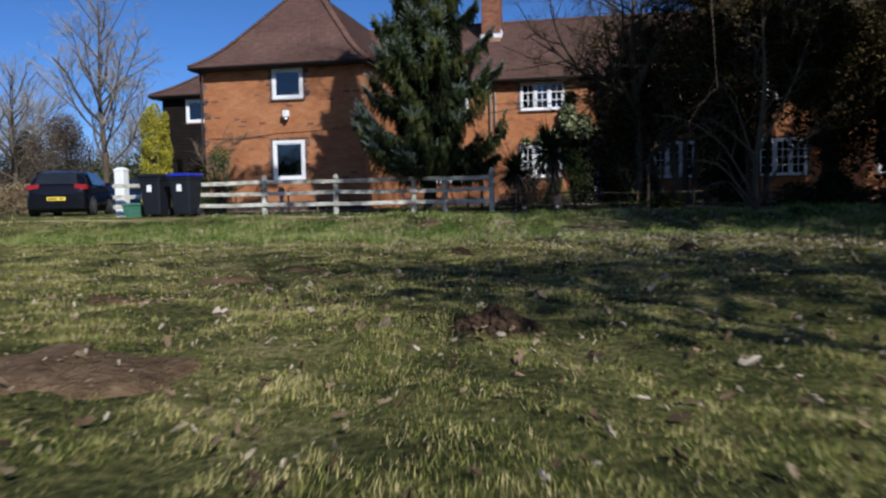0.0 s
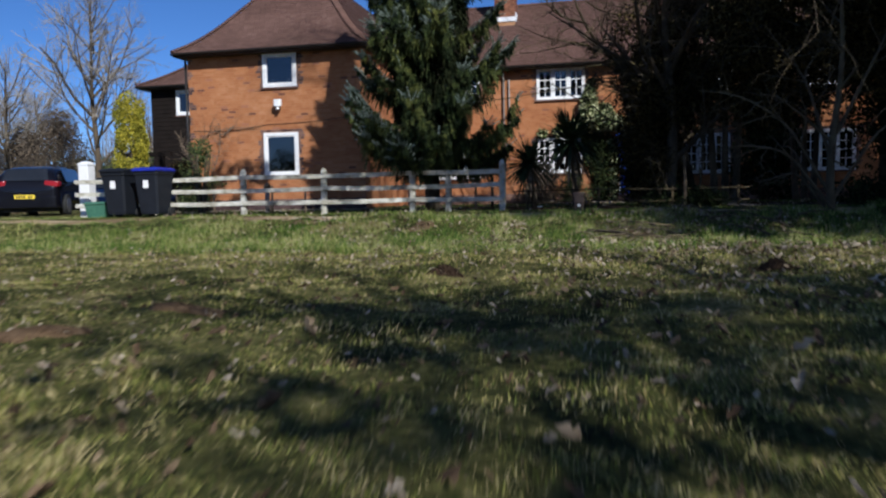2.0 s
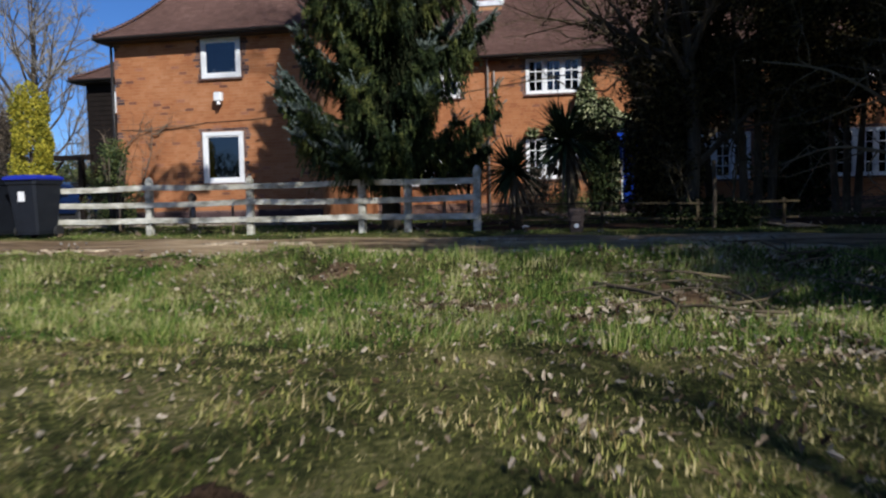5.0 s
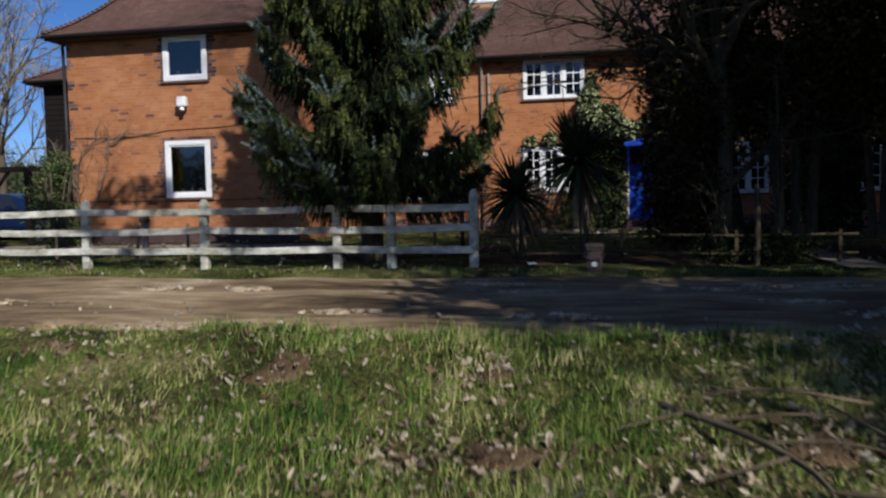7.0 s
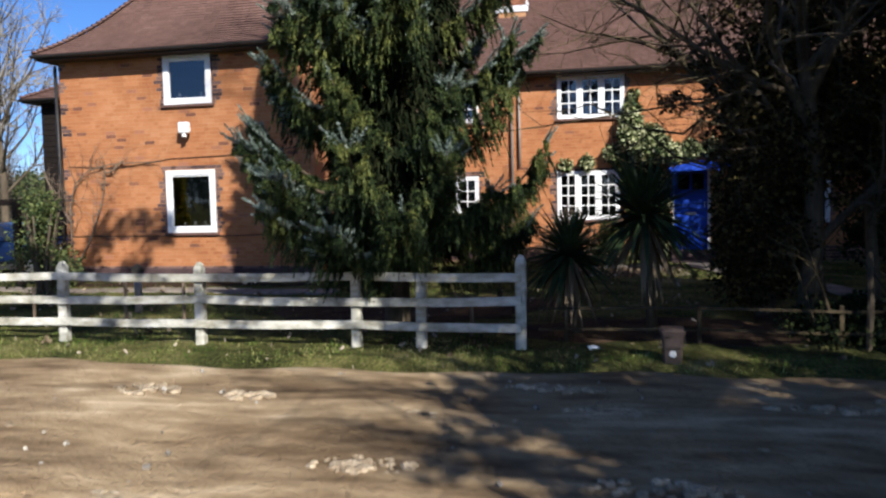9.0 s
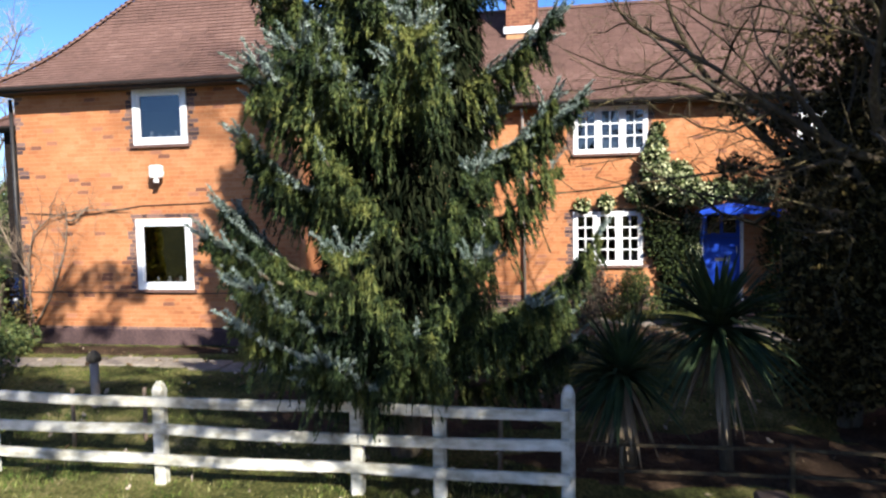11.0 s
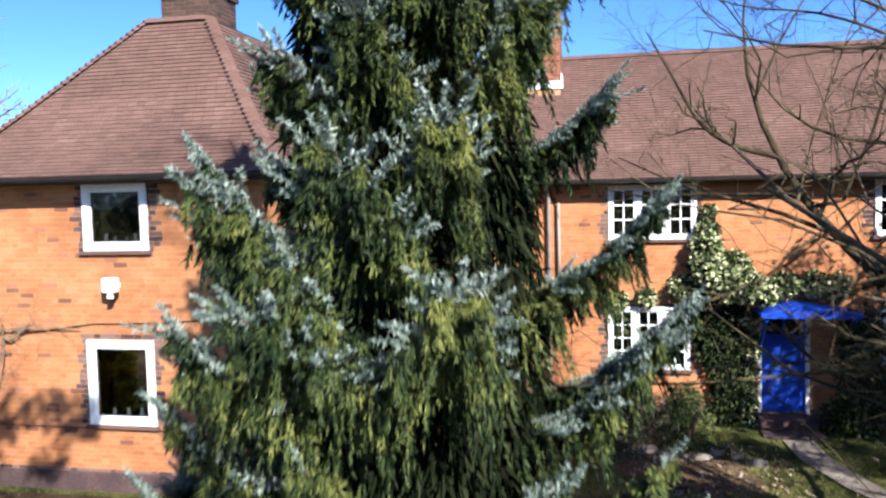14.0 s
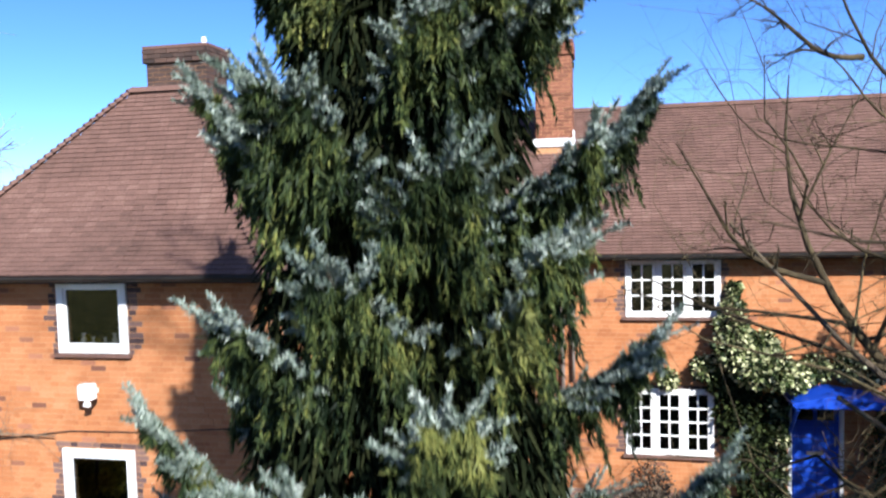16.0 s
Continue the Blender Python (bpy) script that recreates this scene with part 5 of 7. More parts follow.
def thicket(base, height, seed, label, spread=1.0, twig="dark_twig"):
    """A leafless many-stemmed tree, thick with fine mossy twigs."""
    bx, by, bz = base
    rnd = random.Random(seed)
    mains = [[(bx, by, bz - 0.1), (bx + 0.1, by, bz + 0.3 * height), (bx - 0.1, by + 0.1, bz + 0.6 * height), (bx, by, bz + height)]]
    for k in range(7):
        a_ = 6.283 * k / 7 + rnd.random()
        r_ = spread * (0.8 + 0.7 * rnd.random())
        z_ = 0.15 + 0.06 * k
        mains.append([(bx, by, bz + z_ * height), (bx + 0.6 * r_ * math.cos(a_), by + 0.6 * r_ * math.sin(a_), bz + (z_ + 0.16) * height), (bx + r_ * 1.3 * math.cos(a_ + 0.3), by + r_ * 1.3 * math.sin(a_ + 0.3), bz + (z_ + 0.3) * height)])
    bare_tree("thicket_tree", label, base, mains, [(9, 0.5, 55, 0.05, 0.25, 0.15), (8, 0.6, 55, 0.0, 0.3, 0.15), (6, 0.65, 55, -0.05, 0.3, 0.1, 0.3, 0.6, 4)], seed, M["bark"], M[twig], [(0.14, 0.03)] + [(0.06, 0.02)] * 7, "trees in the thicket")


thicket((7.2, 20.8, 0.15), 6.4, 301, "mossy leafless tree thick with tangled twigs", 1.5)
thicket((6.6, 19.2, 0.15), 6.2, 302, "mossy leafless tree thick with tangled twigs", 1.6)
thicket((0.95, 20.0, 0.15), 6.2, 303, "twiggy leafless tree rising from the dark evergreen", 1.1, "moss_twig")


# evergreens added off to the side or hidden, only to throw shade
def leafy_tree(base, height, radius, seed, leaves, leaf=0.26):
    bx, by, bz = base
    rs_ = np.random.RandomState(seed)
    ob = thing("evergreen_tree", base, "tall evergreen tree added for the shade it throws", "tree", "evergreen trees by the track")
    part("trunk", Geo().tube([(bx, by, bz - 0.1), (bx, by, bz + height * 0.5), (bx + 0.1, by, bz + height * 0.9)], [0.25, 0.16, 0.04], 9), M["bark"], ob, smooth=True)
    c_, r_ = lobes(rs_, (bx, by, bz + height * 0.15), radius, height * 0.85, 60, 0.7)
    part("crown", soup("crown", leaf_cloud(rs_, c_, r_, leaves, leaf, 0.5), M["ivy_dark"], 4), M["ivy_dark"], ob)


SUNNY = [(1.3, 25.3, 0.2), (0.9, 24.9, 0.2), (0.2, 25.2, 0.2), (-0.4, 25.7, 0.2), (-1.3, 26.0, 0.3)]


def overgrown(base, boxes, leaves, leaf, seed, label):
    """An overgrown evergreen: lobes spread through the given boxes, with gaps that let the sun through to the path."""
    rs_ = np.random.RandomState(seed)
    ob = thing("overgrown_evergreen", base, label, "bush")
    c_, r_ = [], []
    for x0, x1, y0, y1, z0, z1, n_, s_ in boxes:
        for _ in range(n_):
            at = Vector((x0 + (x1 - x0) * rs_.rand(), y0 + (y1 - y0) * rs_.rand(), z0 + (z1 - z0) * rs_.rand()))
            q, tall = s_ * (0.6 + 0.7 * rs_.rand()), 0.8 + 0.5 * rs_.rand()
            if min((at - Vector(p)).cross(SUN_WAY).length for p in SUNNY) > q + 0.4:
                c_.append(tuple(at))
                r_.append((q, q, q * tall))
    P_ = np.stack([resample([(base[0] + 0.2 * k, base[1], base[2] - 0.1), (base[0] + 0.3 * k, base[1] + 0.1, base[2] + 2.0), (base[0] + 0.5 * k, base[1], base[2] + 4.5)], 7) for k in (-1, 0, 1)])
    for k in range(3):
        part("stem", tubes("stem", P_[k:k + 1], np.linspace(0.09, 0.03, 7)[None], 7, M["bark"]), M["bark"], ob)
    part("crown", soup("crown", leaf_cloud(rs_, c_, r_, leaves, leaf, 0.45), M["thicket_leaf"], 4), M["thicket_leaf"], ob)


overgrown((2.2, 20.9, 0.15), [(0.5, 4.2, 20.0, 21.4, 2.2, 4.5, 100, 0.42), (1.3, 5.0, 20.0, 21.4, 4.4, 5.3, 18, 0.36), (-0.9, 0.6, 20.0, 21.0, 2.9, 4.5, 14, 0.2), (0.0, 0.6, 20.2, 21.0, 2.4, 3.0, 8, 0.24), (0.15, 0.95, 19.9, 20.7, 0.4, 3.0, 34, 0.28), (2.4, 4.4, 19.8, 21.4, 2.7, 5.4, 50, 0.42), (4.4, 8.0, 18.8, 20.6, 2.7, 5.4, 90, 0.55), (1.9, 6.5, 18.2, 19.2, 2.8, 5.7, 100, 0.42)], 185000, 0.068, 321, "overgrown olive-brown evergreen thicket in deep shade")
# leaf boxes added behind the thicket so that the door wall falls in shade
overgrown((4.6, 24.4, 0.15), [(3.2, 6.2, 23.6, 25.4, 3.3, 6.3, 90, 0.42), (6.2, 8.6, 24.0, 25.4, 3.6, 6.0, 50, 0.5), (8.6, 12.4, 22.8, 24.8, 3.0, 6.0, 70, 0.6)], 50000, 0.09, 322, "evergreen growth added to shade the wall east of the door")
leafy_tree((8.3, 12.5, 0.15), 9.0, 2.0, 311, 8000)
leafy_tree((11.6, 12.8, 0.15), 10.0, 2.3, 312, 15000)
leafy_tree((12.5, 17.0, 0.15), 9.0, 2.3, 313, 17000)
leafy_tree((6.3, 23.5, 0.15), 6.6, 1.2, 316, 18000, 0.09)
leafy_tree((9.3, 22.3, 0.15), 6.4, 2.0, 314, 9000)
# bush added to keep the sun off the wall right of the door
shrub("holly_bush", "tall evergreen added to shade the front wall", (3.95, 26.3, 0.15), 0.75, 4.0, 60, 0.4, 14000, 0.11, M["ivy_dark"], 37, "bush")

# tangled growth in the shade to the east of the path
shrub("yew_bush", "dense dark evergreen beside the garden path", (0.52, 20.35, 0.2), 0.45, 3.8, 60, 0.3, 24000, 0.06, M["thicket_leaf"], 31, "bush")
# this bush stands out of view and is there for its shade
shrub("laurel_bush", "large unseen evergreen bush by the track, kept for its shade", (8.6, 20.0, 0.2), 2.0, 5.4, 80, 0.75, 16000, 0.14, M["ivy_dark"], 33, "bush")
shrub("undergrowth", "low dark undergrowth under the trees", (5.0, 18.3, 0.2), 1.8, 0.45, 50, 0.25, 14000, 0.06, M["ivy_dark"], 34, "bush", stems=9)
shrub("undergrowth", "low dark undergrowth beside the path", (1.2, 18.8, 0.2), 0.9, 0.32, 40, 0.18, 8000, 0.05, M["ivy_dark"], 35, "bush", stems=9)

# shrubs by the wing and the golden conifer
shrub("corner_shrub", "dark climbing shrub at the corner of the wing", (-12.6, 23.4, 0.2), 0.45, 1.6, 22, 0.22, 3200, 0.05, M["thicket_leaf"], 41, stems=9)
shrub("corner_shrub", "low leafy shrub below the wing wall", (-12.1, 22.95, 0.15), 0.4, 0.7, 18, 0.18, 3200, 0.05, M["shrub"], 43)
shrub("garden_shrub", "dark loose-leaved shrub standing in the front lawn", (-10.35, 20.6, 0.15), 0.45, 1.95, 30, 0.22, 3000, 0.055, M["shrub"], 44, stems=9)
gold = thing("golden_conifer", (-12.3, 20.6, 0.2), "columnar golden-yellow conifer with a split top", "tree")
rs = np.random.RandomState(42)
c, r = [], []
for k in range(70):
    hh = rs.rand()
    rad = 0.36 * math.sin(min(1.0, 0.35 + hh * 0.65) * math.pi * 0.95) ** 0.6 + 0.06
    split = 0.2 * (1 if rs.rand() < 0.5 else -1) * max(0, hh - 0.45)
    a = rs.rand() * 6.283
    c.append((-12.3 + split + rad * 0.75 * math.cos(a), 20.6 + rad * 0.75 * math.sin(a), 0.3 + 2.85 * hh))
    r.append((0.13, 0.13, 0.26))
part("trunk", Geo().tube([(-12.3, 20.6, 0.1), (-12.3, 20.6, 2.4)], [0.06, 0.02], 7), M["bark"], gold)
part("crown", soup("crown", leaf_cloud(rs, c, r, 26000, 0.05, 0.3, -0.6), M["gold"], 4), M["gold"], gold)


# cordylines
def cordyline(base, heads, seed, label):
    rs = np.random.RandomState(seed)
    ob = thing("cordyline", base, label, "plant", "cordylines in the front garden")
    for hx, hy, hz, reach, count in heads:
        part("stem", Geo().tube([(base[0], base[1], base[2] - 0.05), (0.5 * (base[0] + hx), 0.5 * (base[1] + hy), 0.5 * (base[2] + hz)), (hx, hy, hz)], [0.07, 0.055, 0.05], 8), M["bark"], ob, smooth=True)
        K = 7
        s = np.linspace(0, 1, K)
        for mat, n, lo, hi, name in ((M["sword"], count, -0.45, 1.3, "leaf"), (M["dry_leaf"], count // 5, -1.4, -0.7, "dry_leaf")):
            az, el = rs.rand(n) * 6.283, lo + (hi - lo) * rs.rand(n)
            L = reach * (0.75 + 0.4 * rs.rand(n))
            d = np.stack([np.cos(az) * np.cos(el), np.sin(az) * np.cos(el), np.sin(el)], 1)
            lat = np.stack([-np.sin(az), np.cos(az), 0 * az], 1)
            c = np.array([hx, hy, hz]) + L[:, None, None] * (d[:, None, :] * s[None, :, None] + np.array([0, 0, -1]) * (0.32 * (s ** 2.2)[None, :, None] * np.cos(el)[:, None, None]))
            w = 0.03 * np.array([0.7, 1.0, 1.0, 0.9, 0.72, 0.45, 0.05])[None, :, None]
            nrm = unit(np.cross(d, lat))[:, None, :]
            left, mid, right = c - lat[:, None, :] * w + nrm * w * 0.35, c, c + lat[:, None, :] * w + nrm * w * 0.35
            v = np.stack([left, mid, right], 2)
            k, j = np.meshgrid(np.arange(K - 1), np.arange(2), indexing="ij")
            q = k * 3 + j
            faces = np.stack([q, q + 1, q + 4, q + 3], -1).reshape(-1, 4)
            for one in range(n):
                part(name, indexed(name, v[one].reshape(-1, 3), faces, mat), mat, ob)


cordyline((-0.95, 18.75, 0.2), [(-1.05, 18.68, 1.55, 0.85, 190)], 52, "tall cordyline with a broad spiky head of arching sword leaves")
cordyline((-1.8, 18.75, 0.2), [(-1.88, 18.65, 1.12, 0.72, 150)], 53, "low cordyline with spiky leaves beside the fence end")

# variegated climber over the porch and up to the window
ivy = thing("climber", (-0.75, 28.55, 0.1), "variegated climber with cream and green leaves round the blue door", "climber")
rs = np.random.RandomState(61)
pale = [(-0.2, 0.35, 0.1, 0.14), (-0.2, 0.65, 0.11, 0.14), (-0.2, 0.95, 0.11, 0.14), (-0.2, 1.25, 0.12, 0.14), (-0.2, 1.55, 0.12, 0.14), (-0.2, 1.85, 0.12, 0.16), (-0.25, 2.15, 0.14, 0.2), (-0.7, 2.85, 0.32, 0.5), (-0.95, 3.1, 0.32, 0.4), (-0.98, 3.45, 0.26, 0.28),
        (-0.95, 3.8, 0.18, 0.16), (-0.92, 4.1, 0.11, 0.12), (-0.35, 2.8, 0.3, 0.55), (-0.05, 2.7, 0.22, 0.5), (0.35, 2.8, 0.2, 0.22), (0.8, 2.8, 0.22, 0.16), (1.2, 2.75, 0.22, 0.18), (-0.5, 3.15, 0.24, 0.24), (-1.4, 2.75, 0.2, 0.2), (-2.0, 2.55, 0.16, 0.15), (-2.5, 2.5, 0.14, 0.12)]
# lobes given only dark leaves, as painted shade low inside the climber
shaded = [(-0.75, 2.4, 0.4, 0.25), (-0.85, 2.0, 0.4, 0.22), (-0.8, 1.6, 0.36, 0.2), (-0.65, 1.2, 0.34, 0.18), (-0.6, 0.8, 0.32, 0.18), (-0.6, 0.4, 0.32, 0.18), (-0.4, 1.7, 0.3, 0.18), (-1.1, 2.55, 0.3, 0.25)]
path = pale + shaded
c = [(x, 28.7 - d * 0.7, z) for x, z, s_, d in path]
r = [(s_, d, s_) for x, z, s_, d in path]
part("stems", tubes("stems", np.stack([resample([(-0.5, 28.6, 0.1), (-0.45, 28.6, 1.4), (-0.8, 28.6, 2.6), (-0.95, 28.6, 4.0)], 9), resample([(-0.35, 28.6, 0.1), (-0.3, 28.6, 1.6), (0.1, 28.55, 2.7), (1.2, 28.6, 2.75)], 9)]), np.linspace(0.03, 0.01, 9)[None].repeat(2, 0), 6, M["bark"]), M["bark"], ivy)
part("foliage", soup("foliage", leaf_cloud(rs, c[:len(pale)], r[:len(pale)], 8500, 0.08, 0.25, 0.5), M["ivy_pale"], 4), M["ivy_pale"], ivy)
# dark leaf colour behind the pale leaves stands for shade within
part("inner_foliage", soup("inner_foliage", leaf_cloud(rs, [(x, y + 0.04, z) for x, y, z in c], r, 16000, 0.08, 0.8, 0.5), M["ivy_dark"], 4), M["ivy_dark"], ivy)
shrub("porch_bush", "dark shrub beside the blue door", (1.5, 28.2, 0.1), 0.5, 2.1, 30, 0.3, 11000, 0.05, M["ivy_dark"], 62)
shrub("rockery_bush", "loose brown twiggy bush in the rockery below the window", (-2.35, 27.3, 0.15), 0.75, 1.15, 34, 0.24, 9000, 0.045, M["scrub"], 63, stems=9, group="bushes in the rockery")
shrub("rockery_bush", "loose green and brown bush in the rockery below the window", (-1.45, 27.5, 0.15), 0.55, 0.95, 26, 0.22, 6000, 0.045, M["shrub"], 64, stems=7, group="bushes in the rockery")

# bare climber trained on the wing
vine = thing("wall_climber", (-12.2, 24.02, 0.2), "bare brown stems of a climber trained along the brick wing", "climber")
vy = 24.02
vines = [[(-12.45, vy, 0.1), (-12.4, vy, 1.2), (-12.5, vy - 0.05, 2.3), (-12.2, vy, 2.68), (-11.6, vy, 2.62), (-10.9, vy, 2.7), (-10.3, vy, 2.66)],
         [(-12.4, vy, 0.5), (-11.9, vy, 1.2), (-11.75, vy, 1.8), (-11.55, vy, 2.1), (-11.6, vy, 2.7)], [(-11.6, vy, 2.5), (-11.45, vy - 0.03, 2.45), (-11.15, vy, 2.72)],
         [(-12.4, vy, 1.4), (-12.7, vy - 0.1, 2.0), (-12.9, vy - 0.15, 2.5)]]
VP = np.stack([resample(v_, 9) for v_ in vines])
VR = np.linspace(0.022, 0.009, 9)[None].repeat(4, 0)
for k in range(4):
    part("stem", tubes("stem", VP[k:k + 1], VR[k:k + 1], 6, M["timber"]), M["timber"], vine)
VP2, VR2 = sprout(np.random.RandomState(66), VP, VR, 40, 0.28, 55, 0.1, 0.35, 0.2)
VP2[..., 1] = np.minimum(VP2[..., 1], vy - 0.0) * 0.4 + 0.6 * vy
part("branchwork", tubes("branchwork", VP2, VR2 * 0.7, 4, M["timber"]), M["timber"], vine, kind="stuff")

# rockery stones below the front window
rnd = random.Random(67)
for k in range(7):
    x, y, s_ = -2.1 + 0.26 * k + 0.1 * rnd.random(), 26.5 + 0.6 * rnd.random(), 0.09 + 0.11 * rnd.random()
    g = Geo()
    rings = []
    for f, w_ in ((-0.5, 0.9), (0.0, 1.0), (0.3, 0.8), (0.45, 0.4)):
        rings.append([(x + s_ * w_ * (1 + 0.3 * (rnd.random() - 0.5)) * math.cos(6.283 * q / 9), y + 0.8 * s_ * w_ * (1 + 0.3 * (rnd.random() - 0.5)) * math.sin(6.283 * q / 9), gz(x, y) + s_ * f) for q in range(9)])
    single("rockery_stone", g.loft(rings), M["paving"], "rough pale stone in the rockery", "stone", "rockery stones", smooth=True)

# far trees, hedge and woods to the west
def far_tree(name, base, height, width, seed, r0=0.17):
    bx, by, bz = base
    mains = [[(bx, by, bz), (bx + 0.15, by, bz + height * 0.25), (bx - 0.1, by, bz + height * 0.5), (bx + 0.1, by, bz + height * 0.97)]]
    rsm = random.Random(seed)
    for k in range(12):
        a, f = 2.4 * k + rsm.random(), 0.2 + 0.04 * k
        wide = width * (0.75 + 0.3 * rsm.random()) * math.sqrt(max(0.1, 1 - ((f + 0.1 - 0.45) / 0.6) ** 2))
        mains.append([(bx, by, bz + f * height), (bx + 0.5 * wide * math.cos(a), by + 0.5 * wide * math.sin(a), bz + (f + 0.13) * height), (bx + 0.85 * wide * math.cos(a), by + 0.85 * wide * math.sin(a), bz + min(0.97, f + 0.36) * height)])
    return bare_tree(name, "tall leafless tree with a rounded crown of fine grey twigs", (bx, by, bz), mains, [(9, 0.42, 45, 0.25, 0.14, 0.25, 0.45, 0.75), (7, 0.5, 45, 0.15, 0.16, 0.2, 0.5, 0.8, 4), (4, 0.52, 42, 0.1, 0.16, 0.2, 0.5, 0.8, 3)], seed, M["bark"], M["pale_bark"], [(r0, 0.02)] + [(r0 * 0.36, 0.012)] * 12, "far leafless trees")


first = far_tree("leafless_tree", (-23.7, 35.0, 0.1), 10.2, 2.9, 71)
second = far_tree("leafless_tree", (-34.5, 42.0, 0.1), 8.6, 4.4, 72)
for src, x, y, turn in ((second, -44.0, 52.0, 80), (first, -52.0, 66.0, 40), (second, -38.0, 62.0, 200), (first, -30.0, 64.0, 130)):
    copy_thing(src, pose(x, y, 0.0, 0, 0, turn))
rs = np.random.RandomState(81)
c, r = [], []
for k in range(60):
    x = -75 + 1.0 * k
    c.append((x, 62 + 3 * rs.randn(), 1.6 + 1.2 * rs.rand()))
    r.append((1.6, 1.4, 1.6 + 0.8 * rs.rand()))
single("far_hedge", soup("far_hedge", leaf_cloud(rs, c, r, 30000, 0.35, 0.3), M["far_hedge"], 4), M["far_hedge"], "dark green hedge line far behind the car", "hedge", kind="stuff")
c = [(-31 + 0.3 * k, 26.4 + 0.25 * rs.randn(), 0.3 + 0.95 * rs.rand()) for k in range(38) for _ in range(3)]
r = [(0.4, 0.4, 0.3)] * len(c)
single("beech_hedge", soup("beech_hedge", leaf_cloud(rs, c, r, 26000, 0.075, 0.3), M["beech"], 4), M["beech"], "clipped tan beech hedge holding its dead leaves, beyond the car", "hedge")
shrub("scrub_bush", "brown leafless scrub far behind the car", (-29.5, 40.0, 0.1), 3.0, 5.2, 60, 0.7, 16000, 0.09, M["scrub"], 82, stems=9)
shrub("scrub_bush", "brown leafless scrub far behind the car", (-36.0, 45.0, 0.1), 3.4, 5.0, 60, 0.8, 16000, 0.1, M["scrub"], 83, stems=9)
n = 6000
px, py = -110 + 125 * rs.rand(n), 85 + 40 * rs.rand(n)
hgt = 4.0 + 8.0 * rs.rand(n) * (0.6 + 0.4 * np.sin(px * 0.11 + 1.0))
K = 4
s = np.linspace(0, 1, K)
lean = rs.randn(n, 2) * 0.18
P = np.stack([px[:, None] + lean[:, :1] * hgt[:, None] * s ** 1.5, py[:, None] + lean[:, 1:] * hgt[:, None] * s ** 1.5, hgt[:, None] * s[None]], -1)
single("far_woods", tubes("far_woods", P, (0.08 + 0 * hgt)[:, None] * (1 - 0.7 * s)[None], 3, M["far_wood"]), M["far_wood"], "brown leafless woods on the skyline", "woods", kind="stuff")

# an unseen belt of trees far south, added for the windows to reflect
c = [(-110 + 1.9 * k, -62 + 4 * rs.randn(), 1.2 + 5.0 * rs.rand()) for k in range(90) for _ in range(2)]
r = [(2.2, 1.8, 1.7)] * len(c)
single("far_belt", soup("far_belt", leaf_cloud(rs, c, r, 24000, 0.7, 0.4), M["far_hedge"], 4), M["far_hedge"], "unseen dark belt of trees added far behind the lawn", "woods", kind="stuff")

# trees out of view beside the lawn, added to throw the long shade
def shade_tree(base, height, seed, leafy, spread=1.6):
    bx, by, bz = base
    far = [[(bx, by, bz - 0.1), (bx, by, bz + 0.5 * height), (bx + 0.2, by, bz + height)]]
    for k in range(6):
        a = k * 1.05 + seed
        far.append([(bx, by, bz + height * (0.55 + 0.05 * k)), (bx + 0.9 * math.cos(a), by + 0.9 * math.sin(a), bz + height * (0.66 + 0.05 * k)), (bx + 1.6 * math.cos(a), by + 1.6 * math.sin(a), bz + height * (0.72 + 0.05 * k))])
    t = bare_tree("lawn_tree", "tall unseen tree placed beside the lawn to cast shade", base, far, [(8, 0.5, 45, 0.1, 0.15, 0.3), (6, 0.5, 45, 0.1, 0.2, 0.2, 0.25, 0.6, 4), (4, 0.5, 45, 0, 0.2, 0.2, 0.25, 0.6, 3)], seed, M["bark"], M["twig"], [(0.13, 0.03)] + [(0.06, 0.02)] * 6, "trees beside the lawn")
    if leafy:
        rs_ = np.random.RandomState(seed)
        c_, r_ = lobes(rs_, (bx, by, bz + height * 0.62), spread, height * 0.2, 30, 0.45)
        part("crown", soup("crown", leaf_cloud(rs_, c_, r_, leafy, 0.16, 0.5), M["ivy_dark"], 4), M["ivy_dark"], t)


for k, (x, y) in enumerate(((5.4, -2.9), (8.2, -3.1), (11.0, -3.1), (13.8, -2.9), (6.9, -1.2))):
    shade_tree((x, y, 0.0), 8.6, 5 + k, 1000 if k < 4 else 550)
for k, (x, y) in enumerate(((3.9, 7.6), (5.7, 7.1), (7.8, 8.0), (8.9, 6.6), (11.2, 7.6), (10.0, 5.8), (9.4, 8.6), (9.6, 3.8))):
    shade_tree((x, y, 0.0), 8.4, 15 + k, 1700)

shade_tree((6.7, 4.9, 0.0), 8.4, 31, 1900)

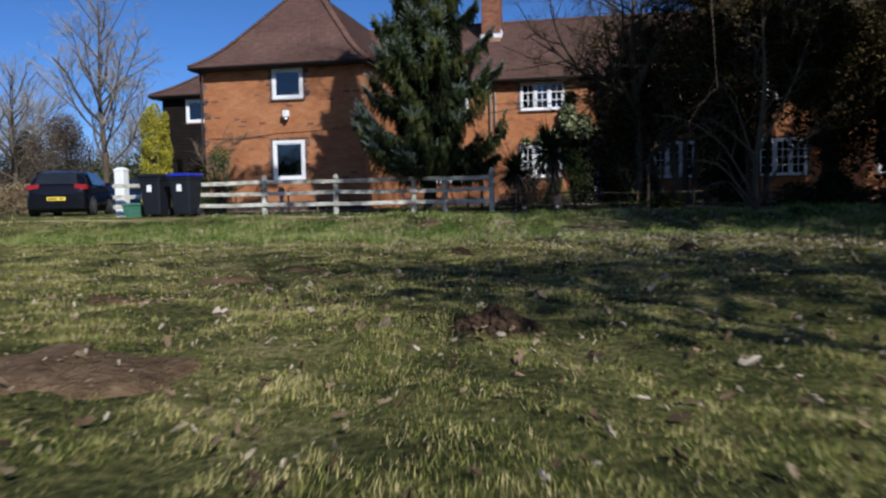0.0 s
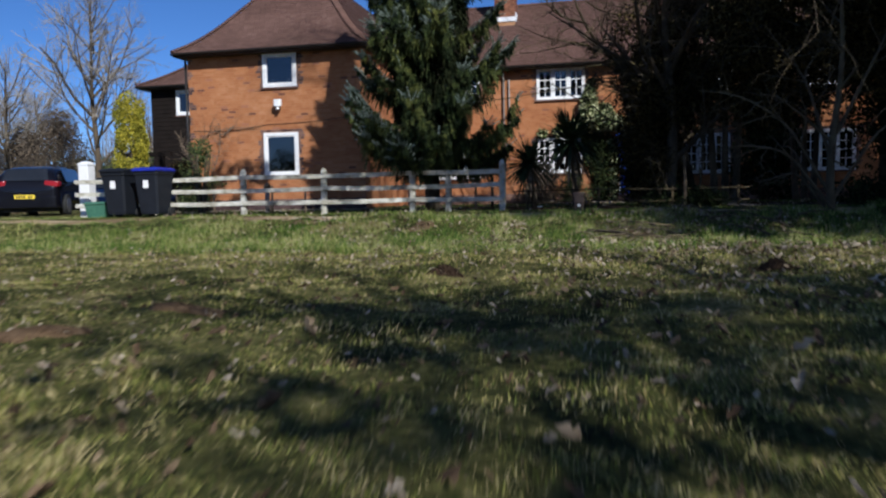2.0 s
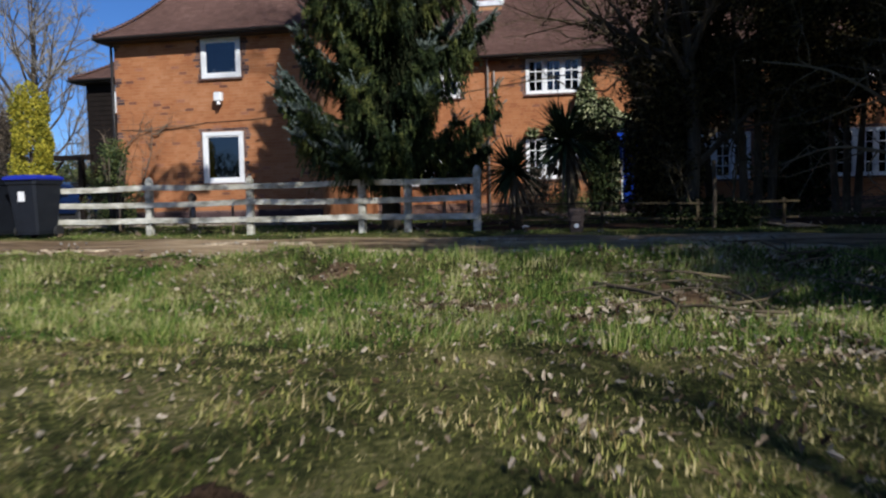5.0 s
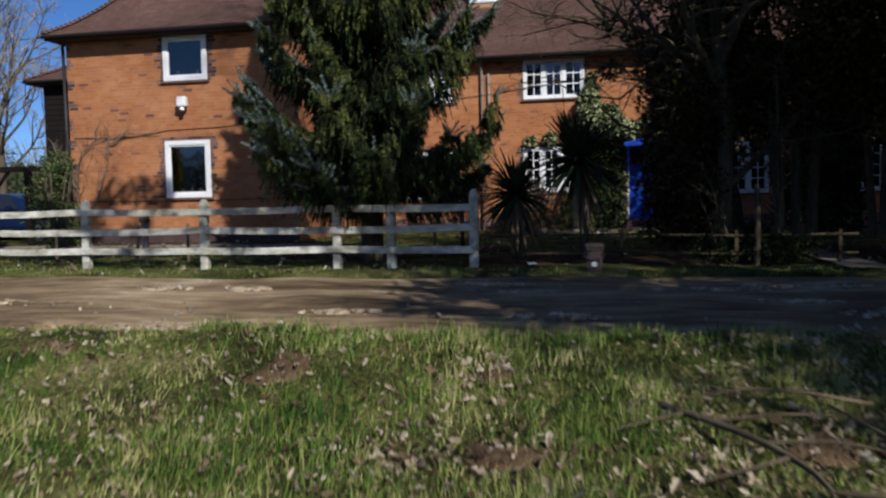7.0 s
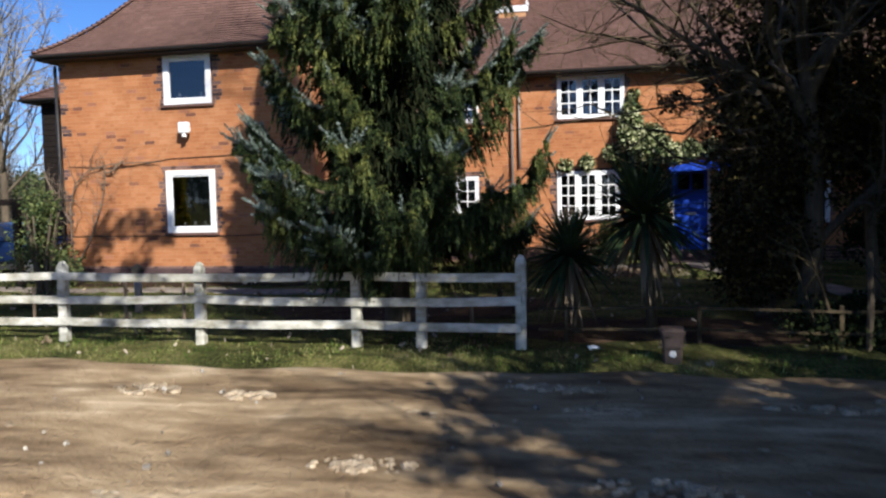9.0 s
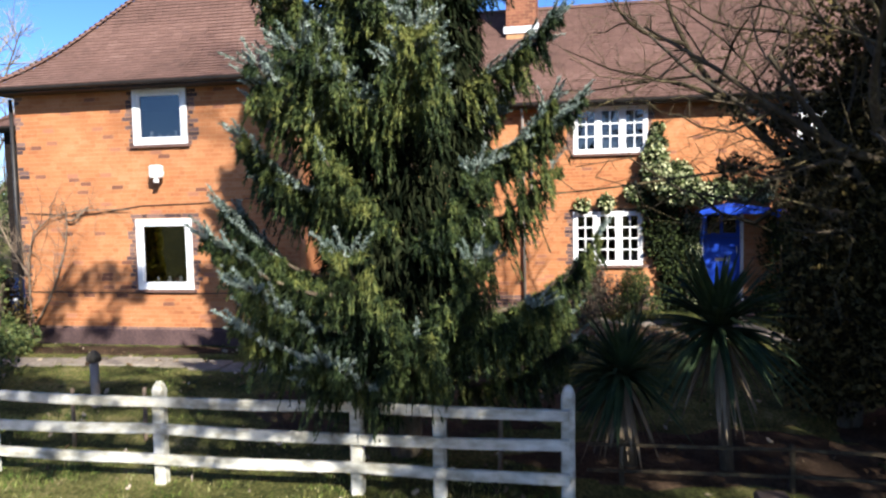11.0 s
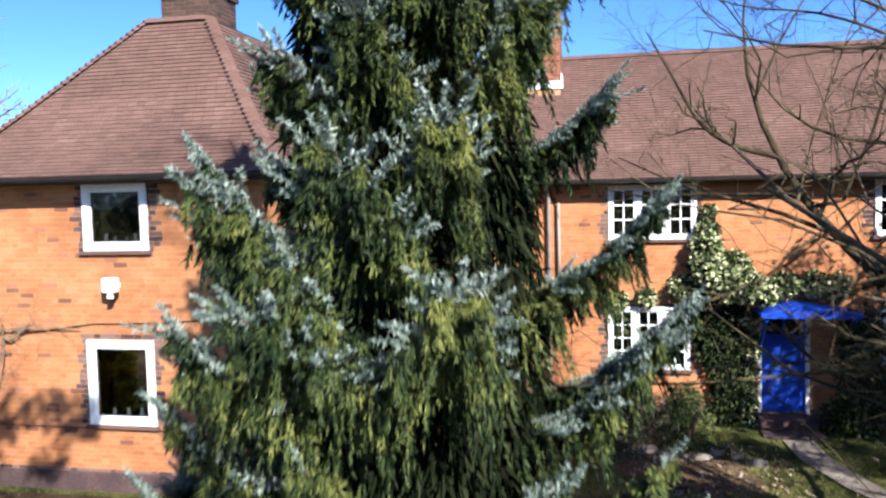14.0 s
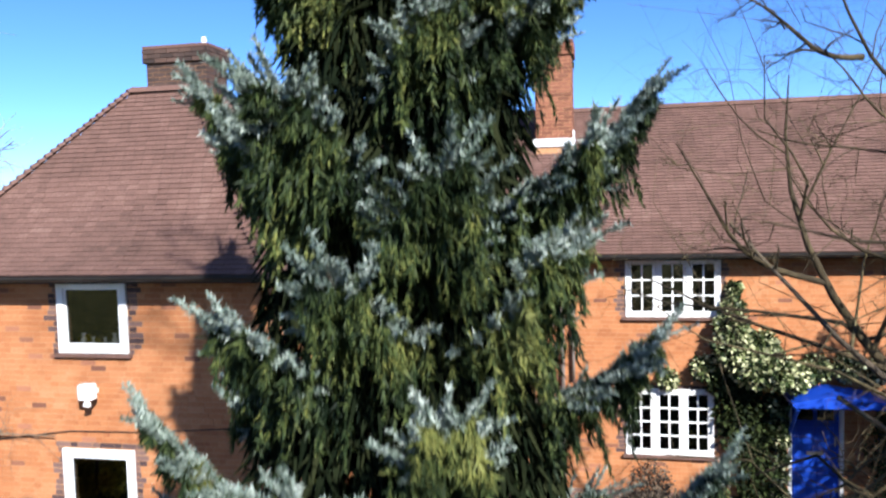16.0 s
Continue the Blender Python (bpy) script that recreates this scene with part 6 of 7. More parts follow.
# ---- loose things by the track ----
def wheelie_bin(x, y, lid, label):
    z = gz(x, y)
    ob = thing("wheelie_bin", (x, y, z), label, "bin", "wheelie bins by the fence")
    rings = []
    for f, w, d in ((0.06, 0.2, 0.22), (0.12, 0.215, 0.235), (0.86, 0.265, 0.33), (0.88, 0.285, 0.35), (0.95, 0.29, 0.355)):
        rings.append([(x + sx * w, y + sy * d, z + f) for sx, sy in ((-0.85, -1), (0.85, -1), (1, -0.9), (1, 0.9), (0.85, 1), (-0.85, 1), (-1, 0.9), (-1, -0.9))])
    part("body", Geo().loft(rings), M["bin"], ob)
    lidr = [[(x + sx * w, y - 0.02 + sy * d, z + f) for sx, sy in ((-0.9, -1), (0.9, -1), (1, -0.9), (1, 0.95), (-1, 0.95), (-1, -0.9))] for f, w, d in ((0.952, 0.3, 0.37), (0.985, 0.305, 0.375), (1.02, 0.25, 0.3), (1.03, 0.15, 0.2))]
    part("lid", Geo().loft(lidr), lid, ob)
    part("handle", Geo().tube([(x - 0.24, y + 0.4, z + 0.97), (x + 0.24, y + 0.4, z + 0.97)], [0.018] * 2, 8), M["bin"], ob)
    for sx in (-0.24, 0.24):
        wm = Matrix.Translation((x + sx, y + 0.22, z + 0.1)) @ pose(0, 0, 0, 0, 0, 90)
        part("wheel", Geo().disc_y(0, -0.03, 0.03, 0, 0.1, 16, wm), M["rubber"], ob)
    part("sticker", Geo().box(x - 0.06, x + 0.06, y - 0.318, y - 0.308, z + 0.6, z + 0.76), M["white"], ob, "small white label")


wheelie_bin(-9.62, 17.35, M["blue_plastic"], "black wheelie bin with a blue lid")
wheelie_bin(-10.42, 17.4, M["bin"], "black wheelie bin with a closed black lid")

gate_post = thing("gate_post", (-11.95, 18.35, 0.18), "thick white painted gate post", "post")
part("shaft", Geo().box(-12.08, -11.82, 18.22, 18.48, 0.05, 1.4), M["white"], gate_post, bevel=0.02)
part("cap", Geo().loft([[(-11.95 + sx * w, 18.35 + sy * w, z) for sx, sy in ((-1, -1), (1, -1), (1, 1), (-1, 1))] for z, w in ((1.4, 0.14), (1.43, 0.14), (1.49, 0.06))]), M["white"], gate_post)
box_ob = thing("recycling_box", (-11.15, 17.65, 0.19), "green plastic recycling box beside the bins", "box")
part("body", Geo().loft([[(-11.15 + sx * w, 17.65 + sy * d, z) for sx, sy in ((-1, -1), (1, -1), (1, 1), (-1, 1))] for z, w, d in ((0.2, 0.2, 0.15), (0.5, 0.25, 0.19), (0.52, 0.27, 0.21))]), M["green_plastic"], box_ob, bevel=0.01)
part("lid", Geo().loft([[(-11.15 + sx * w, 17.65 + sy * d, z) for sx, sy in ((-1, -1), (1, -1), (1, 1), (-1, 1))] for z, w, d in ((0.523, 0.275, 0.215), (0.55, 0.27, 0.21), (0.57, 0.2, 0.16))]), M["green_plastic"], box_ob)


def hatchback(m, label, paint, group="parked cars"):
    ob = thing("car", m.translation, label, "car", group)
    def tf(g):
        return g.move(m)
    w = 0.87
    # side profile stations along the length: y back to front, sill, belt, roof
    st = [(-2.02, 0.45, 0.7, 0.75, 0.7), (-1.97, 0.32, 0.9, 0.97, 0.81), (-1.76, 0.27, 0.95, 1.27, 0.86), (-1.3, 0.24, 0.95, 1.42, 0.88), (-0.3, 0.24, 0.94, 1.47, 0.88), (0.5, 0.24, 0.92, 1.38, 0.88), (1.05, 0.24, 0.9, 1.0, 0.87), (1.8, 0.28, 0.76, 0.82, 0.84), (2.05, 0.4, 0.6, 0.66, 0.74)]
    rings = []
    for y, a, b, c_, hw in st:
        top = hw * (0.78 if c_ > 1.1 else 0.94)
        rings.append([(-hw * 0.96, y, a), (-hw, y, a + 0.2), (-hw, y, b), (-top, y, c_ - 0.03), (-top * 0.7, y, c_), (top * 0.7, y, c_), (top, y, c_ - 0.03), (hw, y, b), (hw, y, a + 0.2), (hw * 0.96, y, a)])
    body = part("body", tf(Geo().loft(rings)), paint, ob, smooth=True)
    body.modifiers.new("round", "SUBSURF").levels = 2
    body.modifiers["round"].render_levels = 2
    part("windscreen", tf(Geo().quad((-0.62, 1.03, 1.03), (0.62, 1.03, 1.03), (0.54, 0.53, 1.39), (-0.54, 0.53, 1.39))), M["car_glass"], ob)
    part("rear_window", tf(Geo().quad((-0.6, -1.965, 1.0), (0.6, -1.965, 1.0), (0.52, -1.73, 1.33), (-0.52, -1.73, 1.33))), M["car_glass"], ob)
    for sx in (-1, 1):
        part("side_window", tf(Geo().quad((sx * 0.885, -1.3, 0.98), (sx * 0.89, 0.75, 0.96), (sx * 0.72, 0.35, 1.36), (sx * 0.71, -1.2, 1.38))), M["car_glass"], ob)
        part("rear_lamp", tf(Geo().loft([[(sx * xa, y, 0.8), (sx * xb, y, 0.83), (sx * xb, y, 0.97), (sx * xa, y, 1.0)] for xa, xb, y in ((0.5, 0.82, -1.985), (0.48, 0.86, -1.93), (0.48, 0.87, -1.75))])), M["red_lamp"], ob, bevel=0.02)
        part("headlight", tf(Geo().loft([[(sx * xa, y, 0.6), (sx * xb, y, 0.6), (sx * xb, y, 0.74), (sx * xa, y, 0.72)] for xa, xb, y in ((0.38, 0.62, 2.02), (0.42, 0.76, 1.92), (0.5, 0.83, 1.72))])), M["alloy"], ob, bevel=0.02)
        part("door_mirror", tf(Geo().box(sx * 0.98 - 0.09, sx * 0.98 + 0.09, 0.45, 0.55, 0.95, 1.07)), paint, ob, bevel=0.02)
        for y in (-1.28, 1.3):
            wm = m @ pose(sx * 0.82, y, 0.31, 0, 0, 90)
            wheel = part("wheel", Geo().disc_y(0, -0.1, 0.1, 0, 0.31, 24, wm), M["rubber"], ob)
            part("rim", Geo().disc_y(0, -0.108 if sx > 0 else 0.101, -0.101 if sx > 0 else 0.108, 0, 0.21, 20, wm), M["alloy"], wheel)
    part("bumper", tf(Geo().loft([[(-w_, y, 0.24), (w_, y, 0.24), (w_, y, 0.58), (-w_, y, 0.62)] for y, w_ in ((-2.06, 0.7), (-2.03, 0.8), (-1.9, 0.86), (-1.7, 0.87))])), paint, ob, bevel=0.04)
    part("underbody", tf(Geo().box(-0.78, 0.78, -1.85, 1.85, 0.14, 0.4)), M["rubber"], ob, bevel=0.03)
    plate = part("number_plate", tf(Geo().box(-0.26, 0.26, -2.075, -2.062, 0.5, 0.61)), M["plate"], ob, "yellow plate with dark bars")
    for k in range(7):
        if k != 4:
            part("bar", tf(Geo().box(-0.215 + 0.062 * k, -0.175 + 0.062 * k, -2.081, -2.077, 0.52, 0.59)), M["rubber"], plate)


hatchback(pose(-16.75, 23.0, gz(-15.9, 23) - 0.03, 0, 0, 23), "black hatchback parked on the drive, seen from behind", M["car"])
hatchback(pose(-15.9, 26.4, gz(-16, 26.4) - 0.03, 0, 0, -92) @ Matrix.Diagonal((0.95, 0.95, 0.86, 1.0)), "low dark blue hatchback parked by the set-back wall", M["blue_car"])

# small kerbside caddy
caddy = thing("food_caddy", (-0.84, 17.35, 0.17), "small brown plastic food-waste caddy with a closed lid", "bin")
corner = ((-0.8, -1), (0.8, -1), (1, -0.8), (1, 0.8), (0.8, 1), (-0.8, 1), (-1, 0.8), (-1, -0.8))
part("body", Geo().loft([[(-0.84 + sx * w, 17.35 + sy * w, z) for sx, sy in corner] for z, w in ((0.16, 0.075), (0.19, 0.082), (0.47, 0.098), (0.475, 0.108), (0.5, 0.108))]), M["caddy"], caddy)
part("lid", Geo().loft([[(-0.84 + sx * w, 17.35 + sy * w, z) for sx, sy in corner] for z, w in ((0.503, 0.118), (0.53, 0.12), (0.55, 0.1), (0.556, 0.04))]), M["caddy"], caddy)
part("handle", Geo().tube([(-0.955, 17.33, 0.46), (-0.96, 17.27, 0.4), (-0.9, 17.235, 0.37), (-0.78, 17.235, 0.37), (-0.72, 17.27, 0.4), (-0.725, 17.33, 0.46)], [0.007] * 6, 6), M["caddy"], caddy)
part("badge", Geo().disc_y(-0.84, 17.25, 17.262, 0.31, 0.034, 8), M["white"], caddy, "pale printed badge")

bird_table = thing("bird_table", (-3.0, 20.8, 0.2), "dark wooden bird table with a pitched roof", "bird table")
part("post", Geo().box(-3.03, -2.97, 20.77, 20.83, 0.1, 1.0), M["timber_and_shade"], bird_table)
part("tray", Geo().box(-3.25, -2.75, 20.58, 21.02, 1.0, 1.04), M["timber_and_shade"], bird_table)
part("roof", Geo().loft([[(-3.32, y, 1.24), (-3.0, y, 1.5), (-2.68, y, 1.24), (-2.68, y, 1.21), (-3.0, y, 1.46), (-3.32, y, 1.21)] for y in (20.55, 21.05)]), M["timber_and_shade"], bird_table)
for sx in (-0.22, 0.22):
    for sy in (-0.18, 0.18):
        part("corner_post", Geo().box(-3.0 + sx - 0.012, -3.0 + sx + 0.012, 20.8 + sy - 0.012, 20.8 + sy + 0.012, 1.04, 1.3), M["timber_and_shade"], bird_table)

pergola = thing("pergola", (-13.4, 23.2, 0.2), "dark timber pergola frame beside the wing", "pergola")
for x in (-13.9, -13.0):
    part("post", Geo().box(x - 0.06, x + 0.06, 23.1, 23.22, 0.1, 1.85), M["timber_and_shade"], pergola)
part("beam", Geo().box(-14.2, -12.7, 23.1, 23.22, 1.85, 1.97), M["timber_and_shade"], pergola)
part("brace", Geo().tube([(-13.84, 23.16, 1.45), (-13.5, 23.16, 1.86)], [0.04] * 2, 5), M["timber_and_shade"], pergola)

capped = thing("capped_post", (-8.35, 20.1, 0.1), "short pale grey post with a dark cap in the front lawn", "post")
part("shaft", Geo().tube([(-8.35, 20.1, 0.05), (-8.35, 20.1, 0.5), (-8.35, 20.1, 0.8)], [0.058, 0.055, 0.055], 10), M["pipe"], capped, smooth=True)
part("cap", Geo().tube([(-8.35, 20.1, 0.795), (-8.35, 20.1, 0.83), (-8.35, 20.1, 0.9), (-8.35, 20.1, 0.94)], [0.08, 0.095, 0.07, 0.015], 12), M["bark"], capped, "dark domed cap", smooth=True)
stem_post = single("thin_post", Geo().tube([(1.1, 18.1, 0.1), (1.12, 18.1, 0.7), (1.1, 18.1, 1.2)], [0.035, 0.032, 0.03], 7), M["bark"], "thin weathered wooden post by the track", "post")
path_ob = single("garden_path", Geo().loft([[(x - 0.24, y, gz(x, y) + 0.03), (x + 0.24, y, gz(x, y) + 0.03)] for x, y in ((0.4, 27.75), (0.45, 26.8), (0.8, 25.6), (1.4, 24.5), (2.0, 23.4), (2.2, 21.0), (2.2, 17.4))], closed=False), M["paving"], "worn stone garden path to the blue door", "path", kind="structure")

# worn flagstones along the wing
rnd = random.Random(140)
flags = thing("flagstone_path", (-9.5, 22.6, 0.12), "worn uneven flagstone path across the shaded front lawn", "path", kind="structure")
for k in range(15):
    x, y = -14.2 + 0.56 * k, 22.55 + 0.12 * math.sin(0.9 * k)
    w, d = 0.25 + 0.03 * rnd.random(), 0.27 + 0.05 * rnd.random()
    ring = [(-1, -0.8), (-0.75, -1), (0.8, -1), (1, -0.75), (0.95, 0.8), (0.8, 1), (-0.7, 0.95), (-1, 0.75)]
    part("flagstone", Geo().loft([[(x + sx * w * q, y + sy * d * q, gz(x, y) + zz) for sx, sy in ring] for zz, q in ((-0.06, 1.0), (0.018, 1.0), (0.028, 0.96))]), M["paving"], flags)

# ---- grass, dead leaves and mole hills ----
BARE = [(-1.85, 2.4, 0.62, 0.55), (-2.7, 4.1, 0.5, 0.25), (-2.65, 5.3, 0.55, 0.3), (-2.3, 6.0, 0.4, 0.2), (-0.46, 3.28, 0.27, 0.2), (-1.33, 7.7, 0.25, 0.2), (0.9, 8.25, 0.3, 0.2), (-1.2, 11.3, 0.38, 0.24), (-1.62, 11.15, 0.18, 0.13), (-2.6, 12.15, 0.36, 0.28), (-1.36, 12.25, 0.17, 0.2), (-4.25, 12.35, 0.3, 0.2), (-0.45, 10.8, 0.22, 0.24), (0.12, 11.4, 0.32, 0.2)]


def mole_hill(x, y, w, h, seed):
    """A low heap of crumbled earth with clods on it."""
    rs_ = np.random.RandomState(seed)
    g = Geo()
    n, m_ = 40, 14
    rings = []
    for k in range(m_):
        f = k / (m_ - 1)
        ring = []
        for j in range(n):
            a = 6.283 * j / n
            rr = w * (1 - f) ** 0.7 * (1 + 0.16 * math.sin(3 * a + seed) + 0.12 * math.sin(5 * a + 2 * seed) + 0.08 * math.sin(11 * a) + 0.1 * (rs_.rand() - 0.5))
            lump = 1 + 0.3 * math.sin(2 * a + seed) + 0.2 * math.sin(6 * a + 9 * f)
            ring.append((x + rr * math.cos(a), y + 0.7 * rr * math.sin(a), gz(x, y) - 0.025 + h * (1 - (1 - f) ** 1.5) * (0.8 + 0.2 * lump) + 0.008 * rs_.rand()))
        rings.append(ring)
    g.loft(rings)
    for k in range(300):
        big = k < 46
        a, rr = rs_.rand() * 6.283, w * (0.95 if big else 1.35) * rs_.rand() ** 0.6
        s_ = (0.013 + 0.022 * rs_.rand()) * w / 0.18 if big else 0.004 + 0.011 * rs_.rand() ** 2
        cx, cy = x + rr * math.cos(a), y + 0.7 * rr * math.sin(a)
        cz = gz(cx, cy) - 0.004 + h * max(0, 1 - (rr / w) ** 1.4) * 0.95
        m4 = Matrix.Translation((cx, cy, cz)) @ Euler((rs_.rand() * 3, rs_.rand() * 3, rs_.rand() * 3)).to_matrix().to_4x4()
        jag = 0.7 + 0.6 * rs_.rand(7)
        g.loft([[m4 @ Vector((s_ * q * jag[e] * math.cos(0.8976 * e), s_ * q * jag[(e + 2) % 7] * math.sin(0.8976 * e), s_ * zz_)) for e in range(7)] for zz_, q in ((-0.8, 0.4), (-0.2, 1.0), (0.4, 0.85), (0.8, 0.35))])
    single("mole_hill", g, M["soil"], "crumbly dark brown mole hill in the grass", "mole hill", "mole hills on the lawn", smooth=False)


mole_hill(-0.44, 3.34, 0.185, 0.07, 1)
mole_hill(-1.33, 7.72, 0.12, 0.065, 2)
mole_hill(0.9, 8.25, 0.12, 0.06, 3)


def soil_patch(x, y, rx, ry, seed, mat=None, label="bare brown scuffed patch of soil in the grass", group="bare patches on the lawn"):
    """A scuffed bare patch lying on the lawn."""
    rnd_ = random.Random(seed)
    n, rings_ = 40, []
    ph = [rnd_.random() * 6.283 for _ in range(4)]
    for f, lift in ((1.0, -0.015), (0.8, 0.01), (0.55, 0.016), (0.3, 0.012), (0.02, 0.014)):
        ring = []
        for j in range(n):
            a_ = 6.283 * j / n
            w = f * (1 + 0.16 * math.sin(2 * a_ + ph[0]) + 0.12 * math.sin(3 * a_ + ph[1]) + 0.08 * math.sin(7 * a_ + ph[2]) + 0.05 * math.sin(11 * a_ + ph[3]))
            px_, py_ = x + rx * w * math.cos(a_), y + ry * w * math.sin(a_)
            ring.append((px_, py_, gz(px_, py_) + lift + 0.012 * rnd_.random() * (f < 0.95)))
        rings_.append(ring)
    single("soil_patch", Geo().loft(rings_), mat or M["dry_soil"], label, "soil", group, smooth=True)


for k, (x, y, rx, ry) in enumerate(BARE):
    if k not in (4, 5, 6):
        soil_patch(x, y, rx * (0.7 if k == 0 else 0.5 if k < 7 else 0.6), ry * (0.85 if k == 0 else 0.5 if k < 7 else 0.6), 400 + k)

g = Geo()
for k, (x, y, rx, ry) in enumerate(((-5.5, 15.85, 0.32, 0.16), (-4.46, 15.74, 0.2, 0.1), (-2.95, 14.2, 0.3, 0.14), (-1.17, 15.6, 0.5, 0.14), (-1.1, 14.05, 0.36, 0.13), (-4.1, 13.4, 0.4, 0.12), (-2.9, 15.3, 0.26, 0.1), (-6.6, 14.6, 0.7, 0.2), (0.8, 15.0, 0.4, 0.12), (0.3, 15.9, 0.5, 0.1), (-0.4, 14.9, 0.5, 0.1), (1.4, 14.4, 0.4, 0.12), (-1.9, 16.3, 0.4, 0.1), (1.2, 16.2, 0.5, 0.1), (2.2, 15.3, 0.5, 0.14))):
    rnd = random.Random(500 + k)
    for q in range(46):
        f, a_ = 1.2 * rnd.random() ** 0.7, rnd.random() * 6.283
        s_ = 0.01 + 0.035 * rnd.random() ** 2
        cx, cy = x + rx * f * math.cos(a_), y + ry * f * math.sin(a_)
        g.loft([[(cx + 1.5 * s_ * w_ * math.cos(0.898 * e + q), cy + s_ * w_ * math.sin(0.898 * e + q), 0.19 + s_ * zz) for e in range(7)] for zz, w_ in ((-0.6, 1.0), (0.1, 0.95), (0.38, 0.6))])
single("stony_patch", g, M["pale_gravel"], "pale stones worn bare in the dirt track", "stones", kind="stuff", smooth=True)

BEDS = [(-4.25, 20.6, 2.1, 1.7), (-9.7, 23.55, 2.8, 0.42), (-1.5, 26.1, 1.0, 1.1), (-0.7, 19.1, 1.9, 1.15), (3.2, 20.2, 2.4, 2.1)]
for k, (x, y, rx, ry) in enumerate(BEDS):
    soil_patch(x, y, rx, ry, 450 + k, M["dry_soil"] if k == 2 else M["soil"], "dark earth bed strewn with leaf litter", "garden beds")


def bare_amount(x, y):
    out = np.zeros_like(x)
    for bx, by, rx, ry in BARE + BEDS:
        out = np.maximum(out, 1 - ((x - bx) / rx) ** 2 - ((y - by) / ry) ** 2)
    return np.clip(out * 1.3, 0, 1)


def blades(rs_, x, y, height, width, mess=0.6):
    n = len(x)
    z = ground_z(x, y)
    az, tilt = rs_.rand(n) * 6.283, mess * rs_.rand(n)
    d = np.stack([np.cos(az) * np.sin(tilt), np.sin(az) * np.sin(tilt), np.cos(tilt)], 1)
    side_ = np.stack([-np.sin(az + 0.5), np.cos(az + 0.5), 0 * az], 1) * (width * (0.7 + 0.6 * rs_.rand(n)))[:, None]
    h_ = height[:, None]
    p = np.stack([x, y, z - 0.005], 1)
    tip = p + d * h_ + np.stack([np.cos(az), np.sin(az), 0 * az - 0.3], 1) * (0.35 * rs_.rand(n))[:, None] * h_
    return np.stack([p - side_, p + side_, tip], 1).reshape(-1, 3), np.arange(3 * n).reshape(-1, 3)


def meadow(name, label, x0, x1, y0, y1, density, hmin, hmax, width, mat, seed, mess=0.7, near=None):
    rs_ = np.random.RandomState(seed)
    n = int((x1 - x0) * (y1 - y0) * density)
    x, y = x0 + (x1 - x0) * rs_.rand(n), y0 + (y1 - y0) * rs_.rand(n)
    clump = 0.5 + 0.3 * np.sin(4.1 * x + 1.5 * np.sin(2.3 * y)) * np.sin(3.7 * y + 1.3 * np.sin(2.9 * x)) + 0.3 * np.sin(13 * x + 2.5 * np.sin(7 * y)) * np.sin(11 * y + 2.3 * np.sin(9 * x))
    clump = np.clip(clump, 0, 1)
    keep = rs_.rand(n) < (0.12 + 0.88 * clump) * (1 - 0.8 * bare_amount(x, y))
    if near is not None:
        keep &= near(x, y)
    x, y, clump = x[keep], y[keep], clump[keep]
    h_ = (hmin + (hmax - hmin) * rs_.rand(len(x)) ** 2) * (0.35 + 1.25 * clump)
    v, f_ = blades(rs_, x, y, h_, width, mess)
    single(name, indexed(name, v, f_, mat), mat, label, "grass", kind="stuff")


lawn_label = "short mossy olive-green lawn grass with straw-coloured tufts"
meadow("lawn_grass", lawn_label, -3.2, 2.6, 0.6, 4.2, 15000, 0.01, 0.034, 0.002, M["grass"], 91, 1.35)
meadow("lawn_grass", lawn_label, -5.5, 4.6, 4.2, 8.0, 5600, 0.012, 0.038, 0.003, M["grass"], 92, 1.35)
meadow("lawn_grass", lawn_label, -8.5, 6.0, 8.0, 11.2, 2600, 0.014, 0.046, 0.0046, M["grass"], 93, 1.3)
meadow("lawn_grass", lawn_label, -8.0, 6.0, 1.5, 8.0, 700, 0.014, 0.045, 0.004, M["grass"], 94, 1.3, near=lambda x, y: (np.abs(x + 0.5) > 3.2 + 0.5 * np.maximum(0, y - 4)))
meadow("bank_grass", "longer green grass on the bank of the track", -9.5, 7.0, 9.8, 13.15, 4600, 0.02, 0.125, 0.0045, M["bank_grass"], 95, 1.0, near=lambda x, y: y < 12.2 + np.clip((x + 4.4) / 2.0, 0, 1))
meadow("bank_grass", "shorter green grass along the edge of the track", -9.5, -2.4, 12.2, 13.15, 4200, 0.012, 0.05, 0.0045, M["bank_grass"], 99, 1.1, near=lambda x, y: y >= 12.2 + np.clip((x + 4.4) / 2.0, 0, 1))
meadow("verge_grass", "rough green grass along the foot of the fence", -14.0, 9.0, 17.0, 18.2, 1300, 0.015, 0.06, 0.005, M["bank_grass"], 96, 0.8, near=lambda x, y: (x < -2.4) | (y < 17.75))
meadow("garden_grass", "short green front garden lawn, its colour darkened for shade", -12.4, 5.0, 18.2, 28.4, 700, 0.02, 0.055, 0.0065, M["garden_grass"], 97, 1.0, near=lambda x, y: (x < -2.5) | (y > 20.2))
meadow("side_grass", "rough grass beside the track to the west", -26.0, -8.5, 6.0, 13.2, 200, 0.04, 0.12, 0.009, M["grass"], 98, 1.0)

straw_label = "straw-coloured dry tufts among the lawn grass"
meadow("dry_tufts", straw_label, -3.2, 2.6, 0.6, 4.2, 2600, 0.015, 0.04, 0.0022, M["dry_grass"], 191, 1.45)
meadow("dry_tufts", straw_label, -5.5, 4.6, 4.2, 8.0, 1100, 0.016, 0.042, 0.0032, M["dry_grass"], 192, 1.45)
meadow("dry_tufts", straw_label, -8.0, 6.0, 8.0, 10.4, 600, 0.02, 0.06, 0.0046, M["dry_grass"], 193, 1.4)


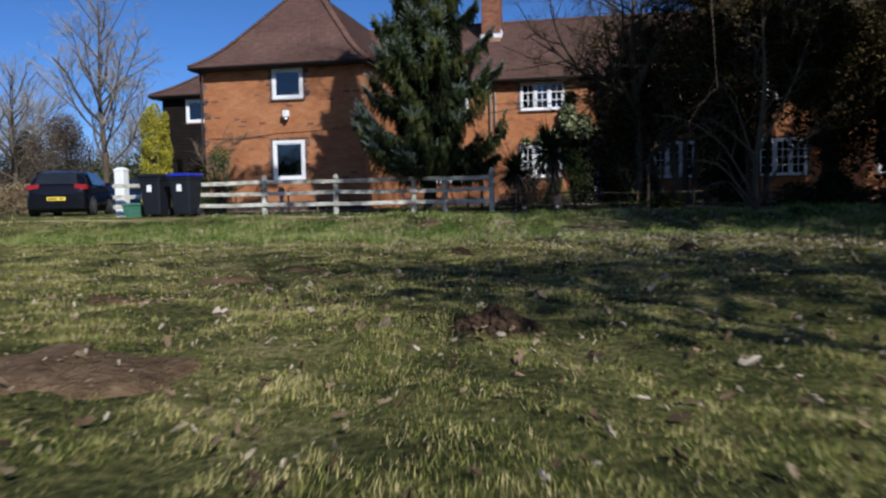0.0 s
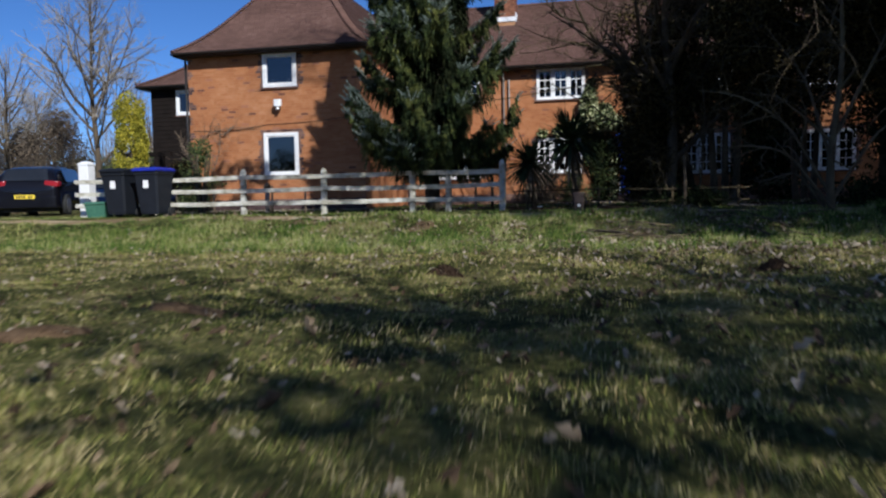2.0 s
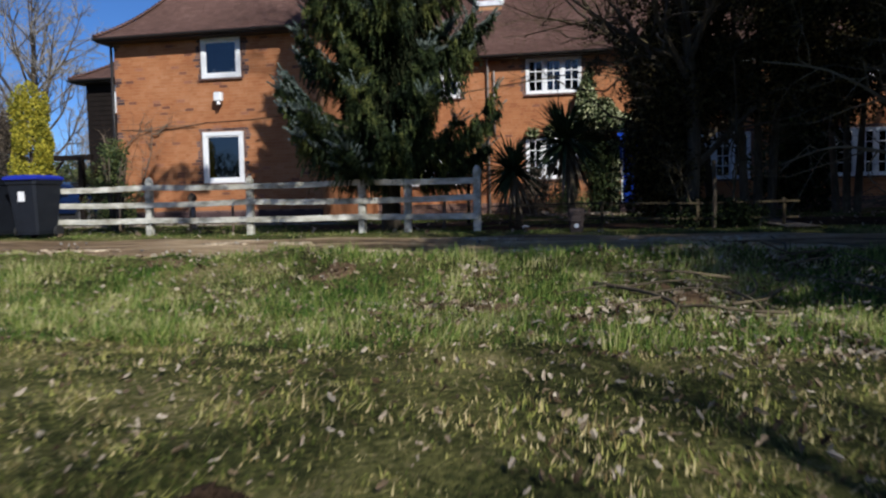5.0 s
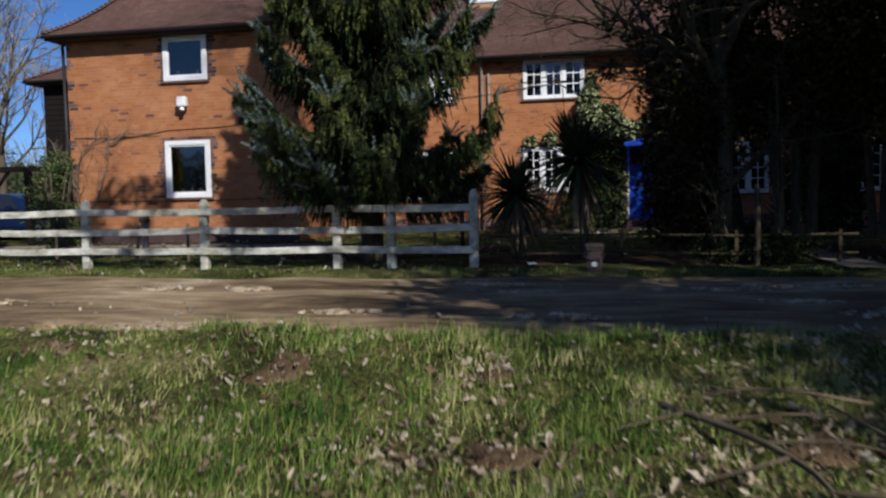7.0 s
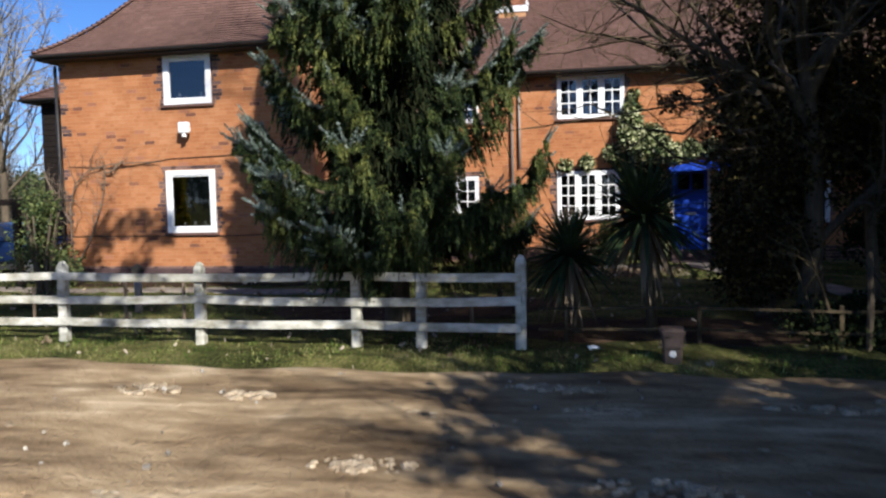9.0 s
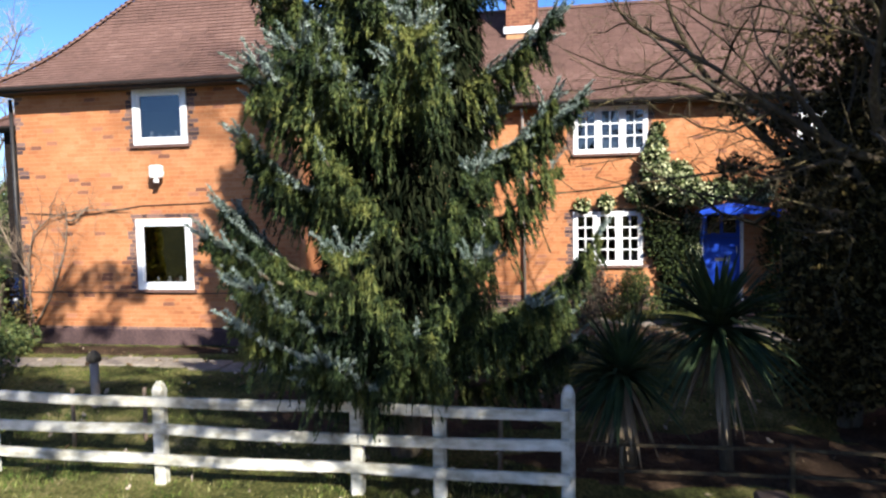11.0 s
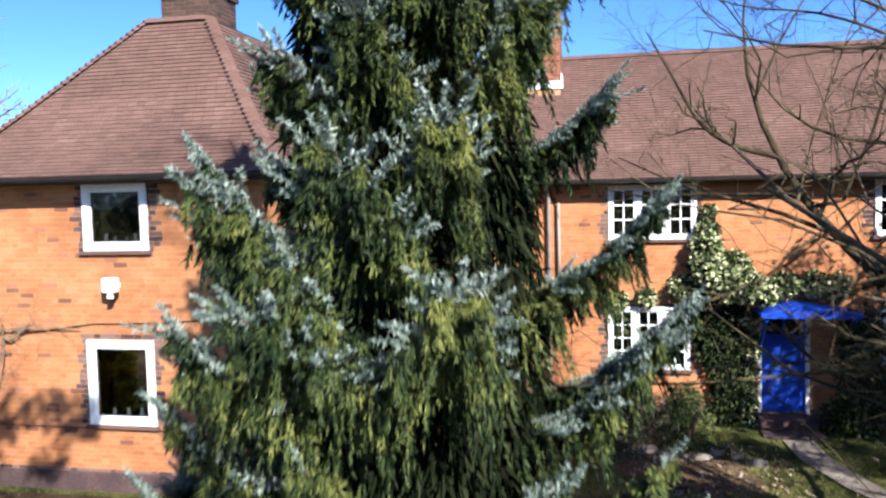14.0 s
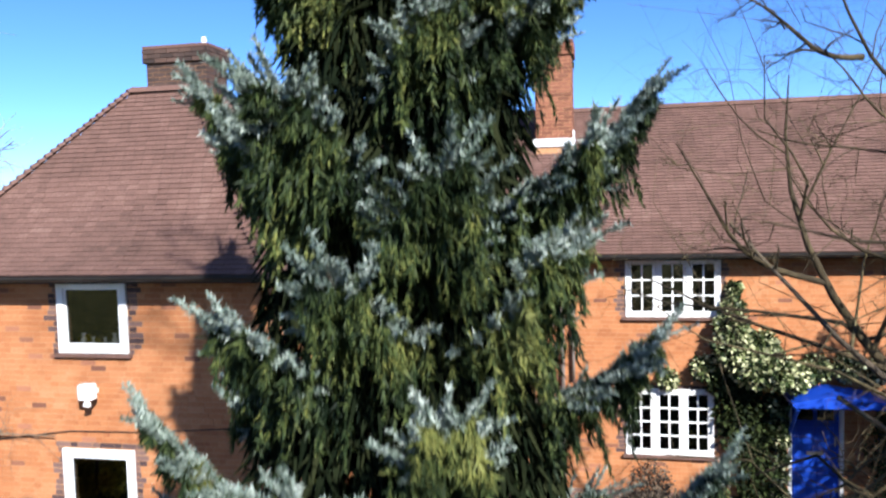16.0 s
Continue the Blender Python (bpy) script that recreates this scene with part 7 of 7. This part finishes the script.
def litter(name, label, n, box, size, mat, seed, y_bias=1.0, lift=0.02, drifts=0, patches=()):
    """Curled dead leaves lying on the ground, evenly strewn or blown into drifts."""
    rs_ = np.random.RandomState(seed)
    x0, x1, y0, y1 = box
    x, y = x0 + (x1 - x0) * rs_.rand(n), y0 + (y1 - y0) * rs_.rand(n) ** y_bias
    if drifts:
        k = rs_.randint(drifts, size=n)
        cx, cy, wide = x0 + (x1 - x0) * rs_.rand(drifts), y0 + (y1 - y0) * rs_.rand(drifts), 0.1 + 0.3 * rs_.rand(drifts)
        x, y = cx[k] + 1.5 * wide[k] * rs_.randn(n), np.minimum(cy[k] + wide[k] * rs_.randn(n), 13.1)
    if patches:
        spot = np.array(patches)[rs_.randint(len(patches), size=n)]
        x, y = spot[:, 0] + 0.95 * spot[:, 2] * rs_.randn(n), np.minimum(spot[:, 1] + 0.95 * spot[:, 3] * rs_.randn(n), 13.1)
    z = ground_z(x, y) + 0.014 + lift * rs_.rand(n)
    a = rs_.rand(n) * 6.283
    d = unit(np.stack([np.cos(a), np.sin(a), 0.7 * rs_.randn(n)], 1))
    b = unit(np.cross(d, rs_.randn(n, 3) * 0.7 + np.array([0, 0, 1.0])))
    up = np.cross(b, d)
    s_ = size * (0.35 + 1.1 * rs_.rand(n) ** 1.6)[:, None]
    c_ = np.stack([x, y, z], 1)
    curl, slim = (0.2 + 0.7 * rs_.rand(n))[:, None], (0.5 + 0.6 * rs_.rand(n))[:, None]
    twist = (rs_.randn(n) * 0.5)[:, None]
    rows = []
    for f, w in ((0, 0.04), (0.2, 0.2), (0.38, 0.27), (0.52, 0.15), (0.72, 0.24), (1.0, 0.03)):
        mid = c_ + d * s_ * (f - 0.5) + up * s_ * (f - 0.5) ** 2 * curl
        wv, lf, rf = b * s_ * w * slim, 1 + twist * (f - 0.5), 1 - twist * (f - 0.5)
        rows.append(np.stack([mid - wv * lf + up * s_ * curl * w * 2 * lf, mid, mid + wv * rf + up * s_ * curl * w * 2 * rf], 1))
    v = np.stack(rows, 1).reshape(-1, 3)
    i, k, j = np.meshgrid(np.arange(n), np.arange(5), np.arange(2), indexing="ij")
    q = (i * 6 + k) * 3 + j
    single(name, indexed(name, v, np.stack([q, q + 1, q + 4, q + 3], -1).reshape(-1, 4), mat), mat, label, "dead leaves", kind="stuff")


litter("dead_leaves", "pale curled dead leaves scattered over the lawn", 6000, (-5, 5, 0.8, 11.5), 0.029, M["leaf_litter"], 101)
litter("dead_leaves", "pale curled dead leaves caught in the bank grass", 3800, (-7, 7, 7.6, 13.0), 0.034, M["leaf_litter"], 102, 0.7)
litter("dead_leaves", "pale dead leaves in drifts on the bank", 3000, (-0.9, 2.8, 9.6, 12.7), 0.042, M["leaf_litter"], 103, drifts=24)
litter("dead_leaves", "pale dead leaves in small drifts on the bank", 900, (-4.0, -0.9, 10.0, 12.8), 0.04, M["leaf_litter"], 109, drifts=14)
litter("dead_leaves", "pale and brown dead leaves caught on the bare patches of the bank", 420, (-4.6, 0.5, 10.4, 12.8), 0.06, M["leaf_litter"], 110, patches=BARE[7:])
litter("dead_leaves", "dead leaves blown along the verge and garden", 900, (-12, 6, 17.0, 28.0), 0.08, M["leaf_litter"], 104)
litter("dead_leaves", "pale dead leaves thick on the lawn edge", 2600, (-0.6, 5.5, 6.4, 11.2), 0.038, M["leaf_litter"], 107, 0.8)
litter("dead_leaves", "brown curled dead leaves on the lawn", 900, (-3.6, 3.0, 0.8, 7.5), 0.045, M["brown_leaf"], 105, lift=0.01)
litter("dead_leaves", "large pale curled dead leaves lying on the lawn", 70, (-2.6, 1.2, 2.6, 5.6), 0.062, M["leaf_litter"], 111)
litter("dead_leaves", "dry leaves over the bank below the window", 700, (-2.5, 0.0, 25.0, 27.4), 0.07, M["leaf_litter"], 108)

# fallen twigs on the bank
rs = np.random.RandomState(120)
for k in range(16):
    x, y, turn = 0.2 + 2.2 * rs.rand(), 10.6 + 1.9 * rs.rand(), rs.rand() * 3.1
    ln = 0.35 + 0.6 * rs.rand()
    pts = [(x + ln * f * math.cos(turn + 0.5 * f), y + ln * f * math.sin(turn + 0.5 * f), gz(x + ln * f * math.cos(turn), y + ln * f * math.sin(turn)) + 0.05 + 0.05 * f) for f in (0, 0.3, 0.6, 1.0)]
    single("fallen_twig", Geo().tube(pts, [0.012, 0.01, 0.008, 0.004], 5), M["twig"], "thin broken twig lying in the bank grass", "twig", "fallen twigs on the bank", smooth=True)

# a longer fallen branch with its side twigs
branch = thing("fallen_branch", (-0.47, 11.8, 0.05), "long thin fallen branch with side twigs on the bank", "branch")
spine = resample([(x, y, gz(x, y) + z) for x, y, z in ((-0.5, 11.85, 0.05), (-0.14, 11.35, 0.09), (0.05, 10.85, 0.07), (-0.06, 10.5, 0.05))], 10)
part("stem", tubes("stem", spine[None], np.linspace(0.02, 0.007, 10)[None], 6, M["twig"]), M["twig"], branch)
for a, b, up in ((2, (0.4, 11.5), 0.1), (4, (0.34, 11.05), 0.12), (5, (-0.45, 10.9), 0.08), (7, (0.3, 10.5), 0.09), (1, (-0.75, 11.5), 0.07)):
    side = resample([tuple(spine[a]), ((spine[a][0] + b[0]) / 2 + 0.04, (spine[a][1] + b[1]) / 2, gz(*b) + up + 0.03), (b[0], b[1], gz(*b) + up)], 6)
    part("side_twig", tubes("side_twig", side[None], np.linspace(0.01, 0.003, 6)[None], 5, M["twig"]), M["twig"], branch)

# thin stakes behind the fence
for x, y, top in ((-9.0, 18.7, 0.75), (-7.55, 18.6, 0.85), (-6.9, 18.9, 0.8), (-3.0, 18.5, 0.7)):
    single("garden_stake", Geo().tube([(x, y, 0.1), (x + 0.01, y, top)], [0.025, 0.022], 7), M["timber"], "thin weathered stake in the front garden", "stake", "garden stakes", smooth=True)

# stones showing through the track
g = Geo()
for k in range(90):
    x, y, s_ = -10 + 14 * rs.rand(), ROAD_NEAR + 0.25 + (ROAD_FAR - ROAD_NEAR - 0.5) * rs.rand(), 0.008 + 0.018 * rs.rand() ** 2
    m_ = Matrix.Translation((x, y, 0.195)) @ Euler((rs.rand(), rs.rand(), rs.rand() * 3)).to_matrix().to_4x4()
    g.box(-s_, s_, -s_ * 0.7, s_ * 0.7, -s_ * 0.5, s_ * 0.5, m_)
single("loose_stones", g, M["stone_chip"], "pale loose stones on the dirt track", "stones", kind="stuff")


# low rails carrying on past the end of the fence
low = thing("low_rail", (0.0, 18.3, 0.2), "low timber rail behind the cordylines, coloured dark for shade", "rail")
# dark bark colour here carries the shade that lies over these rails
for x in (-1.9, -0.5, 0.9, 2.1):
    part("post", Geo().box(x - 0.022, x + 0.022, 18.27, 18.314, 0.05, 0.64), M["moss_bark"], low, bevel=0.008)
for z in (0.36, 0.59):
    part("rail", Geo().loft([[(x, 18.245, z - 0.013 + dz), (x, 18.268, z - 0.013 + dz), (x, 18.268, z + 0.013 + dz), (x, 18.245, z + 0.013 + dz)] for x, dz in ((-2.2, 0.0), (-0.5, 0.02), (0.9, -0.01), (2.3, 0.0))]), M["moss_bark"], low)

# saplings by the track
rnd = random.Random(150)
for x, y, top, lean in ((1.4, 18.45, 2.0, 0.05), (0.95, 18.4, 1.5, -0.35), (0.8, 18.6, 1.3, -0.3)):
    sap = thing("sapling", (x, y, 0.15), "thin pale-stemmed leafless sapling beside the track", "sapling", "saplings by the track")
    pts = np.array([(x, y, 0.1), (x + 0.3 * lean, y, 0.3 * top), (x + 0.9 * lean + 0.06, y + 0.05, 0.65 * top), (x + 1.3 * lean, y, top)])
    SP = resample(pts, 9)[None]
    SR = np.linspace(0.024, 0.008, 9)[None]
    part("trunk", tubes("trunk", SP, SR, 7, M["moss_bark"]), M["moss_bark"], sap)
    SP2, SR2 = sprout(np.random.RandomState(int(x * 100)), SP, SR, 14, 0.4, 50, 0.1, 0.2, 0.25)
    part("branchwork", tubes("branchwork", SP2, SR2, 4, M["moss_twig"]), M["moss_twig"], sap, kind="stuff")

# a scrap of white and blue packaging in the verge
crumple = []
rnd = random.Random(151)
for k in range(5):
    crumple.append([(-1.66 + 0.03 * k + 0.02 * rnd.random(), 17.52 + 0.035 * j + 0.02 * rnd.random(), gz(-1.6, 17.6) + 0.04 + 0.05 * rnd.random()) for j in range(5)])
single("paper_scrap", Geo().loft(crumple, closed=False), M["white"], "crumpled white scrap of packaging in the verge", "litter")

# ---- single bricks and tiles that stand nearest to the camera's way ----
def brick_piece_mesh():
    g = Geo()
    w, h_ = 0.1075, 0.0325
    g.box(-w, w, 0.0, 0.02, -h_, h_)
    return g.mesh("brick", M["brick_piece"])


piece = brick_piece_mesh()
for a, b, y, z0, z1 in single_bricks:
    ob = new("brick", piece)
    ob.parent = front_bricks
    ob.matrix_basis = Matrix.LocRotScale(((a + b) / 2, y, (z0 + z1) / 2), None, ((b - a) / 0.215, 1, (z1 - z0) / 0.065))


def tile_piece_mesh():
    g = Geo()
    w = TILE_W / 2 - 0.002
    slope = math.hypot(1, 1)
    g.v = [(-w, 0, 0.0), (w, 0, 0.0), (-w, 0, 0.02), (w, 0, 0.02), (-w, 0.115, 0.006), (w, 0.115, 0.006), (-w, 0.115, -0.004), (w, 0.115, -0.004)]
    g.f = [(0, 1, 3, 2), (2, 3, 5, 4), (0, 2, 4, 6), (1, 7, 5, 3)]
    return g.mesh("tile", M["tile_piece"])


piece = tile_piece_mesh()
for p in picked:
    centre = (p[0] + p[1]) / 2
    rise = (p[4] - p[0]).normalized()
    ob = new("tile", piece)
    ob.parent = roof_ob
    ob.matrix_basis = Matrix.LocRotScale(centre, Euler((math.atan2(rise.z, rise.y), 0, 0)), ((p[1] - p[0]).length / (TILE_W - 0.004), 1, 1))
